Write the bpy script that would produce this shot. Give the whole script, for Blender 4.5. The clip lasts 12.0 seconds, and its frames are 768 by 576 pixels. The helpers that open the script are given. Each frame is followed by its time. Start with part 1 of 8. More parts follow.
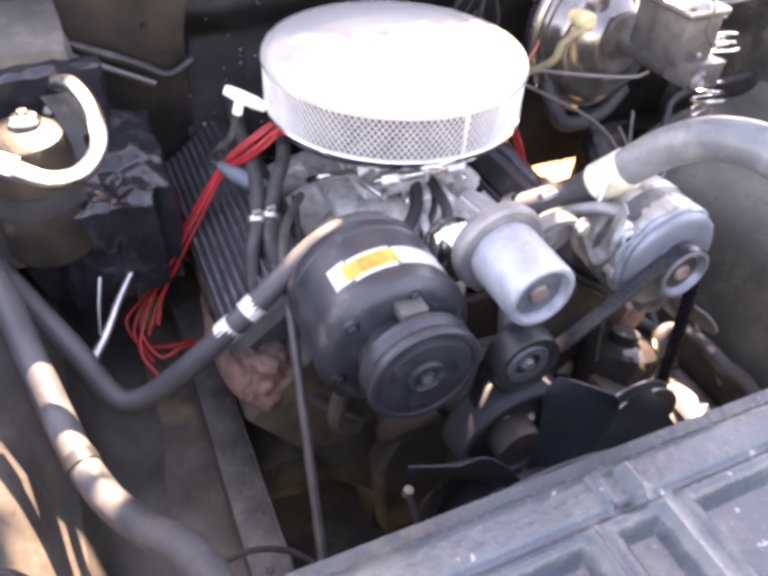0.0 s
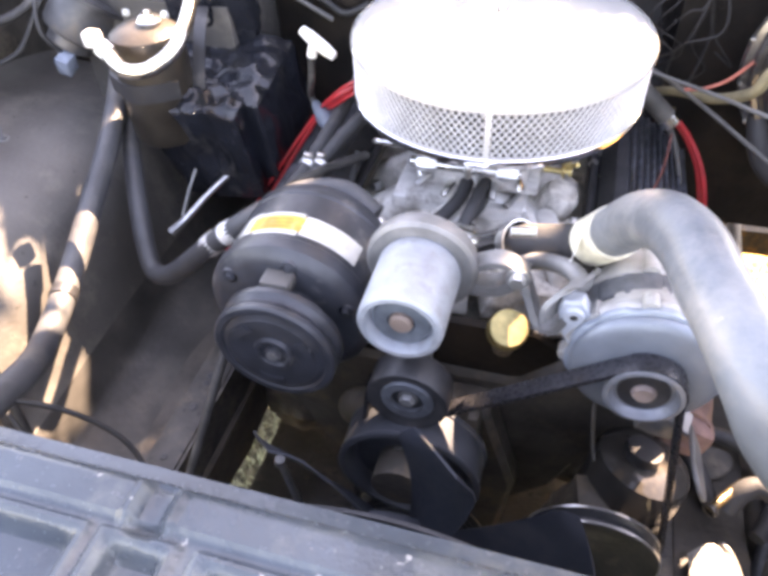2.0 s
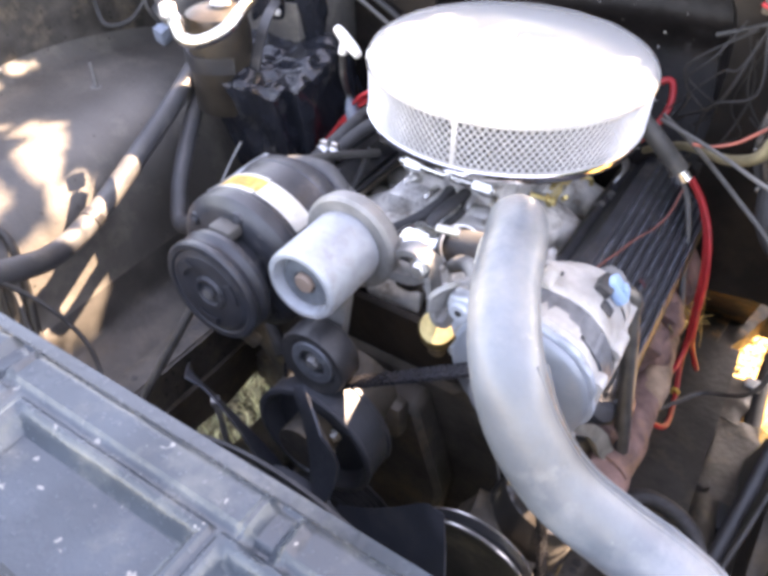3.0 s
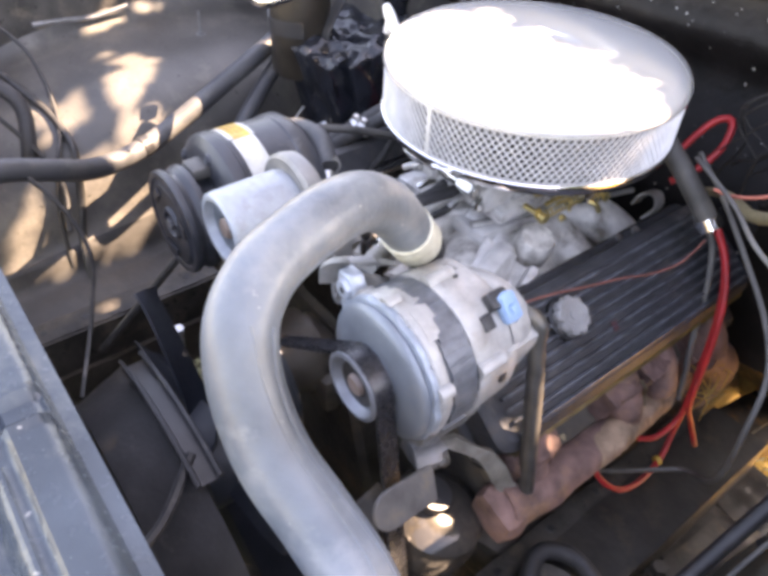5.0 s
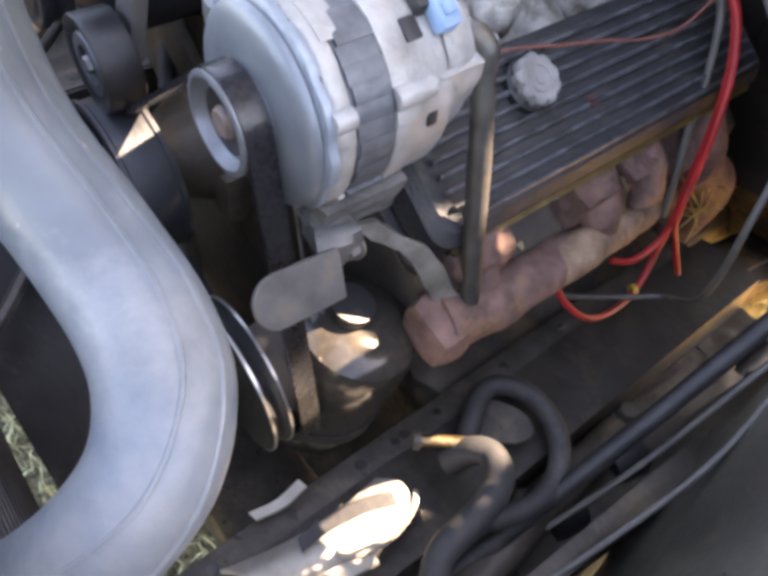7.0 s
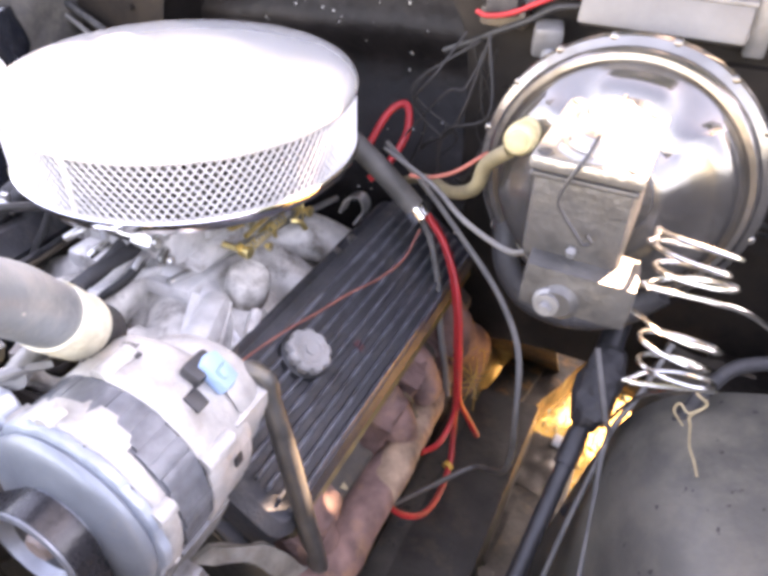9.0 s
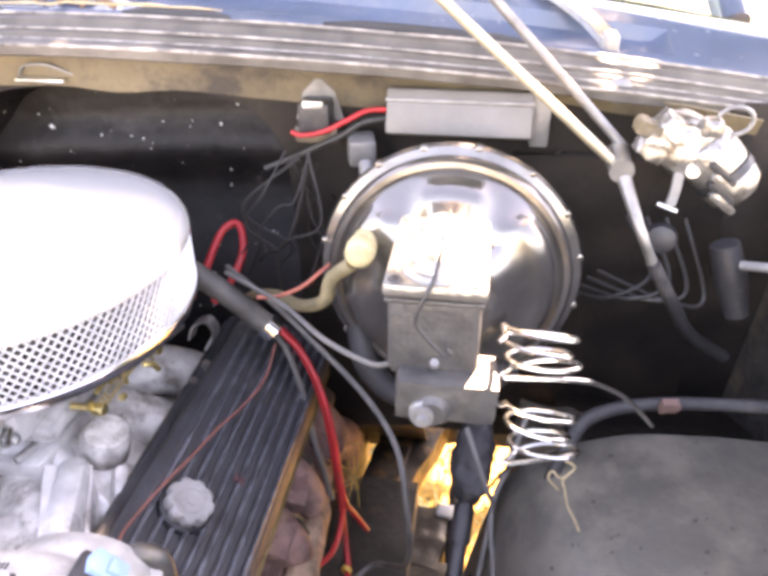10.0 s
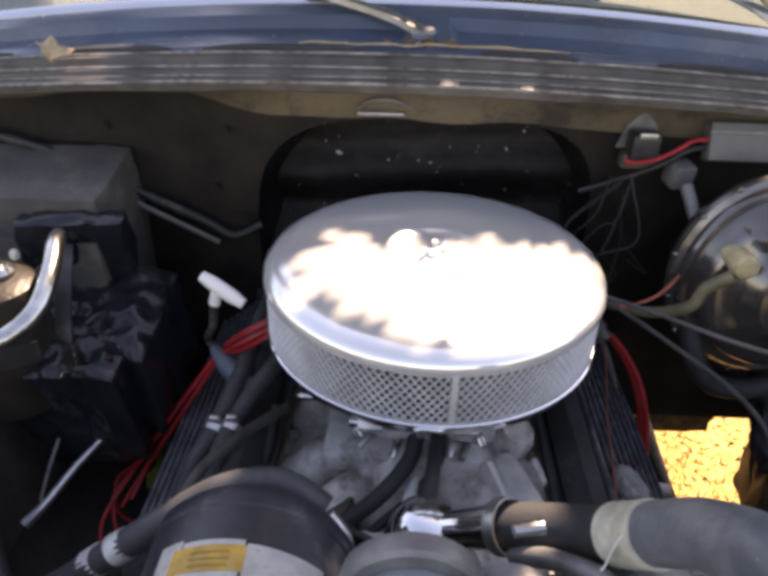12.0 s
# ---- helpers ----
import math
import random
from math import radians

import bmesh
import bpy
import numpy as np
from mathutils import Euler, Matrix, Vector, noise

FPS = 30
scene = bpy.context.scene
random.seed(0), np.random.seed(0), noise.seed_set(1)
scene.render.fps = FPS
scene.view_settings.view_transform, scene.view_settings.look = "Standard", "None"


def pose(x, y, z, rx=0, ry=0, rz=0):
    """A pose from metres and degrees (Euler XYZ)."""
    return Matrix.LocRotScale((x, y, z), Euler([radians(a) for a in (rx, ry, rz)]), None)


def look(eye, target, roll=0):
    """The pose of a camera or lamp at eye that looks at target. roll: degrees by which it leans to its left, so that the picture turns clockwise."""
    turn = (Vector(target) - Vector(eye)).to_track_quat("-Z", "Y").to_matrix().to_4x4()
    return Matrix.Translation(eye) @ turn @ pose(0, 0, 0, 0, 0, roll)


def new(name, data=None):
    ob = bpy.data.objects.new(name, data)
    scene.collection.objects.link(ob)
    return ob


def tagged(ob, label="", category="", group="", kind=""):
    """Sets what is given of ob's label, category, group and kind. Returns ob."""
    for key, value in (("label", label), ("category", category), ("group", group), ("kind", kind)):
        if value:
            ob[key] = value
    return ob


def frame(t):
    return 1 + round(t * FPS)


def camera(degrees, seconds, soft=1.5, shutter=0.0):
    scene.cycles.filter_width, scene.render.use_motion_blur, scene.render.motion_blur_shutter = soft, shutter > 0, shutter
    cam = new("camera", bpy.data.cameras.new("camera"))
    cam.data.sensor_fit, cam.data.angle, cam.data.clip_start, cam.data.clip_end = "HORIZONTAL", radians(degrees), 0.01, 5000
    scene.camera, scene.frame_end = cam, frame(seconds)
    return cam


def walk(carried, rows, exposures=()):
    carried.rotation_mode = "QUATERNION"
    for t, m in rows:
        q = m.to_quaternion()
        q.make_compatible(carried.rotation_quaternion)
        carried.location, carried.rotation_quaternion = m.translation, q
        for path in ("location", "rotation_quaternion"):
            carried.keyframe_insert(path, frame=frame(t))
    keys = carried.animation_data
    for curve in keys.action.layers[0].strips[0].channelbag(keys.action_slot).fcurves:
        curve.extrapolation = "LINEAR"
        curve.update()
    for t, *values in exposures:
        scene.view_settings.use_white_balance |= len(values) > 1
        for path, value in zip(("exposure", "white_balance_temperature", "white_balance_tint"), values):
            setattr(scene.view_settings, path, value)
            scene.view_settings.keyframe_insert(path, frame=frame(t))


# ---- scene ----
cam = camera(59.4, 12.0, soft=4.0)
PATH = [
    (0, (-0.353, -0.783, 1.374), (0.313, 0.566, 0.056), 3.9),
    (0.5, (-0.224, -0.78, 1.381), (0.188, 0.662, 0.058), 0.1),
    (1, (-0.14, -0.744, 1.392), (0.037, 0.734, 0.056), 1.1),
    (1.5, (-0.016, -0.751, 1.373), (-0.104, 0.669, -0.032), 0.0),
    (2, (0.121, -0.774, 1.363), (-0.315, 0.589, -0.035), -2.7),
    (2.5, (0.187, -0.803, 1.362), (-0.436, 0.563, 0.04), -5.5),
    (3, (0.334, -0.761, 1.349), (-0.47, 0.514, 0.033), 0.6),
    (3.2, (0.378, -0.753, 1.35), (-0.485, 0.466, 0.019), -0.7),
    (4.8, (0.51, -0.613, 1.334), (-0.624, 0.367, 0.009), 1.9),
    (5, (0.523, -0.609, 1.332), (-0.636, 0.346, 0.012), 2.9),
    (5.5, (0.538, -0.595, 1.283), (-0.679, 0.288, -0.036), 3.0),
    (6, (0.534, -0.565, 1.195), (-0.612, 0.263, -0.219), 2.7),
    (6.5, (0.535, -0.547, 1.155), (-0.497, 0.322, -0.322), 4.9),
    (6.7, (0.535, -0.54, 1.137), (-0.444, 0.333, -0.373), 5.6),
    (8.3, (0.517, -0.522, 1.209), (-0.387, 0.602, -0.176), 4.2),
    (8.5, (0.506, -0.517, 1.223), (-0.346, 0.741, -0.077), 4.5),
    (9, (0.502, -0.505, 1.264), (-0.179, 0.94, 0.061), 1.4),
    (9.5, (0.492, -0.499, 1.298), (0.031, 1.109, 0.201), 0.5),
    (10, (0.476, -0.496, 1.313), (0.221, 1.191, 0.269), -0.3),
    (10.5, (0.394, -0.529, 1.329), (0.236, 1.192, 0.322), 0.3),
    (11, (0.256, -0.593, 1.363), (0.123, 1.14, 0.374), -1.0),
    (11.5, (0.139, -0.64, 1.38), (0.084, 1.065, 0.337), 0.5),
    (12, (-0.005, -0.612, 1.372), (-0.05, 1.09, 0.323), 1.6),
]
walk(cam, [(t, look(eye, target, roll)) for t, eye, target, roll in PATH],
     exposures=[(0.0, 3.53, 9900, 34), (2.5, 3.64, 9700, 28), (5.0, 3.33, 9700, 27), (6.5, 3.22, 9300, 23), (8.5, 3.84, 9800, 30), (9.5, 3.96, 10500, 34), (10.5, 3.57, 10100, 33), (11.2, 2.70, 9900, 32), (12.0, 1.50, 9100, 28)])

# ---- light ----
SUN_AZ, SUN_EL = radians(70), radians(48)      # from the +x axis; the sun stands behind and to the driver's side
SUN_DIR = Vector((math.cos(SUN_EL) * math.cos(SUN_AZ), math.cos(SUN_EL) * math.sin(SUN_AZ), math.sin(SUN_EL)))
world = bpy.data.worlds.new("world")
scene.world = world
world.use_nodes = True
_wn = world.node_tree.nodes
_sky = _wn.new("ShaderNodeTexSky")
_sky.sky_type, _sky.sun_disc = "NISHITA", False
_sky.sun_elevation, _sky.sun_rotation = SUN_EL, radians(90) - SUN_AZ
_bg = _wn["Background"]
_bg.inputs["Strength"].default_value = 0.15
world.node_tree.links.new(_sky.outputs[0], _bg.inputs["Color"])
sun = new("sun", bpy.data.lights.new("sun", "SUN"))
sun.data.energy, sun.data.angle, sun.data.color = 5.0, radians(0.4), (1.0, 0.94, 0.84)
sun.matrix_world = look(SUN_DIR * 30, (0, 0, 0))


# ---- materials ----
def mat(name, col, rough=0.5, metal=0.0, var=0.3, scale=25, bump=0.15, bscale=220, dirt=None, amount=0.0, dscale=9, spec=0.5, flecks=None, few=0.70):
    """A surface with mottled colour, uneven gloss, fine relief and, if given, dirt in patches."""
    m = bpy.data.materials.new(name)
    m.use_nodes = True
    nt = m.node_tree
    N, L = nt.nodes, nt.links
    p = N["Principled BSDF"]
    co = N.new("ShaderNodeTexCoord")
    n1, n2 = N.new("ShaderNodeTexNoise"), N.new("ShaderNodeTexNoise")
    n1.inputs["Scale"].default_value, n1.inputs["Detail"].default_value = scale, 5
    n2.inputs["Scale"].default_value, n2.inputs["Detail"].default_value = bscale, 3
    L.new(co.outputs["Object"], n1.inputs["Vector"])
    L.new(co.outputs["Object"], n2.inputs["Vector"])
    ramp = N.new("ShaderNodeValToRGB")
    lo, hi = [max(0, c * (1 - var)) for c in col], [min(1, c * (1 + var)) for c in col]
    ramp.color_ramp.elements[0].position, ramp.color_ramp.elements[1].position = 0.3, 0.7
    ramp.color_ramp.elements[0].color, ramp.color_ramp.elements[1].color = (*lo, 1), (*hi, 1)
    L.new(n1.outputs["Fac"], ramp.inputs["Fac"])
    out = ramp.outputs["Color"]
    if dirt:
        n3 = N.new("ShaderNodeTexNoise")
        n3.inputs["Scale"].default_value, n3.inputs["Detail"].default_value, n3.inputs["Roughness"].default_value = dscale, 8, 0.7
        L.new(co.outputs["Object"], n3.inputs["Vector"])
        r3 = N.new("ShaderNodeValToRGB")
        r3.color_ramp.elements[0].position, r3.color_ramp.elements[1].position = 0.62 - 0.4 * amount, 0.8 - 0.35 * amount
        L.new(n3.outputs["Fac"], r3.inputs["Fac"])
        mix = N.new("ShaderNodeMixRGB")
        mix.inputs["Color2"].default_value = (*dirt, 1)
        L.new(r3.outputs["Color"], mix.inputs["Fac"])
        L.new(out, mix.inputs["Color1"])
        out = mix.outputs["Color"]
    if flecks:
        n4 = N.new("ShaderNodeTexNoise")
        n4.inputs["Scale"].default_value, n4.inputs["Detail"].default_value = 95, 2
        L.new(co.outputs["Object"], n4.inputs["Vector"])
        r4 = N.new("ShaderNodeValToRGB")
        r4.color_ramp.elements[0].position, r4.color_ramp.elements[1].position = few, few + 0.03
        L.new(n4.outputs["Fac"], r4.inputs["Fac"])
        mix = N.new("ShaderNodeMixRGB")
        mix.inputs["Color2"].default_value = (*flecks, 1)
        L.new(r4.outputs["Color"], mix.inputs["Fac"])
        L.new(out, mix.inputs["Color1"])
        out = mix.outputs["Color"]
    L.new(out, p.inputs["Base Color"])
    rr = N.new("ShaderNodeMapRange")
    rr.inputs["To Min"].default_value, rr.inputs["To Max"].default_value = max(0.02, rough * 0.75), min(1, rough * 1.3)
    L.new(n2.outputs["Fac"], rr.inputs["Value"])
    L.new(rr.outputs["Result"], p.inputs["Roughness"])
    p.inputs["Metallic"].default_value = metal
    p.inputs["Specular IOR Level"].default_value = spec
    if bump:
        b = N.new("ShaderNodeBump")
        b.inputs["Strength"].default_value, b.inputs["Distance"].default_value = bump, 0.002
        L.new(n2.outputs["Fac"], b.inputs["Height"])
        L.new(b.outputs["Normal"], p.inputs["Normal"])
    return m


DUST = (0.30, 0.27, 0.23)
CHROME = mat("chrome", (0.90, 0.90, 0.90), 0.13, 1.0, 0.03, 12, 0.04, 50)
LID = mat("worn_chrome", (0.94, 0.935, 0.92), 0.15, 0.55, 0.04, 10, 0.05, 30)
_lid = LID.node_tree.nodes["Principled BSDF"]
_lid.inputs["Coat Weight"].default_value, _lid.inputs["Coat Roughness"].default_value = 1.0, 0.03
MESH_METAL = mat("bright_mesh", (0.66, 0.65, 0.64), 0.4, 0.35, 0.12, 40, 0.0)
FILTER = mat("filter_paper", (0.15, 0.145, 0.14), 0.9, 0, 0.25)
ALU = mat("cast_aluminium", (0.68, 0.655, 0.61), 0.45, 0.15, 0.25, 45, 0.6, 140, (0.13, 0.10, 0.07), 0.36, 20)
ALU_CLEAN = mat("clean_aluminium", (0.76, 0.75, 0.73), 0.38, 0.3, 0.15, 60, 0.3, 260, (0.22, 0.19, 0.16), 0.24, 26)
ALT_CASE = mat("alternator_casting", (0.40, 0.39, 0.375), 0.5, 0.25, 0.2, 60, 0.4, 260, (0.26, 0.24, 0.21), 0.25, 22)
STEEL = mat("zinc_steel", (0.55, 0.55, 0.54), 0.32, 0.9, 0.15, 60, 0.15)
GREY_STEEL = mat("grey_steel", (0.22, 0.22, 0.22), 0.5, 0.5, 0.25, 40, 0.3, 200, (0.20, 0.18, 0.155), 0.15, 15)
LAMINATION = mat("iron_laminations", (0.135, 0.145, 0.160), 0.45, 0.3, 0.3, 70, 0.3)
BLACK_PAINT = mat("dusty_black_paint", (0.028, 0.028, 0.03), 0.42, 0, 0.3, 30, 0.2, 180, (0.13, 0.12, 0.11), 0.18, 12)
COMPRESSOR_BLACK = mat("compressor_paint", (0.033, 0.036, 0.043), 0.36, 0, 0.25, 40, 0.2, 220, (0.15, 0.145, 0.14), 0.15, 18)
RUBBER = mat("black_rubber", (0.035, 0.035, 0.037), 0.62, 0, 0.25, 30, 0.2, 260, (0.13, 0.12, 0.11), 0.12, 10)
HOSE_RUBBER = mat("dusty_hose_rubber", (0.112, 0.130, 0.150), 0.36, 0, 0.45, 11, 0.25, 150, (0.245, 0.25, 0.252), 0.33, 9, flecks=(0.30, 0.295, 0.285), few=0.735)
AC_HOSE = mat("grey_hose_rubber", (0.056, 0.058, 0.062), 0.48, 0, 0.25, 14, 0.15, 260, (0.135, 0.13, 0.12), 0.26, 8)
BELT = mat("belt_rubber", (0.018, 0.018, 0.021), 0.27, 0, 0.2, 40, 0.1)
RUST = mat("rusty_iron", (0.182, 0.106, 0.090), 0.82, 0, 0.55, 30, 0.9, 130, (0.33, 0.18, 0.10), 0.24, 18)
RAIL = mat("undercoated_steel", (0.055, 0.050, 0.044), 0.55, 0, 0.5, 24, 0.8, 100, (0.16, 0.13, 0.095), 0.25, 16, flecks=(0.02, 0.018, 0.016), few=0.66)
FENDER = mat("dusty_grey_paint", (0.088, 0.083, 0.076), 0.46, 0, 0.3, 7, 0.3, 160, (0.19, 0.175, 0.15), 0.3, 6, flecks=(0.03, 0.028, 0.025), few=0.70)
FENDER_DARK = mat("dark_grey_paint", (0.086, 0.083, 0.073), 0.45, 0, 0.35, 6, 0.3, 160, (0.19, 0.175, 0.14), 0.4, 5, flecks=(0.03, 0.028, 0.025), few=0.70)
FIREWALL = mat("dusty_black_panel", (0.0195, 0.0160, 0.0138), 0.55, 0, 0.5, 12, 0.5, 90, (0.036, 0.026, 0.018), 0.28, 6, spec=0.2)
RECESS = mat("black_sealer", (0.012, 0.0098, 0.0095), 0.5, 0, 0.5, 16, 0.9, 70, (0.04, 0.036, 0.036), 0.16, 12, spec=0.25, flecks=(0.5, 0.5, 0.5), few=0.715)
SUPPORT = mat("grey_support_paint", (0.056, 0.071, 0.085), 0.25, 0.05, 0.35, 9, 0.35, 140, (0.140, 0.145, 0.135), 0.3, 11, flecks=(0.27, 0.265, 0.25), few=0.71)
# dark blue paint, its base lifted bluer to include the sky's reflection
COWL = mat("blue_black_paint", (0.070, 0.098, 0.145), 0.24, 0, 0.25, 5, 0.12, 60, (0.15, 0.165, 0.19), 0.22, 4)
SEAL_RUBBER = mat("weathered_seal", (0.075, 0.069, 0.062), 0.5, 0, 0.45, 26, 0.4, 120, (0.10, 0.085, 0.068), 0.18, 12)
SEAL_LINE = mat("scuffed_seal_bead", (0.28, 0.26, 0.235), 0.4, 0.2, 0.5, 40, 0.3, 160, (0.05, 0.045, 0.04), 0.35, 22)
RED_WIRE = mat("red_insulation", (0.44, 0.022, 0.026), 0.45, 0, 0.25, 40, 0.05, 200, (0.22, 0.06, 0.05), 0.2, 30)
GREY_WIRE = mat("grey_insulation", (0.13, 0.126, 0.12), 0.5, 0, 0.25, 30, 0.1)
BLACK_WIRE = mat("black_loom", (0.03, 0.03, 0.03), 0.55, 0, 0.3, 30, 0.2, 200, (0.14, 0.13, 0.12), 0.15, 14)
DUSTY_CABLE = mat("dusty_cable", (0.078, 0.074, 0.069), 0.55, 0, 0.35, 30, 0.2, 200, (0.14, 0.125, 0.105), 0.25, 16)
YELLOW = mat("yellow_label", (0.60, 0.34, 0.06), 0.5, 0, 0.3, 60, 0.0, 200, (0.50, 0.38, 0.20), 0.25, 70)
WHITE = mat("white_label", (0.52, 0.51, 0.47), 0.45, 0, 0.2, 60, 0.0, 200, (0.30, 0.27, 0.22), 0.18, 60)
WHITE_PLASTIC = mat("white_plastic", (0.80, 0.79, 0.76), 0.4, 0, 0.06, 30, 0.05)
IVORY = mat("aged_hose_plastic", (0.22, 0.18, 0.105), 0.5, 0, 0.3, 40, 0.1, 160, (0.13, 0.105, 0.065), 0.25, 30)
VALVE_IVORY = mat("ivory_valve", (0.60, 0.50, 0.28), 0.45, 0, 0.2, 60, 0.1, 160, (0.34, 0.27, 0.14), 0.2, 40)
BLUE_PLASTIC = mat("pale_blue_plastic", (0.22, 0.36, 0.55), 0.45, 0, 0.1, 40, 0.05)
GOLD_ZINC = mat("yellow_zinc", (0.70, 0.55, 0.25), 0.35, 0.85, 0.25, 90, 0.2)
CAP_GREY = mat("faded_cap_plastic", (0.27, 0.265, 0.26), 0.55, 0, 0.25, 30, 0.25, 160, (0.16, 0.15, 0.135), 0.25, 26)
GREY_PLASTIC = mat("grey_plastic", (0.085, 0.081, 0.076), 0.5, 0, 0.3, 16, 0.25, 160, (0.22, 0.20, 0.17), 0.28, 9)
VC_BLACK = mat("crackle_black", (0.044, 0.045, 0.050), 0.5, 0, 0.3, 40, 0.5, 300, (0.12, 0.11, 0.10), 0.16, 12)
TAN = mat("tan_dusty_paint", (0.19, 0.15, 0.092), 0.6, 0, 0.45, 18, 0.3, 120, (0.045, 0.037, 0.03), 0.5, 9)
GRIME = mat("oily_grime", (0.07, 0.06, 0.05), 0.45, 0, 0.45, 22, 0.6, 110, (0.18, 0.13, 0.08), 0.26, 12)
OCHRE = mat("ochre_gasket", (0.34, 0.22, 0.05), 0.6, 0, 0.35, 40, 0.3)
SERVO = mat("servo_plating", (0.20, 0.19, 0.18), 0.19, 0.8, 0.3, 18, 0.08, 90, (0.10, 0.08, 0.06), 0.22, 9)
MASTER = mat("master_cast_iron", (0.085, 0.083, 0.081), 0.42, 0.35, 0.3, 50, 0.5, 200, (0.130, 0.120, 0.106), 0.2, 20)
LINE = mat("brake_line_steel", (0.62, 0.61, 0.58), 0.22, 1.0, 0.12, 60, 0.05)
RUSTY_FLOOR = mat("rusty_floor_steel", (0.026, 0.019, 0.014), 0.6, 0, 0.6, 30, 1.0, 80, (0.22, 0.105, 0.025), 0.30, 22)
LEAF_GREEN = mat("green_leaf", (0.20, 0.26, 0.06), 0.5, 0, 0.35, 60, 0.1)
CRUMPLED = mat("crumpled_black_insulation", (0.013, 0.015, 0.020), 0.2, 0, 0.4, 20, 0.8, 45, (0.07, 0.068, 0.065), 0.16, 14)
STRAW = mat("golden_straw", (0.40, 0.25, 0.07), 0.6, 0, 0.35, 60, 0.1)
LEAF_DRY = mat("dry_tan_leaf", (0.42, 0.33, 0.20), 0.6, 0, 0.3, 40, 0.1)
OIL_STAIN = mat("oily_ochre_stain", (0.15, 0.095, 0.03), 0.45, 0, 0.5, 30, 0.3, 120, (0.05, 0.045, 0.04), 0.3, 16)
FIN = mat("worn_fin_paint", (0.120, 0.128, 0.146), 0.34, 0.25, 0.5, 60, 0.3, 240, (0.045, 0.044, 0.044), 0.3, 26)
BARK = mat("bark", (0.11, 0.085, 0.06), 0.9, 0, 0.4, 20, 0.9, 60)
FOLIAGE = mat("foliage", (0.06, 0.10, 0.025), 0.5, 0, 0.4, 3, 0.0)


def ground_mat():
    m = mat("dry_grass_soil", (0.13, 0.12, 0.075), 0.95, 0, 0.8, 90, 1.0, 90, (0.42, 0.38, 0.27), 0.35, 60)
    m.node_tree.nodes["Bump"].inputs["Distance"].default_value = 0.02
    return m


# ---- building helpers ----
ORIGIN = {}


def thing(name, at, label="", category="", group="", kind=""):
    ob = new(name)
    ob.empty_display_size = 0.02
    ob.location = at
    ORIGIN[ob] = Vector(at)
    return tagged(ob, label, category, group, kind)


def finish(bm, name, material, smooth=35):
    bmesh.ops.recalc_face_normals(bm, faces=bm.faces)
    me = bpy.data.meshes.new(name)
    bm.to_mesh(me)
    bm.free()
    for f in me.polygons:
        f.use_smooth = True
    me.set_sharp_from_angle(angle=radians(smooth))
    me.materials.append(material)
    return me


def part(name, bm, material, parent, label="", smooth=35):
    """One mesh, given in world places, under a thing or a part."""
    bmesh.ops.translate(bm, verts=bm.verts, vec=-ORIGIN[parent])
    ob = new(name, finish(bm, name, material, smooth))
    ob.parent = parent
    ORIGIN[ob] = ORIGIN[parent]
    return tagged(ob, label)


def solid(name, bm, material, label="", category="", kind="", group="", smooth=35):
    """A thing or a piece of the setting that is one mesh; its origin lies at its base."""
    lo = Vector((min(v.co.x for v in bm.verts) + max(v.co.x for v in bm.verts), min(v.co.y for v in bm.verts) + max(v.co.y for v in bm.verts), 0)) / 2
    lo.z = min(v.co.z for v in bm.verts)
    bmesh.ops.translate(bm, verts=bm.verts, vec=-lo)
    ob = new(name, finish(bm, name, material, smooth))
    ob.location = lo
    ORIGIN[ob] = lo
    return tagged(ob, label, category, group, kind)


def joined(*bms):
    out = bmesh.new()
    for b in bms:
        me = bpy.data.meshes.new("tmp")
        b.to_mesh(me)
        b.free()
        out.from_mesh(me)
        bpy.data.meshes.remove(me)
    return out


def spline(pts, sub=6):
    """Catmull-Rom through the points."""
    P = [Vector(p) for p in pts]
    if len(P) < 3 or sub < 2:
        return P
    P = [P[0] * 2 - P[1]] + P + [P[-1] * 2 - P[-2]]
    out = []
    for i in range(1, len(P) - 2):
        a, b, c, d = P[i - 1:i + 3]
        for k in range(sub):
            t = k / sub
            out.append(0.5 * ((2 * b) + (c - a) * t + (2 * a - 5 * b + 4 * c - d) * t * t + (3 * b - a - 3 * c + d) * t ** 3))
    return out + [P[-2]]


def tube(pts, r, n=10, sub=6, flat=1.0):
    """A round bar or hose along a smooth line; r: one radius or one for each point given."""
    C = spline(pts, sub)
    if isinstance(r, (int, float)):
        R = [r] * len(C)
    else:
        R = [float(np.interp(k / (len(C) - 1) * (len(r) - 1), range(len(r)), r)) for k in range(len(C))]
    bm = bmesh.new()
    t0 = (C[1] - C[0]).normalized()
    side = t0.orthogonal().normalized()
    rings = []
    for k, c in enumerate(C):
        t = (C[min(k + 1, len(C) - 1)] - C[max(k - 1, 0)]).normalized()
        side = (side - t * side.dot(t)).normalized()
        up = t.cross(side)
        rings.append([bm.verts.new(c + R[k] * (math.cos(a) * side + flat * math.sin(a) * up)) for a in (2 * math.pi * j / n for j in range(n))])
    for a, b in zip(rings, rings[1:]):
        for j in range(n):
            bm.faces.new((a[j], a[(j + 1) % n], b[(j + 1) % n], b[j]))
    bm.faces.new(rings[0][::-1])
    bm.faces.new(rings[-1])
    return bm


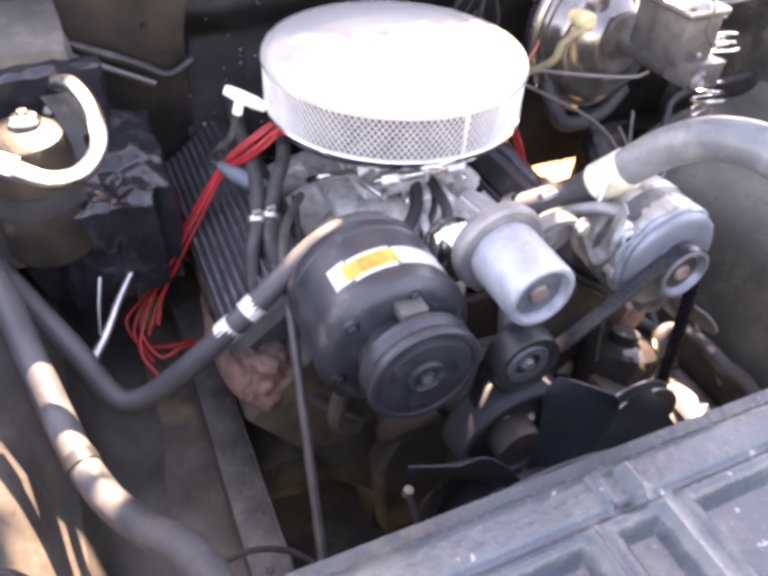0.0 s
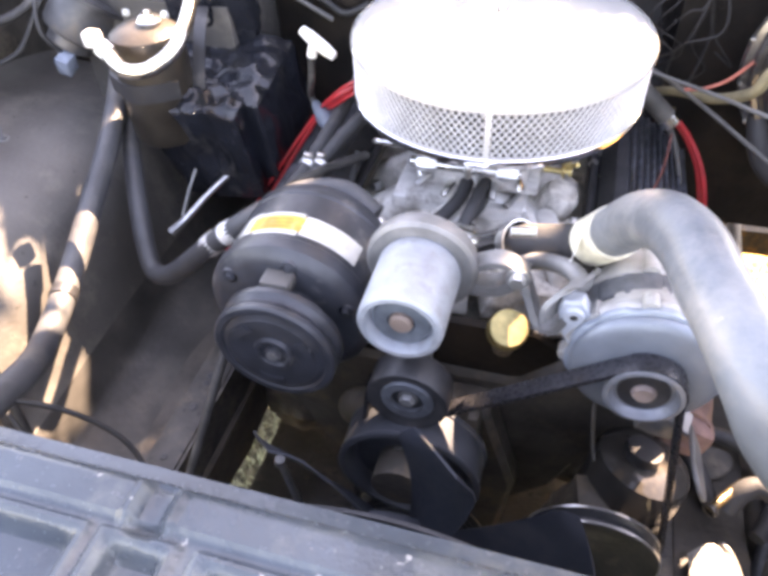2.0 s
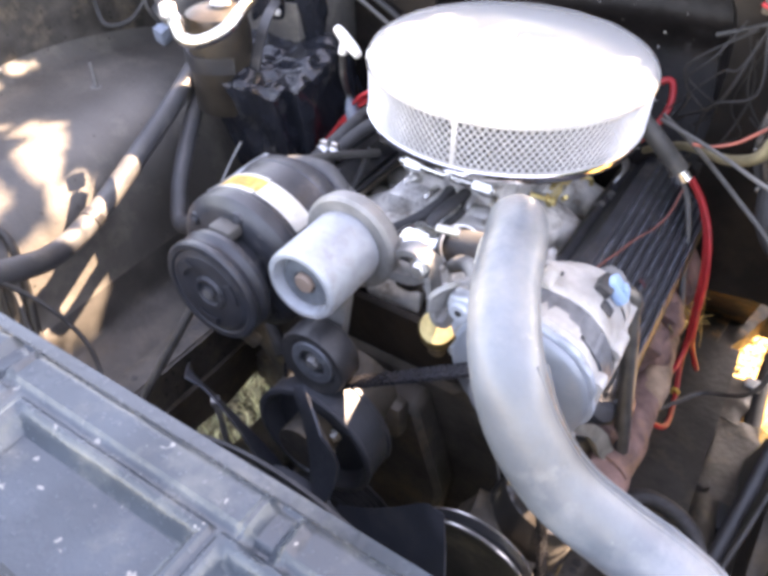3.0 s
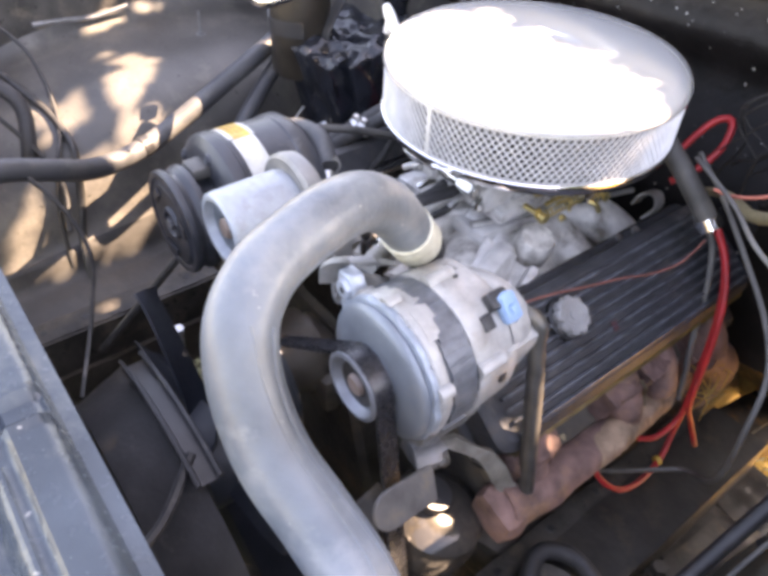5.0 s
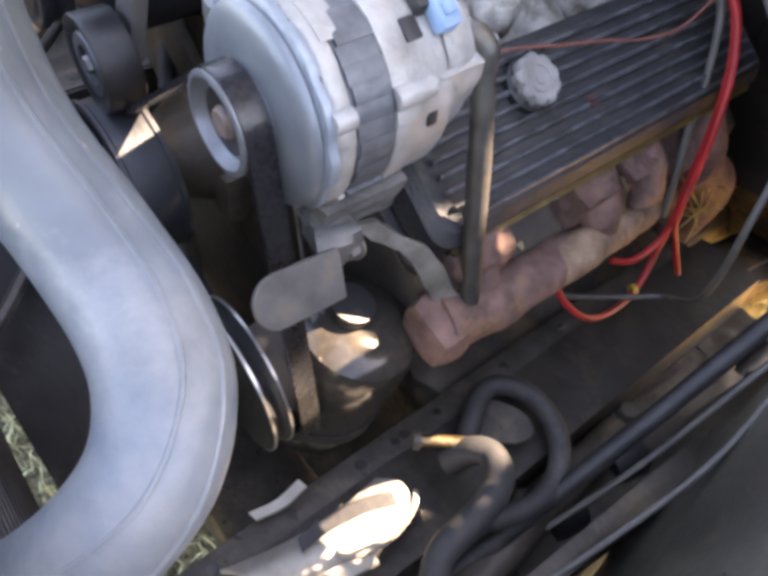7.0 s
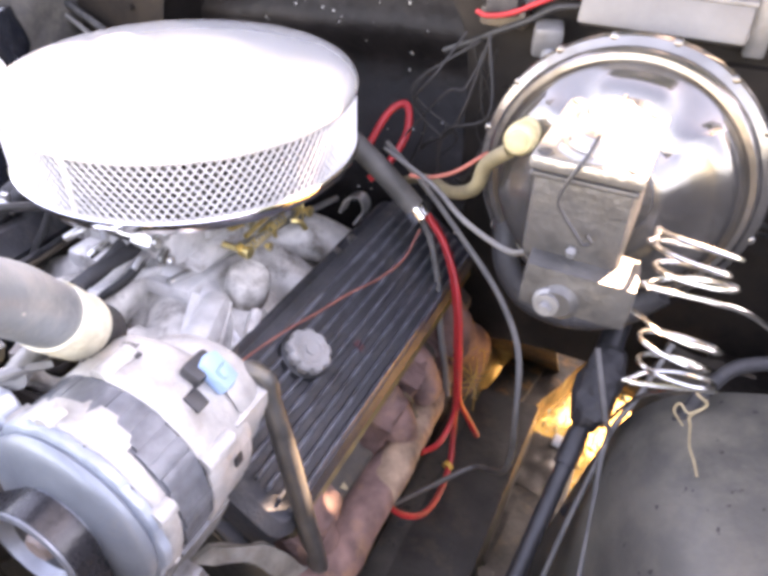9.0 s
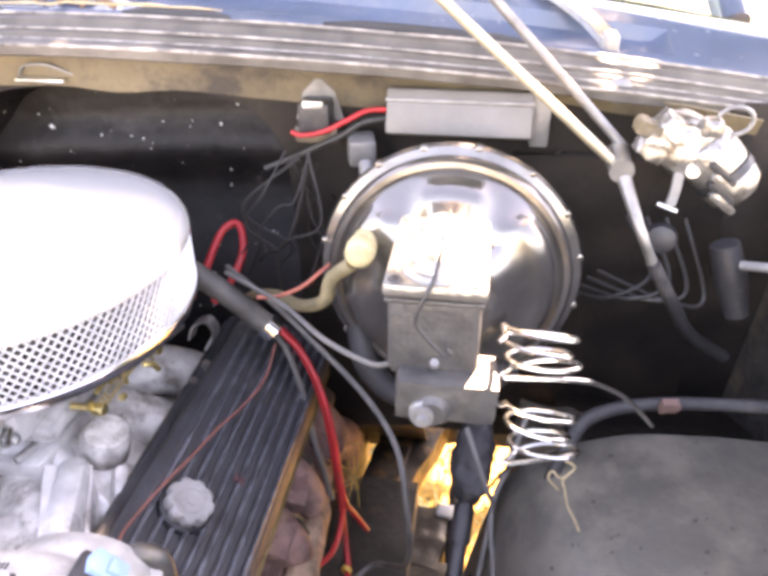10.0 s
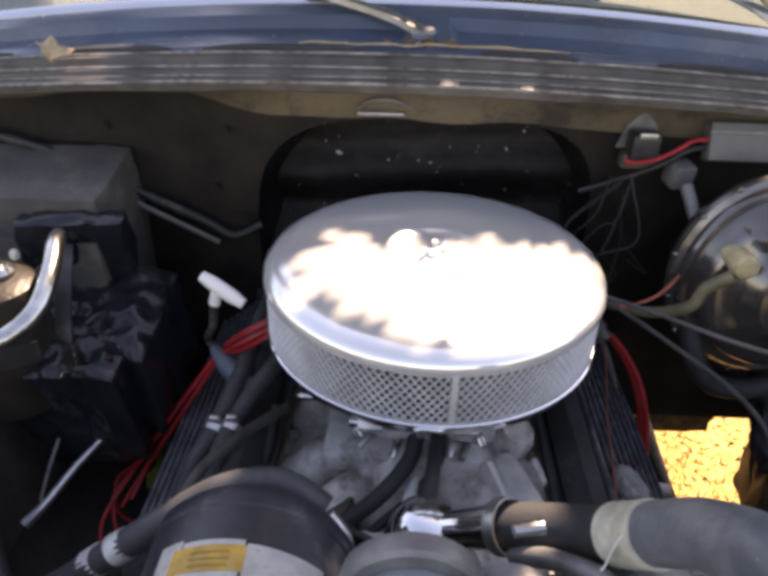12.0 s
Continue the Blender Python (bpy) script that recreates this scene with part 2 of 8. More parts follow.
def basis(axis):
    a = Vector(axis).normalized()
    u = a.orthogonal().normalized() if abs(a.z) > 0.99 else Vector((0, 0, 1)).cross(a).normalized()
    return u, a.cross(u), a


def lathe(profile, at, axis=(0, 0, 1), n=48, wobble=None):
    """A turned body: (radius, height) along the axis, closed where it starts and ends at radius 0."""
    u, v, a = basis(axis)
    at = Vector(at)
    bm = bmesh.new()
    rings = []
    for r, h in profile:
        if r < 1e-6:
            rings.append([bm.verts.new(at + a * h)])
        else:
            rings.append([bm.verts.new(at + a * h + (r + (wobble(2 * math.pi * j / n, h) if wobble else 0)) * (math.cos(2 * math.pi * j / n) * u + math.sin(2 * math.pi * j / n) * v)) for j in range(n)])
    for p, q in zip(rings, rings[1:]):
        for j in range(n):
            k = (j + 1) % n
            if len(p) == 1 and len(q) > 1:
                bm.faces.new((p[0], q[j], q[k]))
            elif len(q) == 1 and len(p) > 1:
                bm.faces.new((p[j], p[k], q[0]))
            elif len(p) > 1:
                bm.faces.new((p[j], p[k], q[k], q[j]))
    return bm


def block(size, at, bevel=0.003, rot=(0, 0, 0), segments=2):
    bm = bmesh.new()
    bmesh.ops.create_cube(bm, size=1)
    bmesh.ops.scale(bm, vec=size, verts=bm.verts)
    if bevel:
        bmesh.ops.bevel(bm, geom=bm.edges[:], offset=bevel, segments=segments, affect="EDGES", profile=0.5)
    bmesh.ops.transform(bm, matrix=pose(*at, *rot), verts=bm.verts)
    return bm


def lumpy(size, at, rot=(0, 0, 0), amp=0.008, freq=18, cuts=14, seed=0, round_off=0.25, tall=1.0):
    """A soft, dented body: a finely divided box, rounded and pushed in and out unevenly."""
    bm = bmesh.new()
    bmesh.ops.create_cube(bm, size=1)
    bmesh.ops.subdivide_edges(bm, edges=bm.edges[:], cuts=cuts, use_grid_fill=True)
    for v in bm.verts:
        c = v.co.normalized() * 0.55
        v.co = v.co.lerp(c, round_off)
        q = Vector((v.co.x * size[0], v.co.y * size[1], v.co.z * size[2]))
        q2 = Vector((q.x, q.y, q.z * tall))
        w = noise.noise(q2 * freq + Vector((seed, 0, 0))) + 0.5 * noise.noise(q2 * freq * 2.7 + Vector((0, seed, 0)))
        v.co = q + q.normalized() * amp * w
    bmesh.ops.transform(bm, matrix=pose(*at, *rot), verts=bm.verts)
    return bm


def plate(outline, thick, m, bevel=0.001):
    """A flat plate: an outline in its own x and y, given thickness along its z, at the pose m."""
    bm = bmesh.new()
    f = bm.faces.new([bm.verts.new((x, y, -thick / 2)) for x, y in outline])
    ext = bmesh.ops.extrude_face_region(bm, geom=[f])
    bmesh.ops.translate(bm, verts=[g for g in ext["geom"] if isinstance(g, bmesh.types.BMVert)], vec=(0, 0, thick))
    if bevel:
        bmesh.ops.bevel(bm, geom=[e for e in bm.edges if len(e.link_faces) == 2 and e.calc_face_angle(0) > 0.6], offset=bevel, segments=1, affect="EDGES")
    bmesh.ops.transform(bm, matrix=m, verts=bm.verts)
    return bm


def sheet(f, nu, nv, thick=0.003):
    """A pressed sheet: f(u, v) gives places for u and v from 0 to 1; it is given thickness downwards along its normals."""
    bm = bmesh.new()
    g = [[bm.verts.new(f(i / nu, j / nv)) for j in range(nv + 1)] for i in range(nu + 1)]
    for i in range(nu):
        for j in range(nv):
            bm.faces.new((g[i][j], g[i + 1][j], g[i + 1][j + 1], g[i][j + 1]))
    bmesh.ops.recalc_face_normals(bm, faces=bm.faces)
    if thick:
        bmesh.ops.solidify(bm, geom=bm.faces[:], thickness=thick)
    return bm


def rough(bm, amp, freq, seed=0):
    """Pushes a body's surface in and out unevenly, as on a sand casting."""
    for v in bm.verts:
        o = Vector((seed, 0, 0))
        v.co += noise.noise_vector(v.co * freq + o) * amp + noise.noise_vector(v.co * freq * 3 + o) * amp * 0.4
    return bm


def strip(pts, width, thick, across):
    """A flat band along a smooth line; across: the way of its width."""
    C = spline(pts, 5)
    w = Vector(across).normalized() * width / 2
    bm = bmesh.new()
    rings = []
    for k, c in enumerate(C):
        t = (C[min(k + 1, len(C) - 1)] - C[max(k - 1, 0)]).normalized()
        n = t.cross(w).normalized() * thick / 2
        rings.append([bm.verts.new(p) for p in (c - w - n, c + w - n, c + w + n, c - w + n)])
    for a, b in zip(rings, rings[1:]):
        for j in range(4):
            bm.faces.new((a[j], a[(j + 1) % 4], b[(j + 1) % 4], b[j]))
    bm.faces.new(rings[0][::-1])
    bm.faces.new(rings[-1])
    return bm


def hexbolt(at, axis, r=0.007, h=0.006):
    return joined(lathe([(0, -0.001), (r * 1.35, -0.001), (r * 1.35, 0.0012), (0, 0.0012)], at, axis, 16), lathe([(0, 0), (r, 0), (r, h * 0.8), (r * 0.85, h), (0, h)], at, axis, 6))


def smoothstep(a, b, x):
    t = min(1, max(0, (x - a) / (b - a)))
    return t * t * (3 - 2 * t)

# ---- setting ----
def build_ground():
    n = 40
    def f(u, v):
        s = lambda t: math.copysign(abs(2 * t - 1) ** 3, 2 * t - 1) * 300
        x, y = s(u), s(v)
        return (x, y, 0.02 * noise.noise((x * 2, y * 2, 0)) if abs(x) < 6 and abs(y) < 6 else 0)
    solid("ground", sheet(f, n, n, 0), ground_mat(), "dry grass and bare soil under the car", "ground", "structure")


def build_grass():
    """Short dry blades where the ground shows between radiator and engine."""
    rnd = random.Random(5)
    bm = bmesh.new()
    for _ in range(14000):
        x, y = rnd.uniform(-0.9, 0.9), rnd.uniform(-1.1, 0.9)
        h, a, l = rnd.uniform(0.02, 0.07), rnd.uniform(0, 6.28), rnd.uniform(0.01, 0.05)
        w = Vector((math.cos(a + 1.57), math.sin(a + 1.57), 0)) * 0.0016
        b, t = Vector((x, y, 0)), Vector((x + l * math.cos(a), y + l * math.sin(a), h))
        m = (b + t) / 2 + Vector((0, 0, h * 0.2))
        v = [bm.verts.new(p) for p in (b - w, b + w, m + w, t, m - w)]
        bm.faces.new(v)
    solid("grass", bm, mat("dry_grass", (0.42, 0.43, 0.28), 0.7, 0, 0.7, 60, 0), "short dry grass blades on the soil", "grass", "stuff")


ENGINE_X = 0.016
FX, FY, FZ = 0.030, 0.008, 1.026            # the middle of the air filter and its lid's rim
LIP_Y = lambda x: 0.165 + 0.15 * x * x
LIP_Z = lambda x: 1.168 - 0.11 * x * x
TRIM_Y = lambda x: 0.425 - 0.05 * x * x
TRIM_Z = lambda x: 1.214 - 0.10 * x * x


def arch(k, n=28):
    """The edge of the firewall's hollow behind the air filter, from its left foot over the top to its right foot."""
    t = math.pi * k / n
    c, s = math.cos(t), math.sin(t)
    return (0.022 - 0.232 * math.copysign(abs(c) ** 0.55, c), 0.90 + 0.205 * s ** 0.5 - 0.012 * c)


def build_firewall():
    n = 28
    edge = [arch(k, n) for k in range(n + 1)]
    top = [(x / 20, LIP_Z(x / 20) - 0.006) for x in range(15, -16, -1)]
    outline = [(-0.76, 0.30), (-0.21, 0.42)] + edge + [(0.254, 0.60), (0.40, 0.62), (0.62, 0.62), (0.76, 0.55)] + top
    m = Matrix(((1, 0, 0, 0), (0, 0, -1, 0.247), (0, 1, 0, 0), (0, 0, 0, 1)))
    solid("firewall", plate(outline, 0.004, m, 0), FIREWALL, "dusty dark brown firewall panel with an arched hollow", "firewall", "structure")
    def rim(u, v):
        x, z = arch(u * n, n)
        return (x + (0.022 - x) * 0.10 * v * v, 0.245 + 0.085 * v, z - 0.015 * v * v)
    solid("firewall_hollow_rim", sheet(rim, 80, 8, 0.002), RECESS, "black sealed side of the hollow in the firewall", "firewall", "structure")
    def back(u, v):
        x = -0.22 + 0.484 * u
        z = 0.55 + 0.555 * v
        ridge = 0.018 * smoothstep(0.05, 0.0, abs(z - 1.00 - 0.01 * math.sin(9 * x)))
        return (x, 0.328 - ridge - 0.09 * smoothstep(0.96, 0.80, z) + 0.004 * noise.noise((x * 14, z * 14, 2)), z)
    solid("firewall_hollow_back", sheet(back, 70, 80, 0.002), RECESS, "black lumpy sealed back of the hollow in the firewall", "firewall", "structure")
    def flange(u, v):
        x = -0.76 + 1.52 * u
        h = 0.018 + 0.040 * smoothstep(-0.34, -0.16, x) * (1 - smoothstep(0.30, 0.62, x)) + 0.010 * noise.noise((x * 9, 0, 3))
        return (x, 0.2415 - 0.010 * v, LIP_Z(x) - 0.006 - h * (1 - v) + 0.002 * noise.noise((x * 12, v, 4)))
    solid("firewall_flange", sheet(flange, 60, 4, 0.002), TAN, "tan dusty flange along the top of the firewall", "firewall", "structure")
    def slope(u, v):
        x = 0.20 + 0.22 * u
        return (x, 0.250 + 0.20 * v, 0.625 - 0.25 * v + 0.006 * noise.noise((x * 14, v * 3, 7)))
    solid("toe_slope", sheet(slope, 16, 12, 0.003), RUSTY_FLOOR, "dark rusty toe panel below the firewall", "panel", "structure")
    def toe(u, v):
        x = 0.60 + 0.28 * u
        return (x, 0.035 + 0.215 * v, 0.80 - 0.10 * v + 0.006 * noise.noise((x * 12, v * 3, 1)))
    solid("toe_panel", sheet(toe, 24, 12, 0.003), FIREWALL, "dark dirty panel between inner wing and firewall", "panel", "structure")
    solid("firewall_end", block((0.14, 0.006, 0.62), (0.815, 0.2515, 0.80), 0.002), FIREWALL, "dark dusty outer end of the firewall", "firewall", "structure")
    solid("firewall_end", block((0.14, 0.006, 0.62), (-0.815, 0.2515, 0.80), 0.002), FIREWALL, "dark dusty outer end of the firewall", "firewall", "structure")
    for x, z, w, h in ((-0.50, 1.03, 0.20, 0.05), (0.60, 0.95, 0.18, 0.20)):
        solid("firewall_pressing", lumpy((w, 0.016, h), (x, 0.2425, z), (0, 0, 0), 0.002, 20, 10, 1, 0.1), FIREWALL, "shallow pressed panel on the firewall", "firewall", "structure")
    for x, z in ((-0.24, 1.08), (-0.26, 1.00), (0.27, 1.03), (0.30, 0.98), (-0.40, 1.08), (0.56, 1.05), (-0.30, 0.95)):
        solid("firewall_bolt", hexbolt((x, 0.245, z), (0, -1, 0), 0.0045, 0.006), FIREWALL, "small dusty bolt on the firewall", "bolt")


def build_cowl():
    prof = [(0.012, -0.016), (0.0, -0.012), (0.0, 0.0), (0.006, 0.003), (0.010, -0.002), (0.014, -0.001), (0.017, 0.008), (0.024, 0.010), (0.028, 0.006), (0.032, 0.008), (0.036, 0.018), (0.044, 0.021), (0.052, 0.020), (0.056, 0.012), (0.060, 0.008)]
    def f(u, v):
        x = -0.92 + 1.84 * u
        k = v * (len(prof) - 1)
        i = min(int(k), len(prof) - 2)
        dy = prof[i][0] + (prof[i + 1][0] - prof[i][0]) * (k - i)
        dz = prof[i][1] + (prof[i + 1][1] - prof[i][1]) * (k - i)
        wob = 0.0015 * noise.noise((x * 9, 3, 0))
        return (x, LIP_Y(x) + dy + wob, LIP_Z(x) + dz + wob)
    solid("cowl_seal", sheet(f, 80, (len(prof) - 1) * 2, 0.002), SEAL_RUBBER, "weathered grey ribbed hood seal along the cowl edge", "seal", "structure")
    for dy, dz, r in ((0.001, -0.002, 0.0022), (0.0135, 0.002, 0.0016), (0.024, 0.0105, 0.0018), (0.0455, 0.0215, 0.0020)):
        pts = [(x / 16, LIP_Y(x / 16) + dy + 0.0008 * noise.noise((x * 0.7, dy * 90, 1)), LIP_Z(x / 16) + dz + 0.0008 * noise.noise((x * 0.6, dz * 90, 5))) for x in range(-14, 15)]
        solid("seal_bead", tube(pts, r, 8, 3), SEAL_LINE, "thin scuffed pale bead along the hood seal", "seal", "structure")
    # panel behind the seal: a low well with two long vents, then a step and the glass trim
    def g(u, v):
        x = -0.95 + 1.9 * u
        y0, z0 = LIP_Y(x) + 0.058, LIP_Z(x) + 0.010
        sunk = smoothstep(0.22, 0.28, v) * (1 - smoothstep(0.70, 0.73, v)) * smoothstep(0.028, 0.034, abs(x - 0.03)) * (1 - smoothstep(0.66, 0.68, abs(x)))
        return (x, y0 + (TRIM_Y(x) - y0) * v, z0 + (TRIM_Z(x) - 0.006 - z0) * v + 0.006 * smoothstep(0.05, 0.12, v) - 0.016 * sunk + 0.001 * noise.noise((x * 6, v * 3, 2)))
    solid("cowl_panel", sheet(g, 120, 60, 0.003), COWL, "blue-black painted cowl panel below the windscreen", "cowl", "structure")
    for x0, x1 in ((-0.72, -0.52), (-0.46, -0.30), (-0.26, -0.06), (0.08, 0.20), (0.30, 0.52)):
        pts = [(x0 + (x1 - x0) * k / 6, LIP_Y(x0 + (x1 - x0) * k / 6) + 0.066, LIP_Z(x0 + (x1 - x0) * k / 6) + 0.021) for k in range(7)]
        solid("vent_slot", tube(pts, [0.002, 0.006, 0.0065, 0.0065, 0.0065, 0.006, 0.002], 8, 3), RUBBER, "black drain slot in the cowl panel", "vent", "structure")
    pts = [(x / 10, TRIM_Y(x / 10) + 0.004, TRIM_Z(x / 10) + 0.002) for x in range(-9, 10)]
    solid("windscreen_trim", tube(pts, 0.010, 8, 3, 0.6), CHROME, "bright metal trim along the base of the windscreen", "trim", "structure")
    def h(u, v):
        x = -0.75 + 1.5 * u
        return (x, TRIM_Y(x) + 0.010 + 0.72 * v, TRIM_Z(x) + 0.006 + 0.44 * v)
    glass = bpy.data.materials.new("windscreen_glass")
    glass.use_nodes = True
    p = glass.node_tree.nodes["Principled BSDF"]
    p.inputs["Base Color"].default_value, p.inputs["Roughness"].default_value = (0.75, 0.85, 0.85, 1), 0.03
    p.inputs["Transmission Weight"].default_value = 0.9
    ob = solid("windscreen", sheet(h, 20, 8, 0.005), glass, "sloping windscreen glass above the cowl", "windscreen", "structure")
    ob.visible_shadow = False
    def dash(u, v):
        x = -0.8 + 1.6 * u
        return (x, TRIM_Y(x) + 0.03 + 0.5 * v, TRIM_Z(x) - 0.03 - 0.02 * v)
    solid("dashboard", sheet(dash, 10, 4, 0.01), mat("dash_vinyl", (0.05, 0.06, 0.07), 0.7), "dark vinyl dashboard top behind the windscreen", "dashboard", "structure")


def build_cabin():
    """What shows dimly through the windscreen: roof, seat back and floor."""
    DARK = mat("dark_blue_vinyl", (0.05, 0.065, 0.08), 0.6, 0, 0.3, 12, 0.2)
    def roof(u, v):
        x, y = -0.60 + 1.2 * u, 1.12 + 1.25 * v
        return (x, y, 1.66 + 0.05 * math.sin(math.pi * v) - 0.10 * (2 * u - 1) ** 4)
    solid("roof", sheet(roof, 16, 12, 0.02), COWL, "dark painted car roof above the windscreen", "roof", "structure")
    for s in (-1, 1):
        solid("windscreen_pillar", tube([(s * 0.78, 0.46, 1.15), (s * 0.70, 0.80, 1.42), (s * 0.60, 1.14, 1.65)], 0.022, 12), COWL, "dark painted windscreen pillar", "pillar", "structure")
    solid("cabin_back", block((1.36, 0.04, 1.10), (0, 2.36, 1.10), 0.01), DARK, "dark rear wall of the car cabin", "cabin", "structure")
    seat = thing("bench_seat", (0, 1.5, 0.55), "dark vinyl front bench seat inside the car", "seat")
    part("backrest", lumpy((1.12, 0.18, 0.60), (0, 1.62, 0.98), (-12, 0, 0), 0.01, 6, 12, 2, 0.08), DARK, seat)
    part("cushion", lumpy((1.12, 0.50, 0.18), (0, 1.36, 0.66), (0, 0, 0), 0.01, 6, 12, 4, 0.08), DARK, seat)
    solid("floor_pan", sheet(lambda u, v: (-0.62 + 1.04 * u, 0.45 + 1.6 * v, 0.375 + 0.02 * math.sin(9 * u)), 20, 12, 0.004), RAIL, "dark undercoated floor pan of the car", "floor pan", "structure")


def wheelhouse(side, u0=0.0, u1=1.0):
    """The rounded inner wing over a wheel and the flat apron beside it. side: -1 passenger, 1 driver."""
    def f(u, v):
        y = -0.66 + (0.90 if side < 0 else 0.70) * v
        hump = 1 - ((y + 0.12) / 0.62) ** 2
        top = 0.60 + 0.235 * max(0, hump) ** 0.6
        P = [(0.84, top + 0.06), (0.80, top + 0.015), (0.72, top + 0.01), (0.62, top), (0.545, top - 0.03), (0.505, top - 0.08), (0.485, top - 0.15), (0.468, 0.62), (0.45, 0.585), (0.41, 0.575), (0.350, 0.560)] if side < 0 else [(0.84, top + 0.06), (0.80, top + 0.015), (0.72, top + 0.01), (0.63, top), (0.555, top - 0.03), (0.515, top - 0.08), (0.495, top - 0.15), (0.478, 0.58), (0.47, 0.53), (0.465, 0.50), (0.46, 0.47)]
        k = (u0 + (u1 - u0) * u) * (len(P) - 1)
        i = min(int(k), len(P) - 2)
        a, b, c, d = P[max(i - 1, 0)], P[i], P[i + 1], P[min(i + 2, len(P) - 1)]
        t = k - i
        q = [0.5 * (2 * b[n] + (c[n] - a[n]) * t + (2 * a[n] - 5 * b[n] + 4 * c[n] - d[n]) * t * t + (3 * b[n] - a[n] - 3 * c[n] + d[n]) * t ** 3) for n in (0, 1)]
        out = 0.0 if side < 0 else (0.015 + 0.050 * smoothstep(0.02, -0.24, y)) * smoothstep(0.70, 0.58, q[0])
        return (side * (q[0] + out), y, q[1] + 0.003 * noise.noise((q[0] * 5, y * 5, side)))
    return sheet(f, max(12, int(60 * (u1 - u0))), 50, 0.003)


def build_wings():
    # the lower part of the sheet takes a darker colour for the deep shade there
    solid("wing_apron", wheelhouse(-1, 0.66, 1.0), mat("shaded_apron", (0.050, 0.047, 0.043), 0.5, 0, 0.4, 14, 0.4, 120, (0.10, 0.09, 0.075), 0.3, 8), "apron below the passenger side inner wing, coloured darker for its shade", "apron", "structure")
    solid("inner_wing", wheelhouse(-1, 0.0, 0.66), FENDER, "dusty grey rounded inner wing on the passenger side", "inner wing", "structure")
    solid("inner_wing", wheelhouse(1), FENDER_DARK, "dusty grey rounded inner wing on the driver's side", "inner wing", "structure")
    for s in (-1, 1):
        def f(u, v):
            y = -0.75 + 1.15 * v
            x = s * (0.80 + 0.22 * u)
            return (x, y, 1.06 - 0.10 * u * u - 0.05 * smoothstep(-0.2, -0.75, y) - 0.015 * (1 - u))
        solid("wing_top", sheet(f, 8, 12, 0.003), COWL, "dark painted front wing along the engine bay", "wing", "structure")
        def g(u, v):
            y = -0.75 + 1.15 * v
            return (s * (0.835 - 0.02 * u), y, 1.04 - 0.40 * u - 0.05 * smoothstep(-0.2, -0.75, y))
        solid("wing_wall", sheet(g, 4, 12, 0.003), RAIL, "brown dusty inside of the front wing", "wing", "structure")
        def h(u, v):
            y = -0.8 + 1.3 * v
            return (s * (1.02 + 0.03 * math.sin(3 * u)), y, 0.96 - 0.70 * u - 0.05 * smoothstep(-0.2, -0.75, y))
        solid("wing_side", sheet(h, 8, 12, 0.003), COWL, "dark painted outside of the front wing", "wing", "structure")


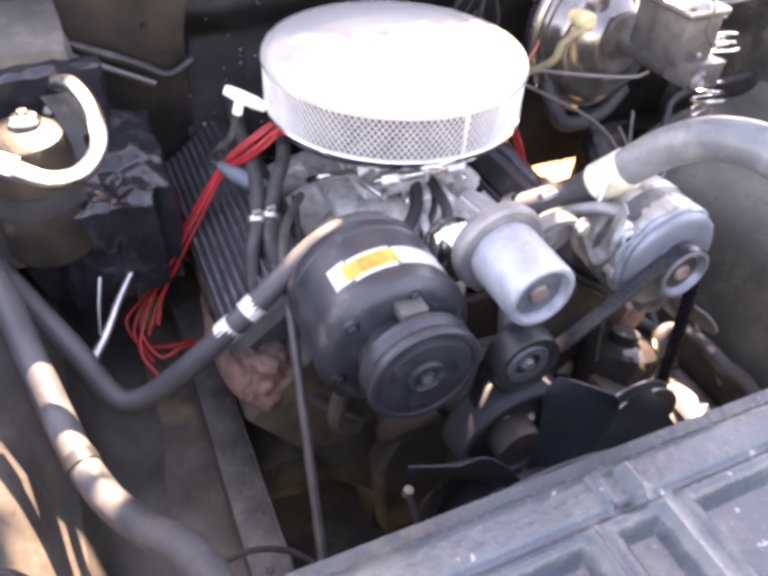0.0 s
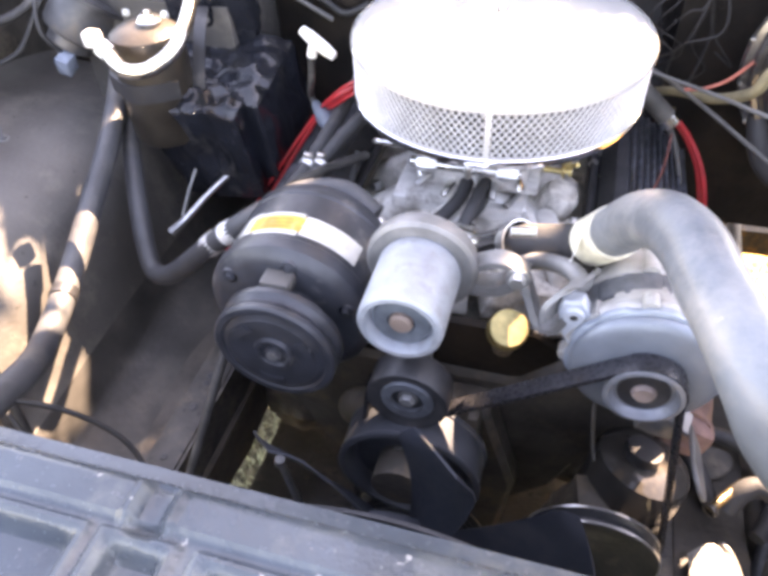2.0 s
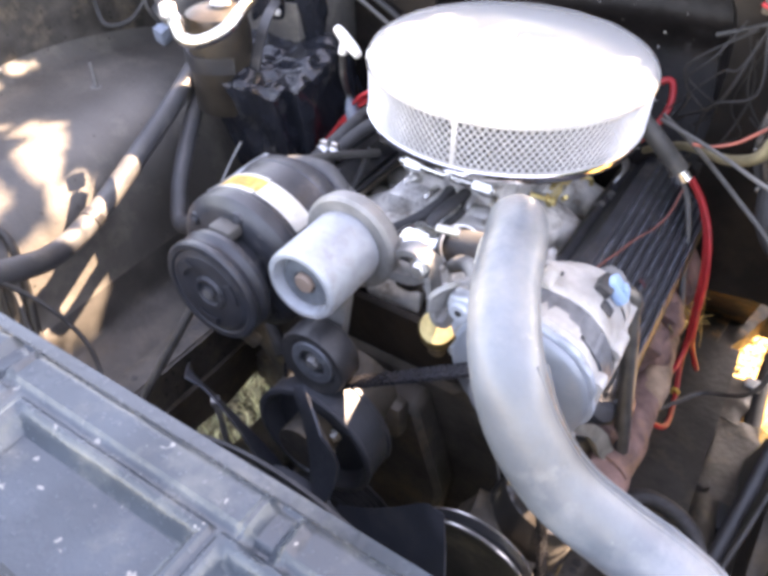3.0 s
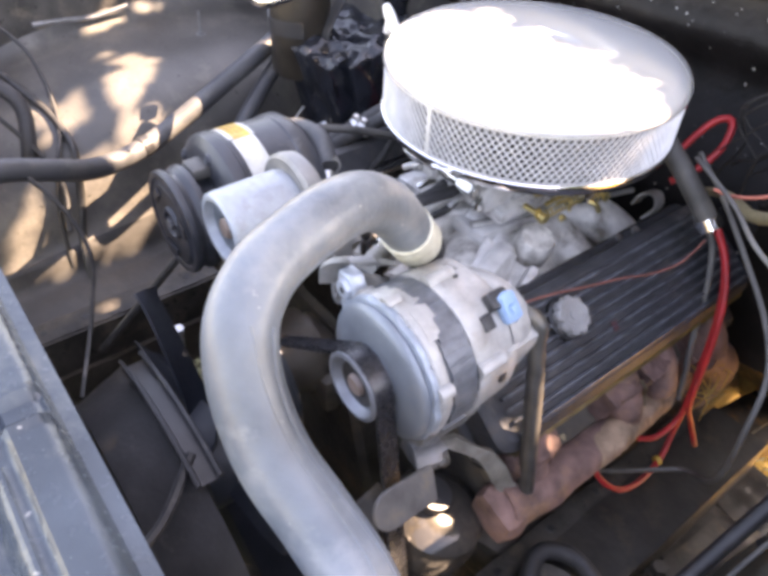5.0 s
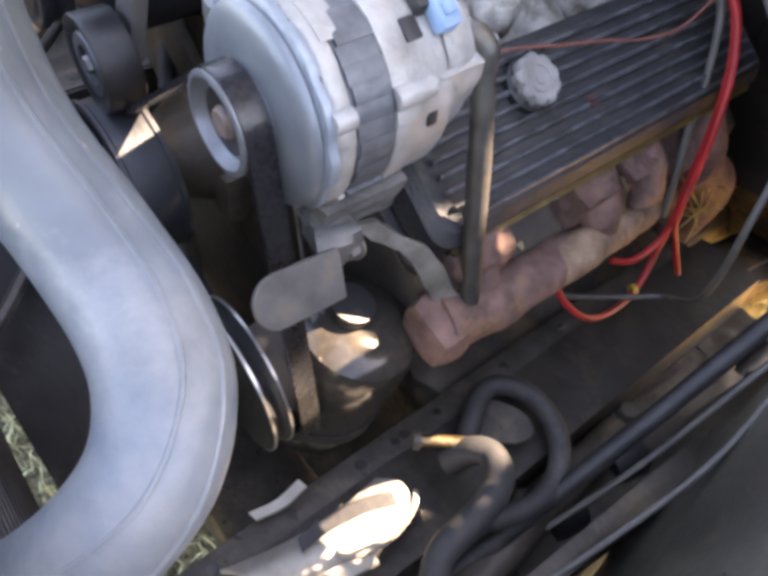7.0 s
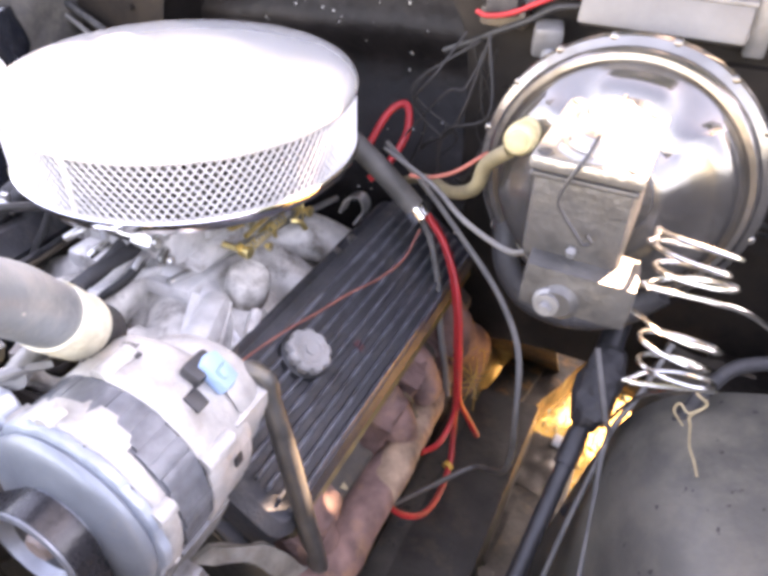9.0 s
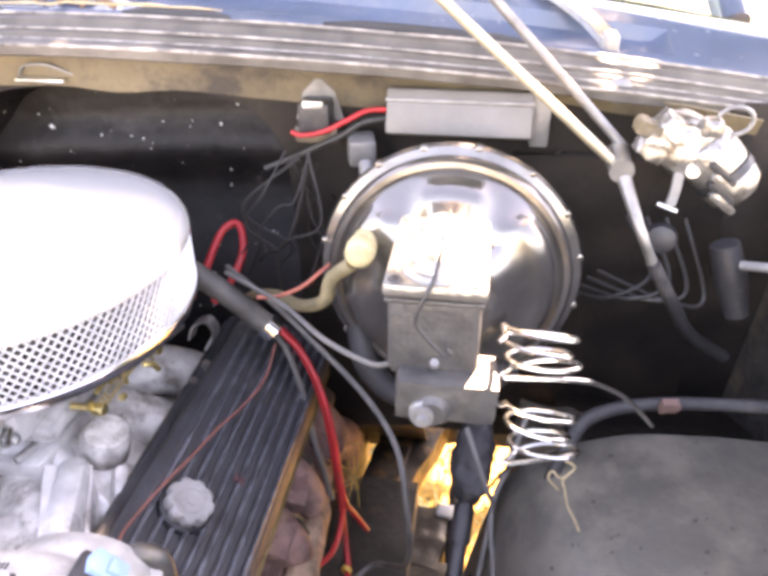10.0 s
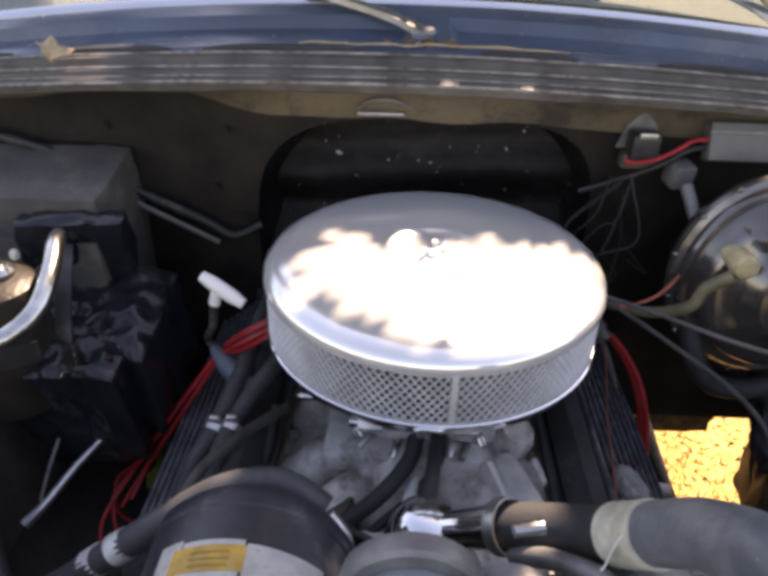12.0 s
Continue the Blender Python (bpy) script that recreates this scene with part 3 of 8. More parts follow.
def build_rails():
    for s in (-1, 1):
        rail = thing("frame_rail", (s * 0.315, 0, 0.40), "dark undercoated steel frame rail beside the engine", "frame rail", "frame rails", "structure")
        if s < 0:
            part("beam", lumpy((0.12, 0.92, 0.08), (-0.318, -0.25, 0.525), (0, 0, 0), 0.006, 16, 30, 3, 0.0), GRIME, rail)
            part("web", lumpy((0.046, 0.90, 0.075), (-0.289, -0.25, 0.594), (0, 0, 0), 0.003, 16, 30, 3, 0.0), RAIL, rail)
            part("flange", block((0.042, 0.85, 0.005), (-0.291, -0.25, 0.632), 0.002), RAIL, rail)
        else:
            part("beam", lumpy((0.085, 0.90, 0.12), (0.378, -0.25, 0.49), (0, 0, 0), 0.004, 22, 30, 3, 0.0), mat("black_rail_grease", (0.028, 0.025, 0.022), 0.5, 0, 0.5, 24, 0.6, 100, (0.075, 0.058, 0.04), 0.24, 14), rail)
            part("flange", block((0.028, 0.85, 0.006), (0.322, -0.25, 0.545), 0.002), RAIL, rail)
        for k, y in enumerate((-0.56, -0.50, -0.42, -0.342, -0.301, -0.288, -0.245, -0.15, -0.06)):
            part("punched_hole", lathe([(0, 0.0008), (0.0038 + 0.0012 * (k % 2), 0.0010), (0.0050 + 0.0012 * (k % 2), 0.0), (0, 0.0)], (-0.291 if s < 0 else 0.322, y, 0.6346 if s < 0 else 0.548), (0, 0, 1), 14), BLACK_PAINT, rail)
    solid("rail_rear", lumpy((0.058, 0.46, 0.10), (0.366, 0.36, 0.425), (-8, 0, -6), 0.006, 14, 16, 3, 0.04), RUSTY_FLOOR, "dark rusty frame rail running back under the floor", "frame rail", "structure")
    for name, size, at, turn, look_as in (
            ("floor_brace", (0.052, 0.26, 0.05), (0.402, 0.345, 0.447), (0, 0, -19), "dark rusty brace beside the rear frame rail"),
            ("gearbox_flank", (0.085, 0.42, 0.16), (0.268, 0.34, 0.43), (0, 0, 3), "dark oily side of the gearbox below the firewall"),
            ("floor_crossbar", (0.44, 0.10, 0.06), (0.42, 0.475, 0.44), (0, 0, 4), "dark rusty bar under the toe board"),
            ("brake_hose_bracket", (0.105, 0.13, 0.05), (0.448, 0.055, 0.452), (0, 0, 12), "dark greasy bracket beside the steering shaft"),
            ("brake_pipe_plate", (0.060, 0.100, 0.05), (0.434, 0.165, 0.452), (0, 0, -8), "dark greasy plate carrying the brake pipes"),
            ("wheelhouse_rear", (0.10, 0.10, 0.20), (0.590, 0.125, 0.645), (0, 0, -10), "dark undercoated rear wall of the wheel housing")):
        solid(name, lumpy(size, at, turn, 0.007, 22, 16, len(name), 0.05), RUSTY_FLOOR if "rusty" in look_as else GRIME, look_as, "underbody", "structure")
    hose("gear_cable", [(0.486, 0.44, 0.47), (0.482, 0.34, 0.465), (0.478, 0.22, 0.46), (0.480, 0.10, 0.455), (0.47, 0.0, 0.45)], 0.0135, RUBBER, "thick black cable running back under the floor", "cable")
    sp = thing("suspension_tower", (0.45, -0.25, 0.30), "dark greasy suspension arm and bracket outside the frame rail", "suspension", "", "structure")
    part("bracket", lumpy((0.085, 0.64, 0.11), (0.458, -0.23, 0.43), (0, 0, -3), 0.010, 24, 24, 2, 0.05), GRIME, sp)
    part("tower_wall", lumpy((0.02, 0.60, 0.22), (0.505, -0.22, 0.47), (0, 0, -3), 0.008, 16, 18, 9, 0.02), GRIME, sp)
    part("arm", tube([(0.44, -0.08, 0.50), (0.45, -0.22, 0.515), (0.47, -0.40, 0.50), (0.46, -0.52, 0.47)], 0.020, 12), GRIME, sp)
    for k in range(5):
        part("nut", hexbolt((0.43, -0.05 - 0.085 * k, 0.492), (0.1, 0, 1), 0.012, 0.014), GRIME, sp)
        part("bush", lathe([(0, -0.02), (0.022, -0.02), (0.024, -0.012), (0.024, 0.012), (0.022, 0.02), (0, 0.02)], (0.462, -0.09 - 0.10 * k, 0.485), (0.2, 1, 0.1), 20), BLACK_PAINT, sp)
    cm = thing("cross_member", (0, -0.3, 0.2), "dark steel cross member below the engine", "cross member", "", "structure")
    part("beam", block((0.62, 0.13, 0.10), (0, -0.40, 0.33), 0.015), RAIL, cm)
    part("skid", block((0.60, 0.30, 0.02), (0, -0.22, 0.30), 0.006), RAIL, cm)


def build_support():
    """Radiator support: a pressed top panel with grooves and sunk fields, and the radiator behind it."""
    sup = thing("radiator_support", (0, -0.68, 0.30), "grey painted pressed steel radiator support panel", "radiator support", "", "structure")
    W = 0.80
    def f(u, v):
        x = -W + 2 * W * u
        d = 0.34 * v ** 1.5                       # forwards from the rear edge
        y = -0.598 - d
        z = 0.974 - 0.012 * smoothstep(0.0, 0.01, 0.006 - d)
        z += 0.005 * smoothstep(0.002, 0.012, d) * (1 - smoothstep(0.030, 0.036, d))
        # sunk fields in front of the rear band
        for x0, x1 in ((-0.72, -0.385), (-0.365, -0.325), (-0.300, -0.125), (-0.105, -0.065), (-0.040, 0.130), (0.150, 0.190), (0.215, 0.390), (0.410, 0.450), (0.475, 0.72)):
            e = min(x - x0, x1 - x, d - 0.047, 0.13 - d)
            z -= 0.014 * smoothstep(0.0, 0.009, e)
            z += 0.003 * smoothstep(0.005, 0.001, abs(e + 0.004))
        # cross grooves
        for gx in (-0.345, -0.085, 0.170, 0.430):
            z -= 0.006 * smoothstep(0.012, 0.006, abs(x - gx)) * smoothstep(0.003, 0.008, d) * (1 - smoothstep(0.034, 0.044, d))
            z += 0.003 * smoothstep(0.005, 0.001, abs(abs(x - gx) - 0.015)) * smoothstep(0.003, 0.008, d) * (1 - smoothstep(0.034, 0.044, d))
        z -= 0.05 * smoothstep(0.24, 0.30, d)
        return (x, y, z - 0.012 * smoothstep(0.45, 0.8, abs(x)) + 0.0015 * noise.noise((x * 7, y * 9, 0)))
    part("top_panel", sheet(f, 520, 110, 0.003), SUPPORT, sup)
    part("rear_flange", sheet(lambda u, v: (-W + 2 * W * u, -0.601 + 0.013 * min(1, v * 4) - 0.005 * max(0, v - 0.25), 0.9665 - 0.012 * smoothstep(0.45, 0.8, abs(-W + 2 * W * u)) - 0.002 * min(1, v * 4) - 0.075 * max(0, v - 0.25)), 40, 12, 0.003), SUPPORT, sup)
    for x in (-0.48, 0.62):
        part("screw", hexbolt((x, -0.635, 0.978), (0, 0, 1), 0.006, 0.004), STEEL, sup)
    for s in (-1, 1):
        part("side_panel", block((0.30, 0.006, 0.5), (s * 0.62, -0.64, 0.70), 0.002), RAIL, sup)
    part("lower_beam", block((1.2, 0.07, 0.06), (0, -0.68, 0.33), 0.008), RAIL, sup)
    rad = thing("radiator", (0, -0.66, 0.37), "black painted radiator core with side tanks", "radiator")
    RADIATOR = mat("dusty_radiator_paint", (0.050, 0.053, 0.060), 0.5, 0, 0.35, 14, 0.3, 160, (0.11, 0.105, 0.095), 0.28, 9)
    part("core", block((0.62, 0.05, 0.50), (0.0, -0.633, 0.645), 0.003), RADIATOR, rad)
    for k in range(24):
        part("core_tube", block((0.60, 0.004, 0.008), (0.0, -0.6075, 0.42 + 0.0195 * k), 0.0015), RADIATOR, rad)
    for s in (-1, 1):
        part("tank", block((0.055, 0.07, 0.53), (s * 0.335, -0.637, 0.645), 0.014), RADIATOR, rad)
    part("hose_neck", tube([(0.393, -0.624, 0.853), (0.375, -0.636, 0.846), (0.345, -0.645, 0.84)], 0.020, 16), RADIATOR, rad)


def build_fan():
    shroud = thing("fan_shroud", (0.02, -0.55, 0.36), "black plastic fan shroud ring behind the radiator", "fan shroud")
    for y0 in (-0.512, -0.488):
        def f(u, v):
            ang = radians(64 + 50 * u)
            r = 0.243 - 0.016 * v
            return (0.022 + r * math.cos(ang), y0 + 0.004 * v, 0.514 + r * math.sin(ang))
        part("guard_rail", sheet(f, 30, 3, 0.004), BLACK_PAINT, shroud)
    def web(u, v):
        ang = radians(64 + 50 * u)
        return (0.022 + 0.232 * math.cos(ang), -0.512 + 0.026 * v, 0.514 + 0.232 * math.sin(ang))
    part("web", sheet(web, 30, 2, 0.002), BLACK_PAINT, shroud)
    part("stay", tube([(0.09, -0.50, 0.735), (0.14, -0.56, 0.72), (0.16, -0.63, 0.72)], 0.006, 8), BLACK_PAINT, shroud)
    part("lower_hood", lathe([(0.20, -0.04), (0.225, 0.03), (0.230, 0.03), (0.206, -0.04), (0.20, -0.04)], (0.022, -0.530, 0.50), (0, 1, 0), 56), BLACK_PAINT, shroud)
    fan = thing("cooling_fan", (0.022, -0.46, 0.44), "dark blue-grey engine cooling fan with broad blades at rest", "fan")
    FAN = mat("fan_paint", (0.026, 0.031, 0.041), 0.5, 0, 0.25, 20, 0.1, 160, (0.06, 0.06, 0.062), 0.2, 10)
    part("hub", lathe([(0, -0.045), (0.025, -0.045), (0.03, -0.035), (0.062, -0.03), (0.066, -0.02), (0.066, 0.01), (0.03, 0.02), (0, 0.02)], (0.022, -0.455, 0.625), (0, 1, 0), 40), FAN, fan)
    for k in range(7):
        a0 = 2 * math.pi * k / 7 + 0.25
        def f(u, v):
            r = 0.05 + 0.165 * u
            a = a0 + 0.25 * u + (v - 0.5) * (0.50 - 0.08 * u) * max(0.0, 1 - 0.72 * max(0, (u - 0.82) / 0.18) ** 2.5) ** 0.5
            return (0.022 + r * math.cos(a), -0.450 + 0.018 * (v - 0.5) * 2, 0.625 + r * math.sin(a))
        part("blade", sheet(f, 14, 6, 0.002), FAN, fan)


# ---- engine block and heads ----
def build_engine():
    eng = thing("engine_block", (ENGINE_X, 0, 0.25), "grimy dark cast iron V8 engine block with cylinder heads", "engine")
    X = ENGINE_X
    prof = [(-0.10, 0.28), (-0.10, 0.42), (-0.17, 0.50), (-0.19, 0.56), (-0.29, 0.70), (-0.185, 0.80), (-0.10, 0.715), (0.10, 0.715), (0.185, 0.80), (0.29, 0.70), (0.19, 0.56), (0.17, 0.50), (0.10, 0.42), (0.10, 0.28)]
    # plate's own x and y become world x and z
    m = Matrix(((1, 0, 0, X), (0, 0, 1, -0.025), (0, 1, 0, 0), (0, 0, 0, 1)))
    part("casting", plate(prof, 0.47, m, 0.008), GRIME, eng)
    part("timing_cover", plate([(-0.10, 0.36), (-0.12, 0.55), (-0.075, 0.70), (0.075, 0.70), (0.12, 0.55), (0.10, 0.36)], 0.045, Matrix(((1, 0, 0, X), (0, 0, 1, -0.28), (0, 1, 0, 0), (0, 0, 0, 1))), 0.008), GRIME, eng)
    part("oil_pan", block((0.20, 0.46, 0.12), (X, -0.02, 0.24), 0.02), BLACK_PAINT, eng)
    for s in (-1, 1):
        for k in range(5):
            part("head_bolt", hexbolt((X + s * 0.255, -0.20 + 0.09 * k, 0.745), (s * 0.7, 0, 0.7), 0.008, 0.008), GRIME, eng)
    part("water_pump", joined(lathe([(0, 0), (0.035, 0), (0.04, 0.03), (0.055, 0.06), (0.055, 0.075), (0, 0.075)], (X, -0.385, 0.715), (0, 1, 0), 32), block((0.14, 0.03, 0.06), (X, -0.315, 0.69), 0.012), tube([(X - 0.05, -0.32, 0.70), (X - 0.09, -0.30, 0.66), (X - 0.10, -0.28, 0.62)], 0.022, 14)), GRIME, eng)
    part("engine_mount", lumpy((0.13, 0.42, 0.09), (X + 0.232, -0.02, 0.495), (0, 12, 0), 0.012, 22, 20, 5, 0.1), GRIME, eng)
    part("engine_mount", lumpy((0.13, 0.42, 0.09), (X - 0.205, -0.02, 0.495), (0, -12, 0), 0.012, 22, 20, 8, 0.1), GRIME, eng)
    part("pump_snout", lathe([(0, 0), (0.03, 0), (0.03, 0.05), (0, 0.05)], (X, -0.43, 0.715), (0, 1, 0), 24), GRIME, eng)


def pulley(parent, name, at, r, width, material, hub=0.4, grooves=0, dish=0.4, label=""):
    """A belt pulley on the y axis whose front edge lies at 'at'."""
    w = width
    prof = [(0, w * dish), (r * hub * 0.55, w * dish), (r * hub, w * dish + 0.001), (r * hub * 1.15, w * dish * 1.15), (r * 0.82, w * dish * 1.1), (r * 0.90, 0.004), (r * 0.93, 0.0), (r, 0.0), (r + 0.002, 0.001), (r + 0.002, 0.004)]
    if grooves:
        for k in range(grooves):
            y0 = 0.005 + (w - 0.010) * k / grooves
            d = (w - 0.010) / grooves
            prof += [(r, y0), (r - 0.0035, y0 + d / 2), (r, y0 + d)]
    else:
        prof += [(r, 0.006), (r, w - 0.006)]
    prof += [(r + 0.002, w - 0.004), (r + 0.002, w), (r * 0.3, w), (0, w)]
    ob = part(name, lathe(prof, at, (0, 1, 0), 56), material, parent, label)
    return ob


def valve_cover(side):
    vc = thing("valve_cover", (ENGINE_X + side * 0.235, 0, 0.78), "black crackle-painted finned valve cover on the cylinder head", "valve cover", "valve covers")
    # own axes: a across (down and outwards), n out of the head
    a = Vector((side * 0.80, 0, -0.60))
    n = Vector((side * 0.60, 0, 0.80))
    c = Vector((ENGINE_X + side * 0.236, -0.03 if side > 0 else 0.012, 0.812))
    L, Wd = 0.235, 0.066
    def m_at(off_n):
        M = Matrix.Identity(4)
        for i in range(3):
            M[i][0], M[i][1], M[i][2], M[i][3] = a[i], (0, 1, 0)[i], n[i], (c + n * off_n)[i]
        return M
    def rect(w, l, r=0.02, k=5):
        out = []
        for cx, cy, s0 in ((w - r, l - r, 0), (-w + r, l - r, 1), (-w + r, -l + r, 2), (w - r, -l + r, 3)):
            out += [(cx + r * math.cos((s0 + j / k) * math.pi / 2), cy + r * math.sin((s0 + j / k) * math.pi / 2)) for j in range(k + 1)]
        return out
    part("gasket", plate(rect(Wd + 0.010, L + 0.006), 0.005, m_at(-0.052), 0.001), GRIME, vc, "cork gasket edge")
    part("flange", plate(rect(Wd + 0.009, L + 0.005), 0.007, m_at(-0.045), 0.002), VC_BLACK, vc)
    part("body", plate(rect(Wd, L - 0.004), 0.050, m_at(-0.021), 0.010), VC_BLACK, vc)
    for k in range(9):
        off = -0.050 + 0.0125 * k
        M = m_at(0.004) @ Matrix.Translation((off, 0.0, 0.0035))
        bm = bmesh.new()
        bmesh.ops.create_cube(bm, size=1)
        bmesh.ops.scale(bm, vec=(0.0042, 2 * L - 0.05, 0.007), verts=bm.verts)
        bmesh.ops.bevel(bm, geom=bm.edges[:], offset=0.0015, segments=1, affect="EDGES")
        bmesh.ops.transform(bm, matrix=M, verts=bm.verts)
        part("fin", bm, FIN, vc)
    M = m_at(-0.018) @ Matrix.Translation((Wd + 0.002, 0, 0))
    rail = bmesh.new()
    bmesh.ops.create_cube(rail, size=1)
    bmesh.ops.scale(rail, vec=(0.008, 2 * L - 0.04, 0.016), verts=rail.verts)
    bmesh.ops.bevel(rail, geom=rail.edges[:], offset=0.003, segments=2, affect="EDGES")
    bmesh.ops.transform(rail, matrix=M, verts=rail.verts)
    part("side_rail", rail, OIL_STAIN if side > 0 else GRIME, vc, "side rail stained with old oil")
    for sy in (-0.20, -0.07, 0.07, 0.20):
        part("bolt", hexbolt(c + a * (Wd + 0.003) + Vector((0, sy, 0)) + n * -0.040, n, 0.005, 0.006), STEEL, vc)
    return vc, c, a, n


def build_covers():
    vc, c, a, n = valve_cover(1)
    capat = Vector((0.234, -0.116, 0.828)) + n * 0.008
    def ridges(ang, h):
        return -0.0032 * abs(math.sin(4.5 * ang)) ** 6 if 0.002 < h < 0.0128 else 0
    cap = part("oil_cap", lathe([(0, 0), (0.0205, 0), (0.0225, 0.003), (0.0225, 0.0105), (0.0210, 0.0125), (0.0185, 0.0132), (0.0165, 0.0128), (0.0155, 0.0122), (0.0, 0.0122)], capat, n, 144, ridges), CAP_GREY, vc, "faded grey plastic twist-off oil filler cap")
    part("collar", lathe([(0.0245, -0.008), (0.0250, 0.001), (0.0228, 0.003), (0.0, 0.003)], capat, n, 40), BLACK_PAINT, cap)
    part("ring", lathe([(0.0105, 0.012), (0.0105, 0.0130), (0.0125, 0.0130), (0.0125, 0.012)], capat, n, 40), CAP_GREY, cap)
    part("centre_boss", lathe([(0, 0.012), (0.0055, 0.012), (0.0055, 0.0134), (0, 0.0134)], capat, n, 24), CAP_GREY, cap)
    for k in range(2):
        part("emblem", plate([(-0.0025, -0.004), (0.0025, -0.004), (0.002, 0.004), (-0.002, 0.004)], 0.0012, Matrix((( a.x, 0, n.x, (c + a * (0.008 + 0.006 * k) + n * 0.0112).x), (0, 1, 0, -0.062), (a.z, 0, n.z, (c + a * (0.008 + 0.006 * k) + n * 0.0112).z), (0, 0, 0, 1))), 0.0003), mat("worn_red", (0.10, 0.035, 0.04), 0.6, 0, 0.4, 80), vc, "small worn red emblem")
    valve_cover(-1)


def build_intake():
    X = ENGINE_X
    man = thing("intake_manifold", (X, -0.02, 0.70), "cast aluminium intake manifold with grimy runners", "intake manifold")
    def plen(u, v):
        # a saddle that rises to the carburettor pad
        x, y = -0.165 + 0.33 * u, -0.225 + 0.40 * v
        r = math.hypot(x / 0.10, (y + 0.0) / 0.13)
        z = 0.735 + 0.085 * (1 - smoothstep(0.55, 1.5, r)) + 0.018 * (0.5 + 0.5 * math.cos((y + 0.02) * 2 * math.pi / 0.10)) * smoothstep(0.6, 1.1, abs(x) / 0.10)
        z += 0.03 * smoothstep(0.09, 0.165, abs(x))
        return (X + x, y, z + 0.002 * noise.noise((x * 30, y * 30, 0)))
    part("casting", sheet(plen, 60, 70, 0.006), ALU, man)
    for s in (-1, 1):
        for k, y in enumerate((-0.17, -0.07, 0.03, 0.13)):
            part("runner", tube([(X + s * 0.03, y * 0.45, 0.795), (X + s * 0.08, y * 0.8, 0.800), (X + s * 0.13, y, 0.775), (X + s * 0.175, y, 0.755)], [0.034, 0.032, 0.030, 0.031], 18, 5, 0.85), ALU, man)
    part("smooth_runner", tube([(0.040, -0.074, 0.838), (0.056, -0.072, 0.833), (0.078, -0.070, 0.818), (0.108, -0.072, 0.788), (0.130, -0.078, 0.765)], [0.016, 0.019, 0.022, 0.028, 0.033], 26, 6), ALU_CLEAN, man, "smooth pale flared runner")
    part("carb_pad", block((0.17, 0.20, 0.022), (0.005, 0.0, 0.833), 0.006), ALU_CLEAN, man)
    part("front_rail", block((0.26, 0.035, 0.03), (X, -0.225, 0.745), 0.008), GRIME, man)
    part("runner_wall", block((0.03, 0.11, 0.09), (X + 0.115, -0.13, 0.80), 0.012, (0, 0, 20)), ALU_CLEAN, man)
    part("front_slope", tube([(X - 0.02, -0.08, 0.815), (X - 0.02, -0.15, 0.80), (X - 0.01, -0.215, 0.775)], [0.045, 0.042, 0.04], 24, 5, 0.6), ALU, man)
    for p in ((-0.10, -0.20), (0.12, -0.20), (-0.13, 0.0), (0.15, 0.02), (-0.13, 0.12), (0.15, 0.12), (0.15, -0.09)):
        part("bolt", hexbolt((p[0], p[1], 0.778), (0.2 * (1 if p[0] > 0 else -1), 0, 1), 0.008, 0.009), STEEL, man)
    part("front_china_wall", plate([(-0.145, 0.70), (-0.15, 0.765), (-0.10, 0.795), (0.115, 0.795), (0.16, 0.765), (0.15, 0.70)], 0.012, Matrix(((1, 0, 0, X), (0, 0, 1, -0.246), (0, 1, 0, 0), (0, 0, 0, 1))), 0.004), FIREWALL, man, "black greasy front wall")
    part("water_neck_boss", lumpy((0.07, 0.06, 0.05), (X - 0.01, -0.20, 0.80), (0, 0, 10), 0.004, 30, 8, 3), ALU, man)
    part("front_shoulder", lumpy((0.09, 0.08, 0.06), (X + 0.085, -0.175, 0.79), (0, 20, 15), 0.007, 34, 16, 7), ALU, man)
    for k in range(3):
        part("web", lumpy((0.011, 0.075, 0.05), (X + 0.085 + 0.027 * k, -0.125 + 0.012 * k, 0.812 - 0.010 * k), (18, 22, 30), 0.003, 40, 10, k, 0.15), ALU_CLEAN, man)
    part("front_shoulder", lumpy((0.08, 0.08, 0.06), (X - 0.095, -0.17, 0.79), (0, -20, -15), 0.005, 26, 10, 8), GRIME, man)
    # thermostat housing
    th = thing("thermostat_housing", (0.03, -0.20, 0.80), "chromed thermostat housing with a rubber hose stub", "thermostat housing")
    part("dome", lathe([(0.036, -0.035), (0.0365, 0.0), (0.034, 0.014), (0.026, 0.026), (0.014, 0.033), (0.0, 0.035)], (0.030, -0.198, 0.850), (0.25, -0.15, 1), 48), CHROME, th, "mirror chrome dome")
    part("base", plate([(0.044 * math.cos(a), 0.030 * math.sin(a)) for a in [k * math.pi / 16 for k in range(32)]], 0.010, pose(0.028, -0.192, 0.815), 0.002), ALU_CLEAN, th)
    part("neck", tube([(0.045, -0.203, 0.862), (0.066, -0.211, 0.878), (0.090, -0.226, 0.900)], [0.018, 0.018, 0.0195], 20), CHROME, th)


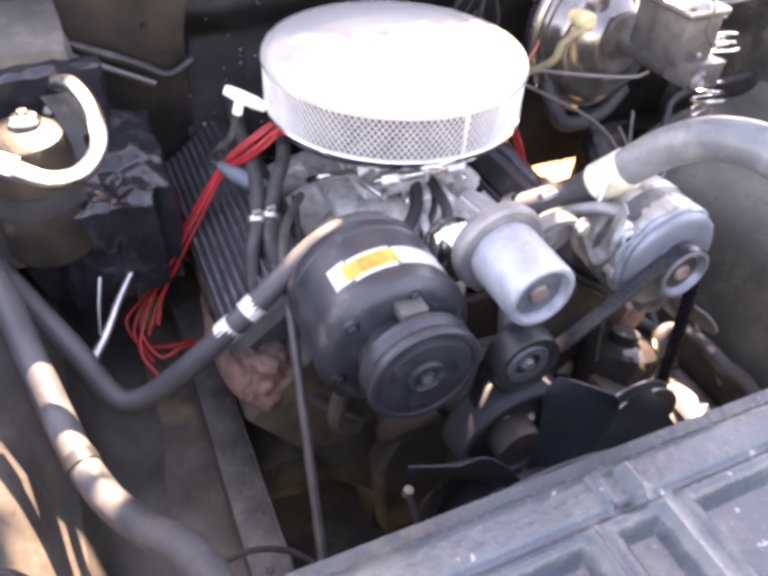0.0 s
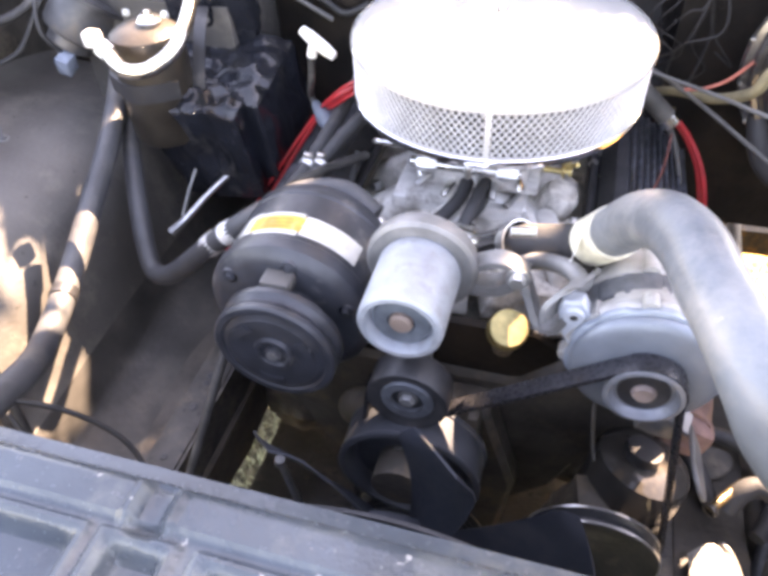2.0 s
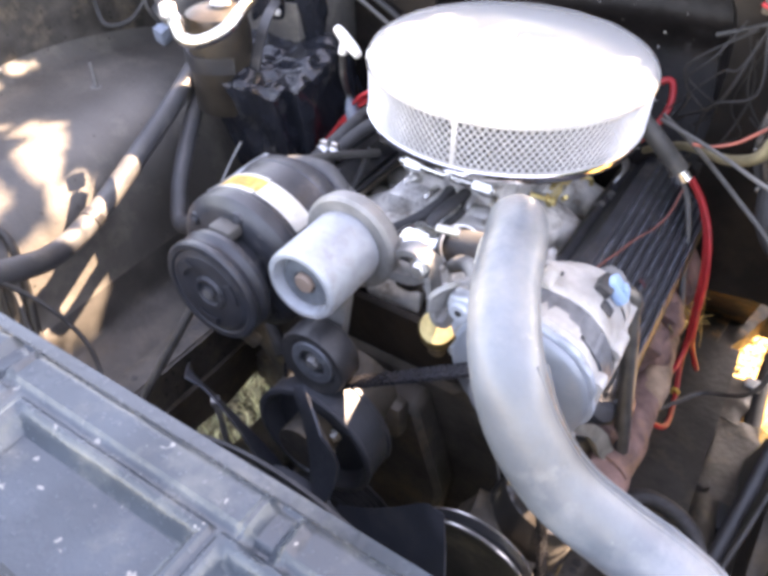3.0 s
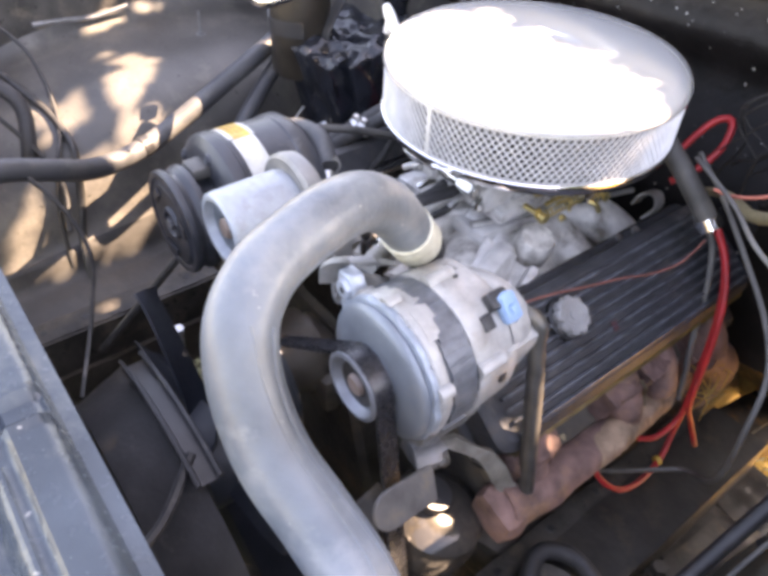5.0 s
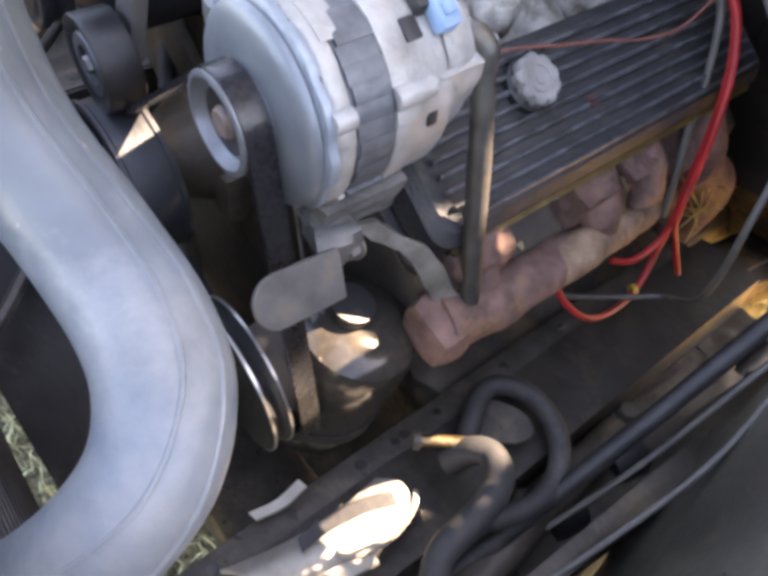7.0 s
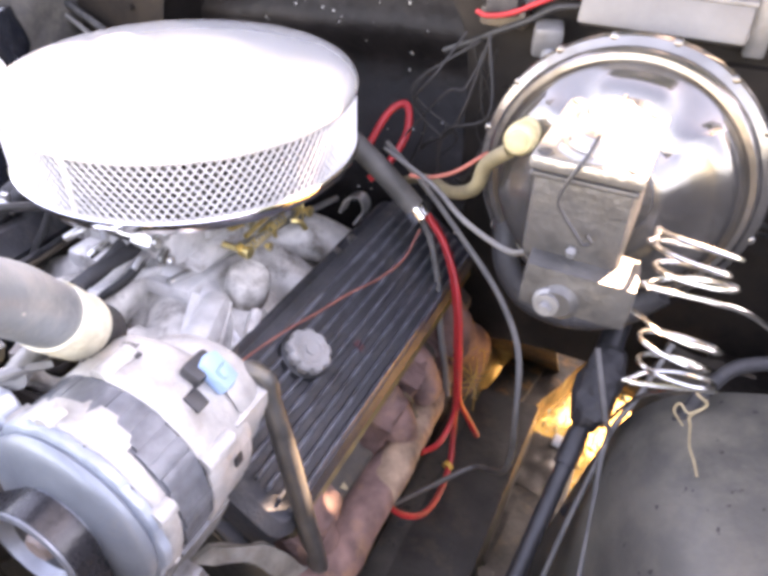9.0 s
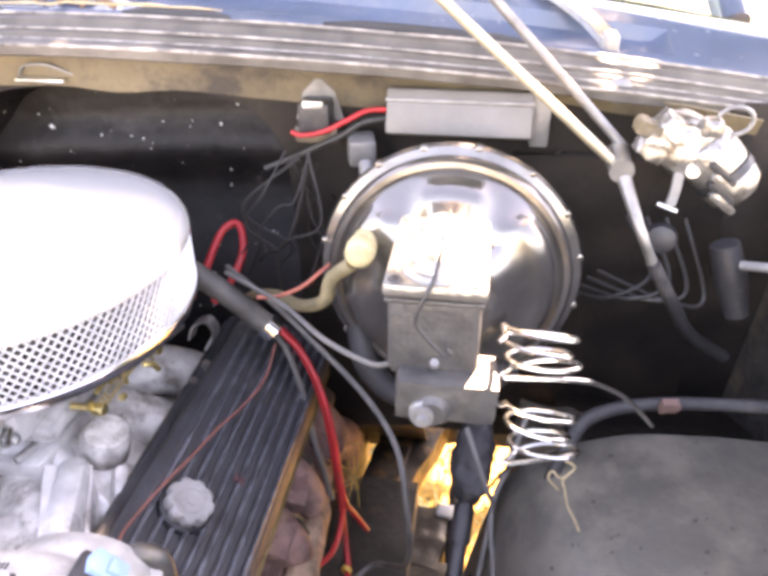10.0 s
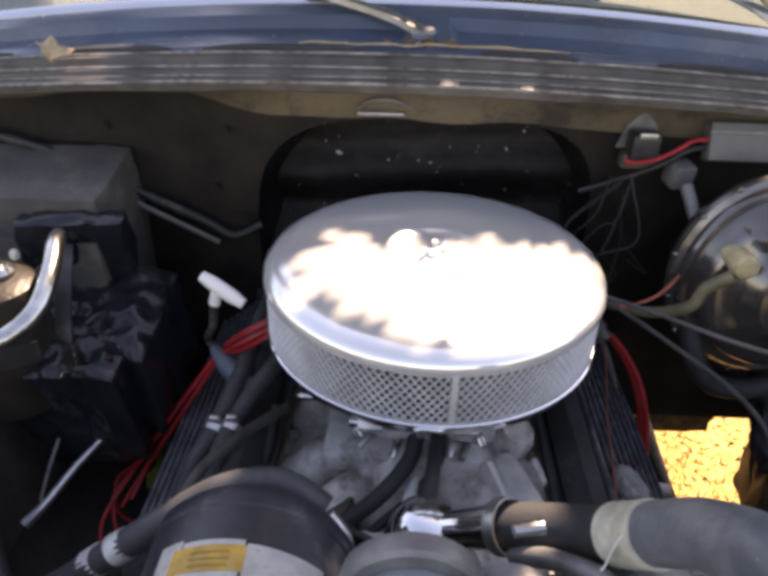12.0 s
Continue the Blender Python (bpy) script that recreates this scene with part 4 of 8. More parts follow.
def build_carb():
    cb = thing("carburettor", (0.005, 0, 0.84), "bright cast carburettor with gold-plated linkages under the filter", "carburettor")
    part("throttle_plate", block((0.15, 0.19, 0.018), (0.005, 0, 0.853), 0.004), ALU_CLEAN, cb)
    part("main_body", block((0.13, 0.13, 0.045), (0.005, 0.0, 0.885), 0.006), ALU_CLEAN, cb)
    part("front_bowl", block((0.125, 0.05, 0.05), (0.005, -0.088, 0.882), 0.009), ALU_CLEAN, cb)
    part("rear_bowl", block((0.125, 0.05, 0.05), (0.005, 0.088, 0.882), 0.009), ALU_CLEAN, cb)
    part("air_horn", lathe([(0.062, -0.02), (0.064, 0.012), (0.0, 0.012)], (0.005, 0, 0.905), (0, 0, 1), 40), ALU_CLEAN, cb)
    for x in (-0.05, 0.06):
        for z in (0.868, 0.898):
            part("bowl_screw", hexbolt((x, -0.114, z), (0, -1, 0), 0.005, 0.005), STEEL, cb)
    for k, (y, z) in enumerate(((-0.03, 0.875), (0.02, 0.868), (0.055, 0.885), (-0.06, 0.862), (0.0, 0.888), (0.038, 0.862))):
        part("lever", plate([(-0.012, -0.0035), (0.0, -0.006), (0.014, -0.003), (0.019, 0.002), (0.008, 0.006), (-0.009, 0.005)], 0.0022, pose(0.088 + 0.006 * k, y, z, 80, 20 * k, 75 + 17 * (k % 3)), 0.0006), GOLD_ZINC, cb, "gold zinc-plated throttle lever")
        part("pivot", lathe([(0, -0.02), (0.0035, -0.02), (0.0035, 0.010), (0.006, 0.010), (0.006, 0.014), (0, 0.014)], (0.085 + 0.006 * k, y, z), (1, 0, 0), 12), GOLD_ZINC if k % 2 else STEEL, cb)
    rnd = random.Random(14)
    for k in range(9):
        a = Vector((rnd.uniform(0.090, 0.130), rnd.uniform(-0.05, 0.06), rnd.uniform(0.850, 0.888)))
        b = a + Vector((rnd.uniform(-0.008, 0.012), rnd.uniform(-0.03, 0.03), rnd.uniform(-0.018, 0.018)))
        part("linkage_pin", tube([a, (a + b) / 2 + Vector((0.003, 0, 0.003)), b], 0.0016 + 0.0008 * (k % 3), 8, 3), GOLD_ZINC if k % 3 else STEEL, cb)
    part("dashpot", lathe([(0, -0.03), (0.011, -0.03), (0.0125, -0.026), (0.0125, 0.014), (0.008, 0.020), (0.004, 0.022), (0.004, 0.034), (0, 0.034)], (0.082, 0.028, 0.885), (-0.5, 0.35, 0.8), 24), ALU_CLEAN, cb, "pale metal dashpot")
    part("linkage_rod", tube([(0.105, -0.05, 0.872), (0.108, 0.0, 0.88), (0.10, 0.06, 0.886), (0.095, 0.10, 0.88)], 0.0028, 8), GOLD_ZINC, cb)
    part("spring", tube([(0.110 + 0.005 * math.cos(k * 1.2), -0.06 + 0.0012 * k, 0.862 + 0.005 * math.sin(k * 1.2)) for k in range(60)], 0.0009, 5, 1), GOLD_ZINC, cb)
    part("choke_housing", lathe([(0, 0), (0.026, 0), (0.028, 0.004), (0.028, 0.02), (0, 0.02)], (-0.075, 0.03, 0.885), (-1, 0, 0), 32), BLACK_PAINT, cb)
    part("fuel_inlet", tube([(-0.075, -0.085, 0.888), (-0.10, -0.085, 0.888), (-0.125, -0.08, 0.885), (-0.135, -0.06, 0.87)], 0.005, 10), LINE, cb)
    part("inlet_nut", lathe([(0, 0), (0.010, 0), (0.010, 0.018), (0, 0.018)], (-0.062, -0.085, 0.888), (-1, 0, 0), 6), STEEL, cb)
    part("throttle_rod", tube([(0.046, -0.108, 0.832), (0.062, -0.06, 0.833), (0.080, -0.012, 0.834)], 0.0042, 10, 3), STEEL, cb, "pale straight throttle rod")
    part("kickdown_rod", tube([(0.090, 0.012, 0.842), (0.100, 0.06, 0.838), (0.112, 0.125, 0.832)], 0.0038, 10, 3), GREY_STEEL, cb, "dull steel kickdown rod")
    part("cable_bracket", strip([(0.128, 0.112, 0.826), (0.134, 0.118, 0.842), (0.148, 0.122, 0.846), (0.156, 0.120, 0.832), (0.150, 0.106, 0.818)], 0.014, 0.003, (0.2, 1, 0.1)), STEEL, cb, "bright bent cable bracket")
    for q in ((0.150, 0.09, 0.800), (0.146, 0.06, 0.798), (0.158, 0.035, 0.790)):
        part("bracket_screw", hexbolt(q, (0.3, 0, 1), 0.0055, 0.008), STEEL, cb)
    part("float_vent", lathe([(0, 0), (0.022, 0), (0.024, 0.004), (0.024, 0.032), (0.020, 0.040), (0, 0.042)], (0.098, -0.055, 0.795), (0.35, -0.1, 1), 28), ALU, cb, "grey cast choke well")
    for k, (x, y, z) in enumerate(((-0.045, -0.115, 0.872), (-0.02, -0.118, 0.862), (0.03, -0.118, 0.866), (0.055, -0.112, 0.878), (-0.07, -0.10, 0.868))):
        part("vacuum_port", tube([(x, y + 0.02, z), (x + 0.003 * (k - 2), y - 0.004, z), (x + 0.008 * (k - 2), y - 0.016, z - 0.006)], [0.006, 0.0045, 0.004], 10, 3), LINE if k % 2 else STEEL, cb)
    part("fuel_log", tube([(-0.07, -0.122, 0.892), (-0.01, -0.126, 0.894), (0.06, -0.122, 0.892)], 0.0065, 12, 3), LINE, cb, "bright fuel log across the bowls")
    for x in (-0.05, 0.045):
        part("banjo", lathe([(0, -0.012), (0.010, -0.012), (0.011, -0.006), (0.011, 0.006), (0.010, 0.012), (0, 0.012)], (x, -0.122, 0.892), (1, 0, 0), 6), STEEL, cb, "bright steel banjo fitting")
    part("fast_idle_cam", plate([(0.014 * math.cos(q) * (1 + 0.3 * math.sin(2 * q)), 0.014 * math.sin(q)) for q in [k * math.pi / 8 for k in range(16)]], 0.004, pose(0.092, -0.045, 0.89, 90, 0, 90), 0.0008), GOLD_ZINC, cb)
    part("return_spring", tube([(0.098 + 0.0045 * math.cos(k * 1.3), 0.02 + 0.0011 * k, 0.893 + 0.0045 * math.sin(k * 1.3)) for k in range(60)], 0.0009, 5, 1), GOLD_ZINC, cb)
    part("hold_down", tube([(0.0, -0.115, 0.905), (0.0, -0.13, 0.90), (0.0, -0.132, 0.885)], 0.004, 8), STEEL, cb)


def build_air_filter():
    ac = thing("air_filter", (FX, FY, FZ - 0.09), "round chrome open-element air filter with metal mesh side", "air filter")
    R = 0.178
    lid = [(0, 0.010), (0.012, 0.010), (0.030, 0.009), (0.046, 0.0085), (0.052, 0.0105), (0.060, 0.0115), (0.120, 0.0115), (0.150, 0.0105), (0.160, 0.0090), (0.168, 0.0062), (0.1735, 0.0025), (0.1765, -0.002), (R, -0.006), (R, -0.010), (R - 0.0015, -0.0115), (R - 0.003, -0.010), (R - 0.003, -0.004), (0.165, 0.001), (0.0, 0.004)]
    part("lid", lathe(lid, (FX, FY, FZ), (0, 0, 1), 128), LID, ac, "mirror chrome lid with a raised ring")
    base = [(0.0, 0.0), (0.06, 0.0), (0.075, 0.004), (0.15, 0.006), (0.165, 0.005), (0.174, 0.008), (0.1765, 0.013), (0.1775, 0.019), (0.1760, 0.020), (0.1735, 0.014), (0.165, 0.010), (0.0, 0.008)]
    part("base_pan", lathe(base, (FX, FY, FZ - 0.088), (0, 0, 1), 96), CHROME, ac, "chrome base pan")
    # expanded-metal side: zigzag strands that meet at their tips, round the element
    z0, z1, rows, cols, rm = FZ - 0.070, FZ - 0.010, 12, 135, 0.1742
    bm = bmesh.new()
    pitch = (z1 - z0) / rows
    seg = cols * 2
    for k in range(rows + 1):
        ring = []
        for j in range(seg):
            a = 2 * math.pi * j / seg
            zz = z0 + k * pitch + (0.5 * pitch - 0.0003) * (1 if (j + k) % 2 else -1)
            zz = min(max(zz, z0 - 0.001), z1 + 0.001)
            u = Vector((math.cos(a), math.sin(a), 0))
            hw = 0.00085
            ring.append([bm.verts.new(u * rr + Vector((FX, FY, zz + dz))) for rr, dz in ((rm - 0.0013, hw), (rm + 0.0013, -hw * 0.7), (rm + 0.0011, -hw * 1.3), (rm - 0.0015, hw * 0.4))])
        for j in range(seg):
            p, q = ring[j], ring[(j + 1) % seg]
            for i in range(4):
                bm.faces.new((p[i], q[i], q[(i + 1) % 4], p[(i + 1) % 4]))
    part("mesh", bm, MESH_METAL, ac, "bright expanded-metal mesh", 80)
    for z in (z0, z1):
        part("mesh_rim", lathe([(rm - 0.001, -0.0035), (rm + 0.0018, -0.0035), (rm + 0.0018, 0.0035), (rm - 0.001, 0.0035), (rm - 0.001, -0.0035)], (FX, FY, z), (0, 0, 1), 96), MESH_METAL, ac)
    part("mesh_seam", block((0.006, 0.002, z1 - z0), (FX + 0.016, FY - 0.1742, FZ - 0.04), 0.0006, (0, 0, 5)), MESH_METAL, ac)
    part("paper_element", lathe([(0.164, z0), (0.164, z1)], (FX, FY, 0), (0, 0, 1), 360, lambda a, h: 0.004 * (1 if int(round(a / (2 * math.pi) * 360)) % 2 else -1)), FILTER, ac, "grey pleated filter paper")
    nut = part("wing_nut", joined(lathe([(0, -0.004), (0.008, -0.004), (0.006, 0.005), (0, 0.006)], (FX, FY, FZ + 0.013), (0, 0, 1), 20), plate([(-0.017, 0.004), (-0.014, 0.010), (-0.006, 0.004), (0.006, 0.004), (0.014, 0.010), (0.017, 0.004), (0.008, -0.002), (-0.008, -0.002)], 0.003, pose(FX, FY, FZ + 0.012, 90, 0, 35), 0.0008)), CHROME, ac, "chrome wing nut")
    part("stud", lathe([(0, 0), (0.003, 0), (0.003, 0.006), (0, 0.006)], (FX, FY, FZ + 0.018), (0, 0, 1), 10), STEEL, nut)

# ---- front of the engine ----
def build_compressor():
    A = (0, 1, 0)
    C = Vector((-0.119, -0.404, 0.866))
    cp = thing("air_conditioning_compressor", C + Vector((0, 0.1, -0.09)), "black radial air conditioning compressor with a yellow and white sticker", "compressor")
    part("body", lathe([(0, 0.050), (0.070, 0.050), (0.078, 0.053), (0.086, 0.060), (0.087, 0.066), (0.087, 0.074), (0.0855, 0.076), (0.0855, 0.145), (0.087, 0.147), (0.087, 0.160), (0.080, 0.170), (0.05, 0.176), (0, 0.176)], C, A, 72), COMPRESSOR_BLACK, cp)
    part("neck", lathe([(0, 0.026), (0.050, 0.026), (0.052, 0.030), (0.046, 0.040), (0.046, 0.052), (0, 0.052)], C, A, 40), COMPRESSOR_BLACK, cp)
    K = C + Vector((0.007, 0.0, 0.003))
    clutch = part("clutch_pulley", lathe([(0.042, 0.002), (0.046, -0.001), (0.052, 0.001), (0.054, -0.001), (0.0600, -0.001), (0.0620, 0.001), (0.0620, 0.006), (0.0595, 0.009), (0.058, 0.014), (0.0595, 0.018), (0.062, 0.021), (0.062, 0.027), (0.056, 0.029), (0.038, 0.029), (0.038, 0.01)], K, A, 64), COMPRESSOR_BLACK, cp)
    part("clutch_plate", lathe([(0, -0.004), (0.008, -0.004), (0.0085, 0.0005), (0.014, 0.0005), (0.0155, -0.003), (0.019, -0.003), (0.0205, 0.001), (0.034, -0.001), (0.045, -0.001), (0.047, 0.001), (0.047, 0.004), (0, 0.004)], K, A, 56), COMPRESSOR_BLACK, clutch)
    part("hub_nut", lathe([(0, -0.005), (0.006, -0.005), (0.006, 0.0), (0, 0.0)], K, A, 6), GREY_STEEL, clutch)
    for k in range(3):
        a = 2 * math.pi * k / 3 + 0.4
        part("spring_tab", strip([K + Vector((0.028 * math.cos(a + d), -0.003, 0.028 * math.sin(a + d))) + Vector((0.011 * math.cos(a), 0, 0.011 * math.sin(a))) for d in (-0.5, -0.2, 0.1, 0.4)], 0.010, 0.0015, (math.cos(a), 0, math.sin(a))), COMPRESSOR_BLACK, clutch)
        part("rivet", lathe([(0, -0.0035), (0.003, -0.0035), (0.004, -0.002), (0, -0.002)], K + Vector((0.041 * math.cos(a), 0, 0.041 * math.sin(a))), A, 12), COMPRESSOR_BLACK, clutch)
    for a0, a1, mt, nm, w0, w1 in ((117, 131, WHITE, "white_label", 0.084, 0.116), (82, 121, YELLOW, "yellow_label", 0.086, 0.108), (40, 82.5, WHITE, "silver_label", 0.082, 0.110), (84, 116, WHITE, "white_label", 0.0805, 0.113)):
        def f(u, v):
            a = radians(a0 + (a1 - a0) * u)
            return C + Vector((0.0862 * math.cos(a), w0 + (w1 - w0) * v, 0.0862 * math.sin(a)))
        if nm == "white_label":
            f0 = f
            f = lambda u, v: f0(u, v) + Vector((0, 0, -0.0004))
        part(nm, sheet(f, 24, 3, 0.0003), mt, cp, {"white_label": "white sticker edge", "yellow_label": "yellow warning sticker", "silver_label": "silver data sticker"}[nm])
    # rows of unreadable print on the yellow sticker
    for k in range(3):
        def f(u, v):
            a = radians(90 + 20 * u)
            return C + Vector((0.0867 * math.cos(a), 0.090 + 0.0055 * k + 0.0012 * v, 0.0867 * math.sin(a)))
        part("print_bar", sheet(f, 10, 1, 0.0002), OCHRE, cp)
    for k in range(6):
        a = radians(20 + 60 * k)
        part("ear", lathe([(0, 0), (0.008, 0), (0.009, 0.003), (0.009, 0.02), (0, 0.02)], C + Vector((0.070 * math.cos(a), 0.050, 0.070 * math.sin(a))), A, 16), COMPRESSOR_BLACK, cp)
        part("bolt", hexbolt(C + Vector((0.070 * math.cos(a), 0.050, 0.070 * math.sin(a))), (0, -1, 0), 0.0042, 0.003), COMPRESSOR_BLACK, cp)
    part("coil_connector", block((0.030, 0.022, 0.014), C + Vector((0.004, 0.040, 0.060)), 0.003), GREY_PLASTIC, cp, "pale grey clutch coil connector")
    part("rear_manifold", block((0.07, 0.03, 0.05), C + Vector((0.01, 0.185, 0.02)), 0.008), ALU, cp)
    part("bracket", plate([(-0.09, -0.12), (-0.07, 0.02), (-0.02, 0.05), (0.05, 0.03), (0.12, -0.02), (0.10, -0.14)], 0.008, Matrix(((1, 0, 0, C.x), (0, 0, 1, C.y + 0.19), (0, 1, 0, C.z), (0, 0, 0, 1))), 0.002), BLACK_PAINT, cp)
    part("lower_bracket", tube([C + Vector((-0.055, 0.07, -0.07)), C + Vector((-0.062, 0.07, -0.12)), C + Vector((-0.03, 0.09, -0.17))], 0.010, 10), GRIME, cp)


def build_cup():
    A = (0, 1, 0)
    C = Vector((0.013, -0.401, 0.933))
    cu = thing("spacer_pulley", C + Vector((0, 0.05, -0.05)), "pale grey cup-shaped smooth idler pulley on a cast flange", "pulley")
    cup = part("cup", lathe([(0, 0.012), (0.028, 0.012), (0.0300, 0.004), (0.0315, 0.0), (0.036, 0.0), (0.0382, 0.002), (0.0388, 0.008), (0.0395, 0.075), (0.038, 0.080), (0, 0.080)], C, A, 64), mat("bare_grey_metal", (0.33, 0.36, 0.395), 0.5, 0.35, 0.15, 50, 0.3, 320, (0.26, 0.26, 0.26), 0.25, 60), cu, "smooth pale grey metal cup")
    part("bearing_seal", lathe([(0.011, 0.0105), (0.0125, 0.0085), (0.0255, 0.0085), (0.0265, 0.0112), (0.011, 0.0112)], C, A, 48), mat("dull_bearing_grey", (0.115, 0.135, 0.155), 0.5, 0.3, 0.3, 60, 0.2), cup, "dark bearing face")
    part("hub_bolt", lathe([(0, 0.0045), (0.0085, 0.0045), (0.0105, 0.0065), (0.011, 0.0112), (0, 0.0112)], C, A, 24), mat("rusty_bolt", (0.24, 0.175, 0.145), 0.6, 0.3), cup, "brownish worn hub bolt")
    part("flange", lathe([(0, 0.079), (0.050, 0.079), (0.0535, 0.082), (0.054, 0.088), (0.052, 0.098), (0.044, 0.104), (0, 0.104)], C, A, 56), GREY_STEEL, cu, "dark grey cast flange")
    part("arm", strip([C + Vector((0.040, 0.092, -0.02)), C + Vector((0.075, 0.092, -0.015)), C + Vector((0.095, 0.090, 0.012))], 0.020, 0.012, (0, 1, 0)), GREY_STEEL, cu)
    # bowed strap from the flange towards the alternator's ear
    br = thing("alternator_bracket", (0.10, -0.32, 0.90), "grey steel strap bracket bent down to the alternator ear", "bracket")
    part("strap", strip([(0.060, -0.305, 0.935), (0.085, -0.312, 0.952), (0.105, -0.320, 0.950), (0.118, -0.328, 0.925), (0.128, -0.335, 0.905), (0.142, -0.340, 0.910), (0.150, -0.342, 0.930)], 0.020, 0.007, (0, 1, 0)), GREY_STEEL, br)
    part("bolt", hexbolt((0.104, -0.333, 0.951), (0, -1, 0), 0.008, 0.008), STEEL, br)
    part("stem", tube([(0.100, -0.278, 0.825), (0.098, -0.268, 0.808), (0.095, -0.262, 0.775)], 0.012, 12), GRIME, br)
    # the gold colour stands in for light showing in a round opening
    part("spigot", lathe([(0, 0), (0.020, 0), (0.022, 0.004), (0.022, 0.02), (0, 0.02)], (0.100, -0.278, 0.827), (-0.15, 0.5, -0.85), 28), GOLD_ZINC, br, "brassy round plug standing in for a sunlit opening")


def ribbon(P, dn, dy):
    """A thin closed rib that follows the belt's line on its inner side."""
    bm = bmesh.new()
    rings = []
    for k, p in enumerate(P):
        t = (P[(k + 1) % len(P)] - P[k - 1]).normalized()
        nrm = Vector((t.z, 0, -t.x))
        rings.append([bm.verts.new(p + nrm * a + Vector((0, dy + b, 0))) for a, b in ((0.0018, -0.0025), (0.0018, 0.0025), (-dn, 0.0012), (-dn, -0.0012))])
    for k in range(len(rings)):
        p, q = rings[k], rings[(k + 1) % len(rings)]
        for i in range(4):
            bm.faces.new((p[i], q[i], q[(i + 1) % 4], p[(i + 1) % 4]))
    return bm


def build_idlers():
    idl = thing("idler_pulley", (0.019, -0.39, 0.79), "black grooved belt idler pulley with a steel bearing", "pulley")
    C = Vector((0.019, -0.402, 0.831))
    part("rim", lathe([(0.0262, 0.004), (0.030, 0.002), (0.036, 0.0), (0.0395, 0.0), (0.0405, 0.002), (0.0405, 0.030), (0.039, 0.032), (0.020, 0.032), (0.020, 0.004)], C, (0, 1, 0), 56), BLACK_PAINT, idl)
    part("bearing", lathe([(0.0165, 0.001), (0.0255, 0.001), (0.027, 0.004), (0.027, 0.02), (0.0165, 0.02), (0.0165, 0.001)], C, (0, 1, 0), 40), mat("idler_bearing", (0.15, 0.165, 0.185), 0.4, 0.5, 0.3, 60, 0.2), idl, "dull blue-grey bearing ring")
    part("seal", lathe([(0, 0.006), (0.0175, 0.006), (0.0175, 0.01), (0, 0.01)], C, (0, 1, 0), 32), BLACK_PAINT, idl)
    part("bolt", hexbolt(C + Vector((0, 0.006, 0)), (0, -1, 0), 0.0075, 0.007), GREY_STEEL, idl)
    part("arm", strip([C + Vector((0, 0.036, 0)), C + Vector((0.0, 0.05, 0.05)), C + Vector((0, 0.06, 0.09))], 0.03, 0.012, (1, 0, 0)), GREY_STEEL, idl)
    wp = thing("water_pump_pulley", (0.022, -0.40, 0.64), "dark worn steel water pump pulley behind the fan", "pulley")
    pulley(wp, "rim", Vector((0.022, -0.415, 0.715)), 0.076, 0.045, mat("worn_blue_black", (0.06, 0.065, 0.075), 0.42, 0.3, 0.3, 20, 0.2), 0.5)
    for k in range(4):
        a = k * math.pi / 2 + 0.5
        part("bolt", hexbolt((0.022 + 0.025 * math.cos(a), -0.400, 0.715 + 0.025 * math.sin(a)), (0, -1, 0), 0.006, 0.006), STEEL, wp)
    cr = thing("crank_pulley", (0.022, -0.40, 0.41), "dark steel crankshaft pulley low on the engine", "pulley")
    pulley(cr, "rim", Vector((0.022, -0.405, 0.50)), 0.085, 0.05, BLACK_PAINT, 0.5, 6)
    part("damper_ring", lathe([(0.060, -0.002), (0.076, -0.002), (0.078, 0.001), (0.060, 0.002), (0.060, -0.002)], (0.022, -0.405, 0.50), (0, 1, 0), 48), GRIME, cr)
    part("centre_bolt", hexbolt((0.022, -0.390, 0.50), (0, -1, 0), 0.012, 0.010), GREY_STEEL, cr)
    # the flat belt round idler, alternator and crank
    y = -0.3815
    def arc(c, r, a0, a1, n=10):
        return [(c[0] + r * math.cos(radians(a0 + (a1 - a0) * k / n)), c[1] + r * math.sin(radians(a0 + (a1 - a0) * k / n))) for k in range(n + 1)]
    loop = arc((0.223, 0.894), 0.0330, 112, -8) + arc((0.224, 0.640), 0.0735, 8, -80) + arc((0.022, 0.50), 0.089, -62, -170) + arc((0.019, 0.831), 0.0425, 185, 300)
    loop.append(loop[0])
    bm = bmesh.new()
    P = [Vector((x, y, z)) for x, z in loop]
    rings = []
    for k, p in enumerate(P[:-1]):
        t = (P[(k + 1) % (len(P) - 1)] - P[k - 1 if k else len(P) - 2]).normalized()
        nrm = Vector((t.z, 0, -t.x))
        rings.append([bm.verts.new(p + nrm * dn + Vector((0, dy, 0))) for dn, dy in ((-0.002, -0.0090), (0.002, -0.0090), (0.002, 0.0090), (-0.002, 0.0090))])
    for k in range(len(rings)):
        p, q = rings[k], rings[(k + 1) % len(rings)]
        for i in range(4):
            bm.faces.new((p[i], q[i], q[(i + 1) % 4], p[(i + 1) % 4]))
    db = thing("drive_belt", (0.1, y, 0.42), "black ribbed serpentine belt between the pulleys", "belt")
    part("band", bm, BELT, db)
    for k in range(4):
        part("rib", ribbon(P[:-1], -0.0035, -0.006 + 0.004 * k), BELT, db)


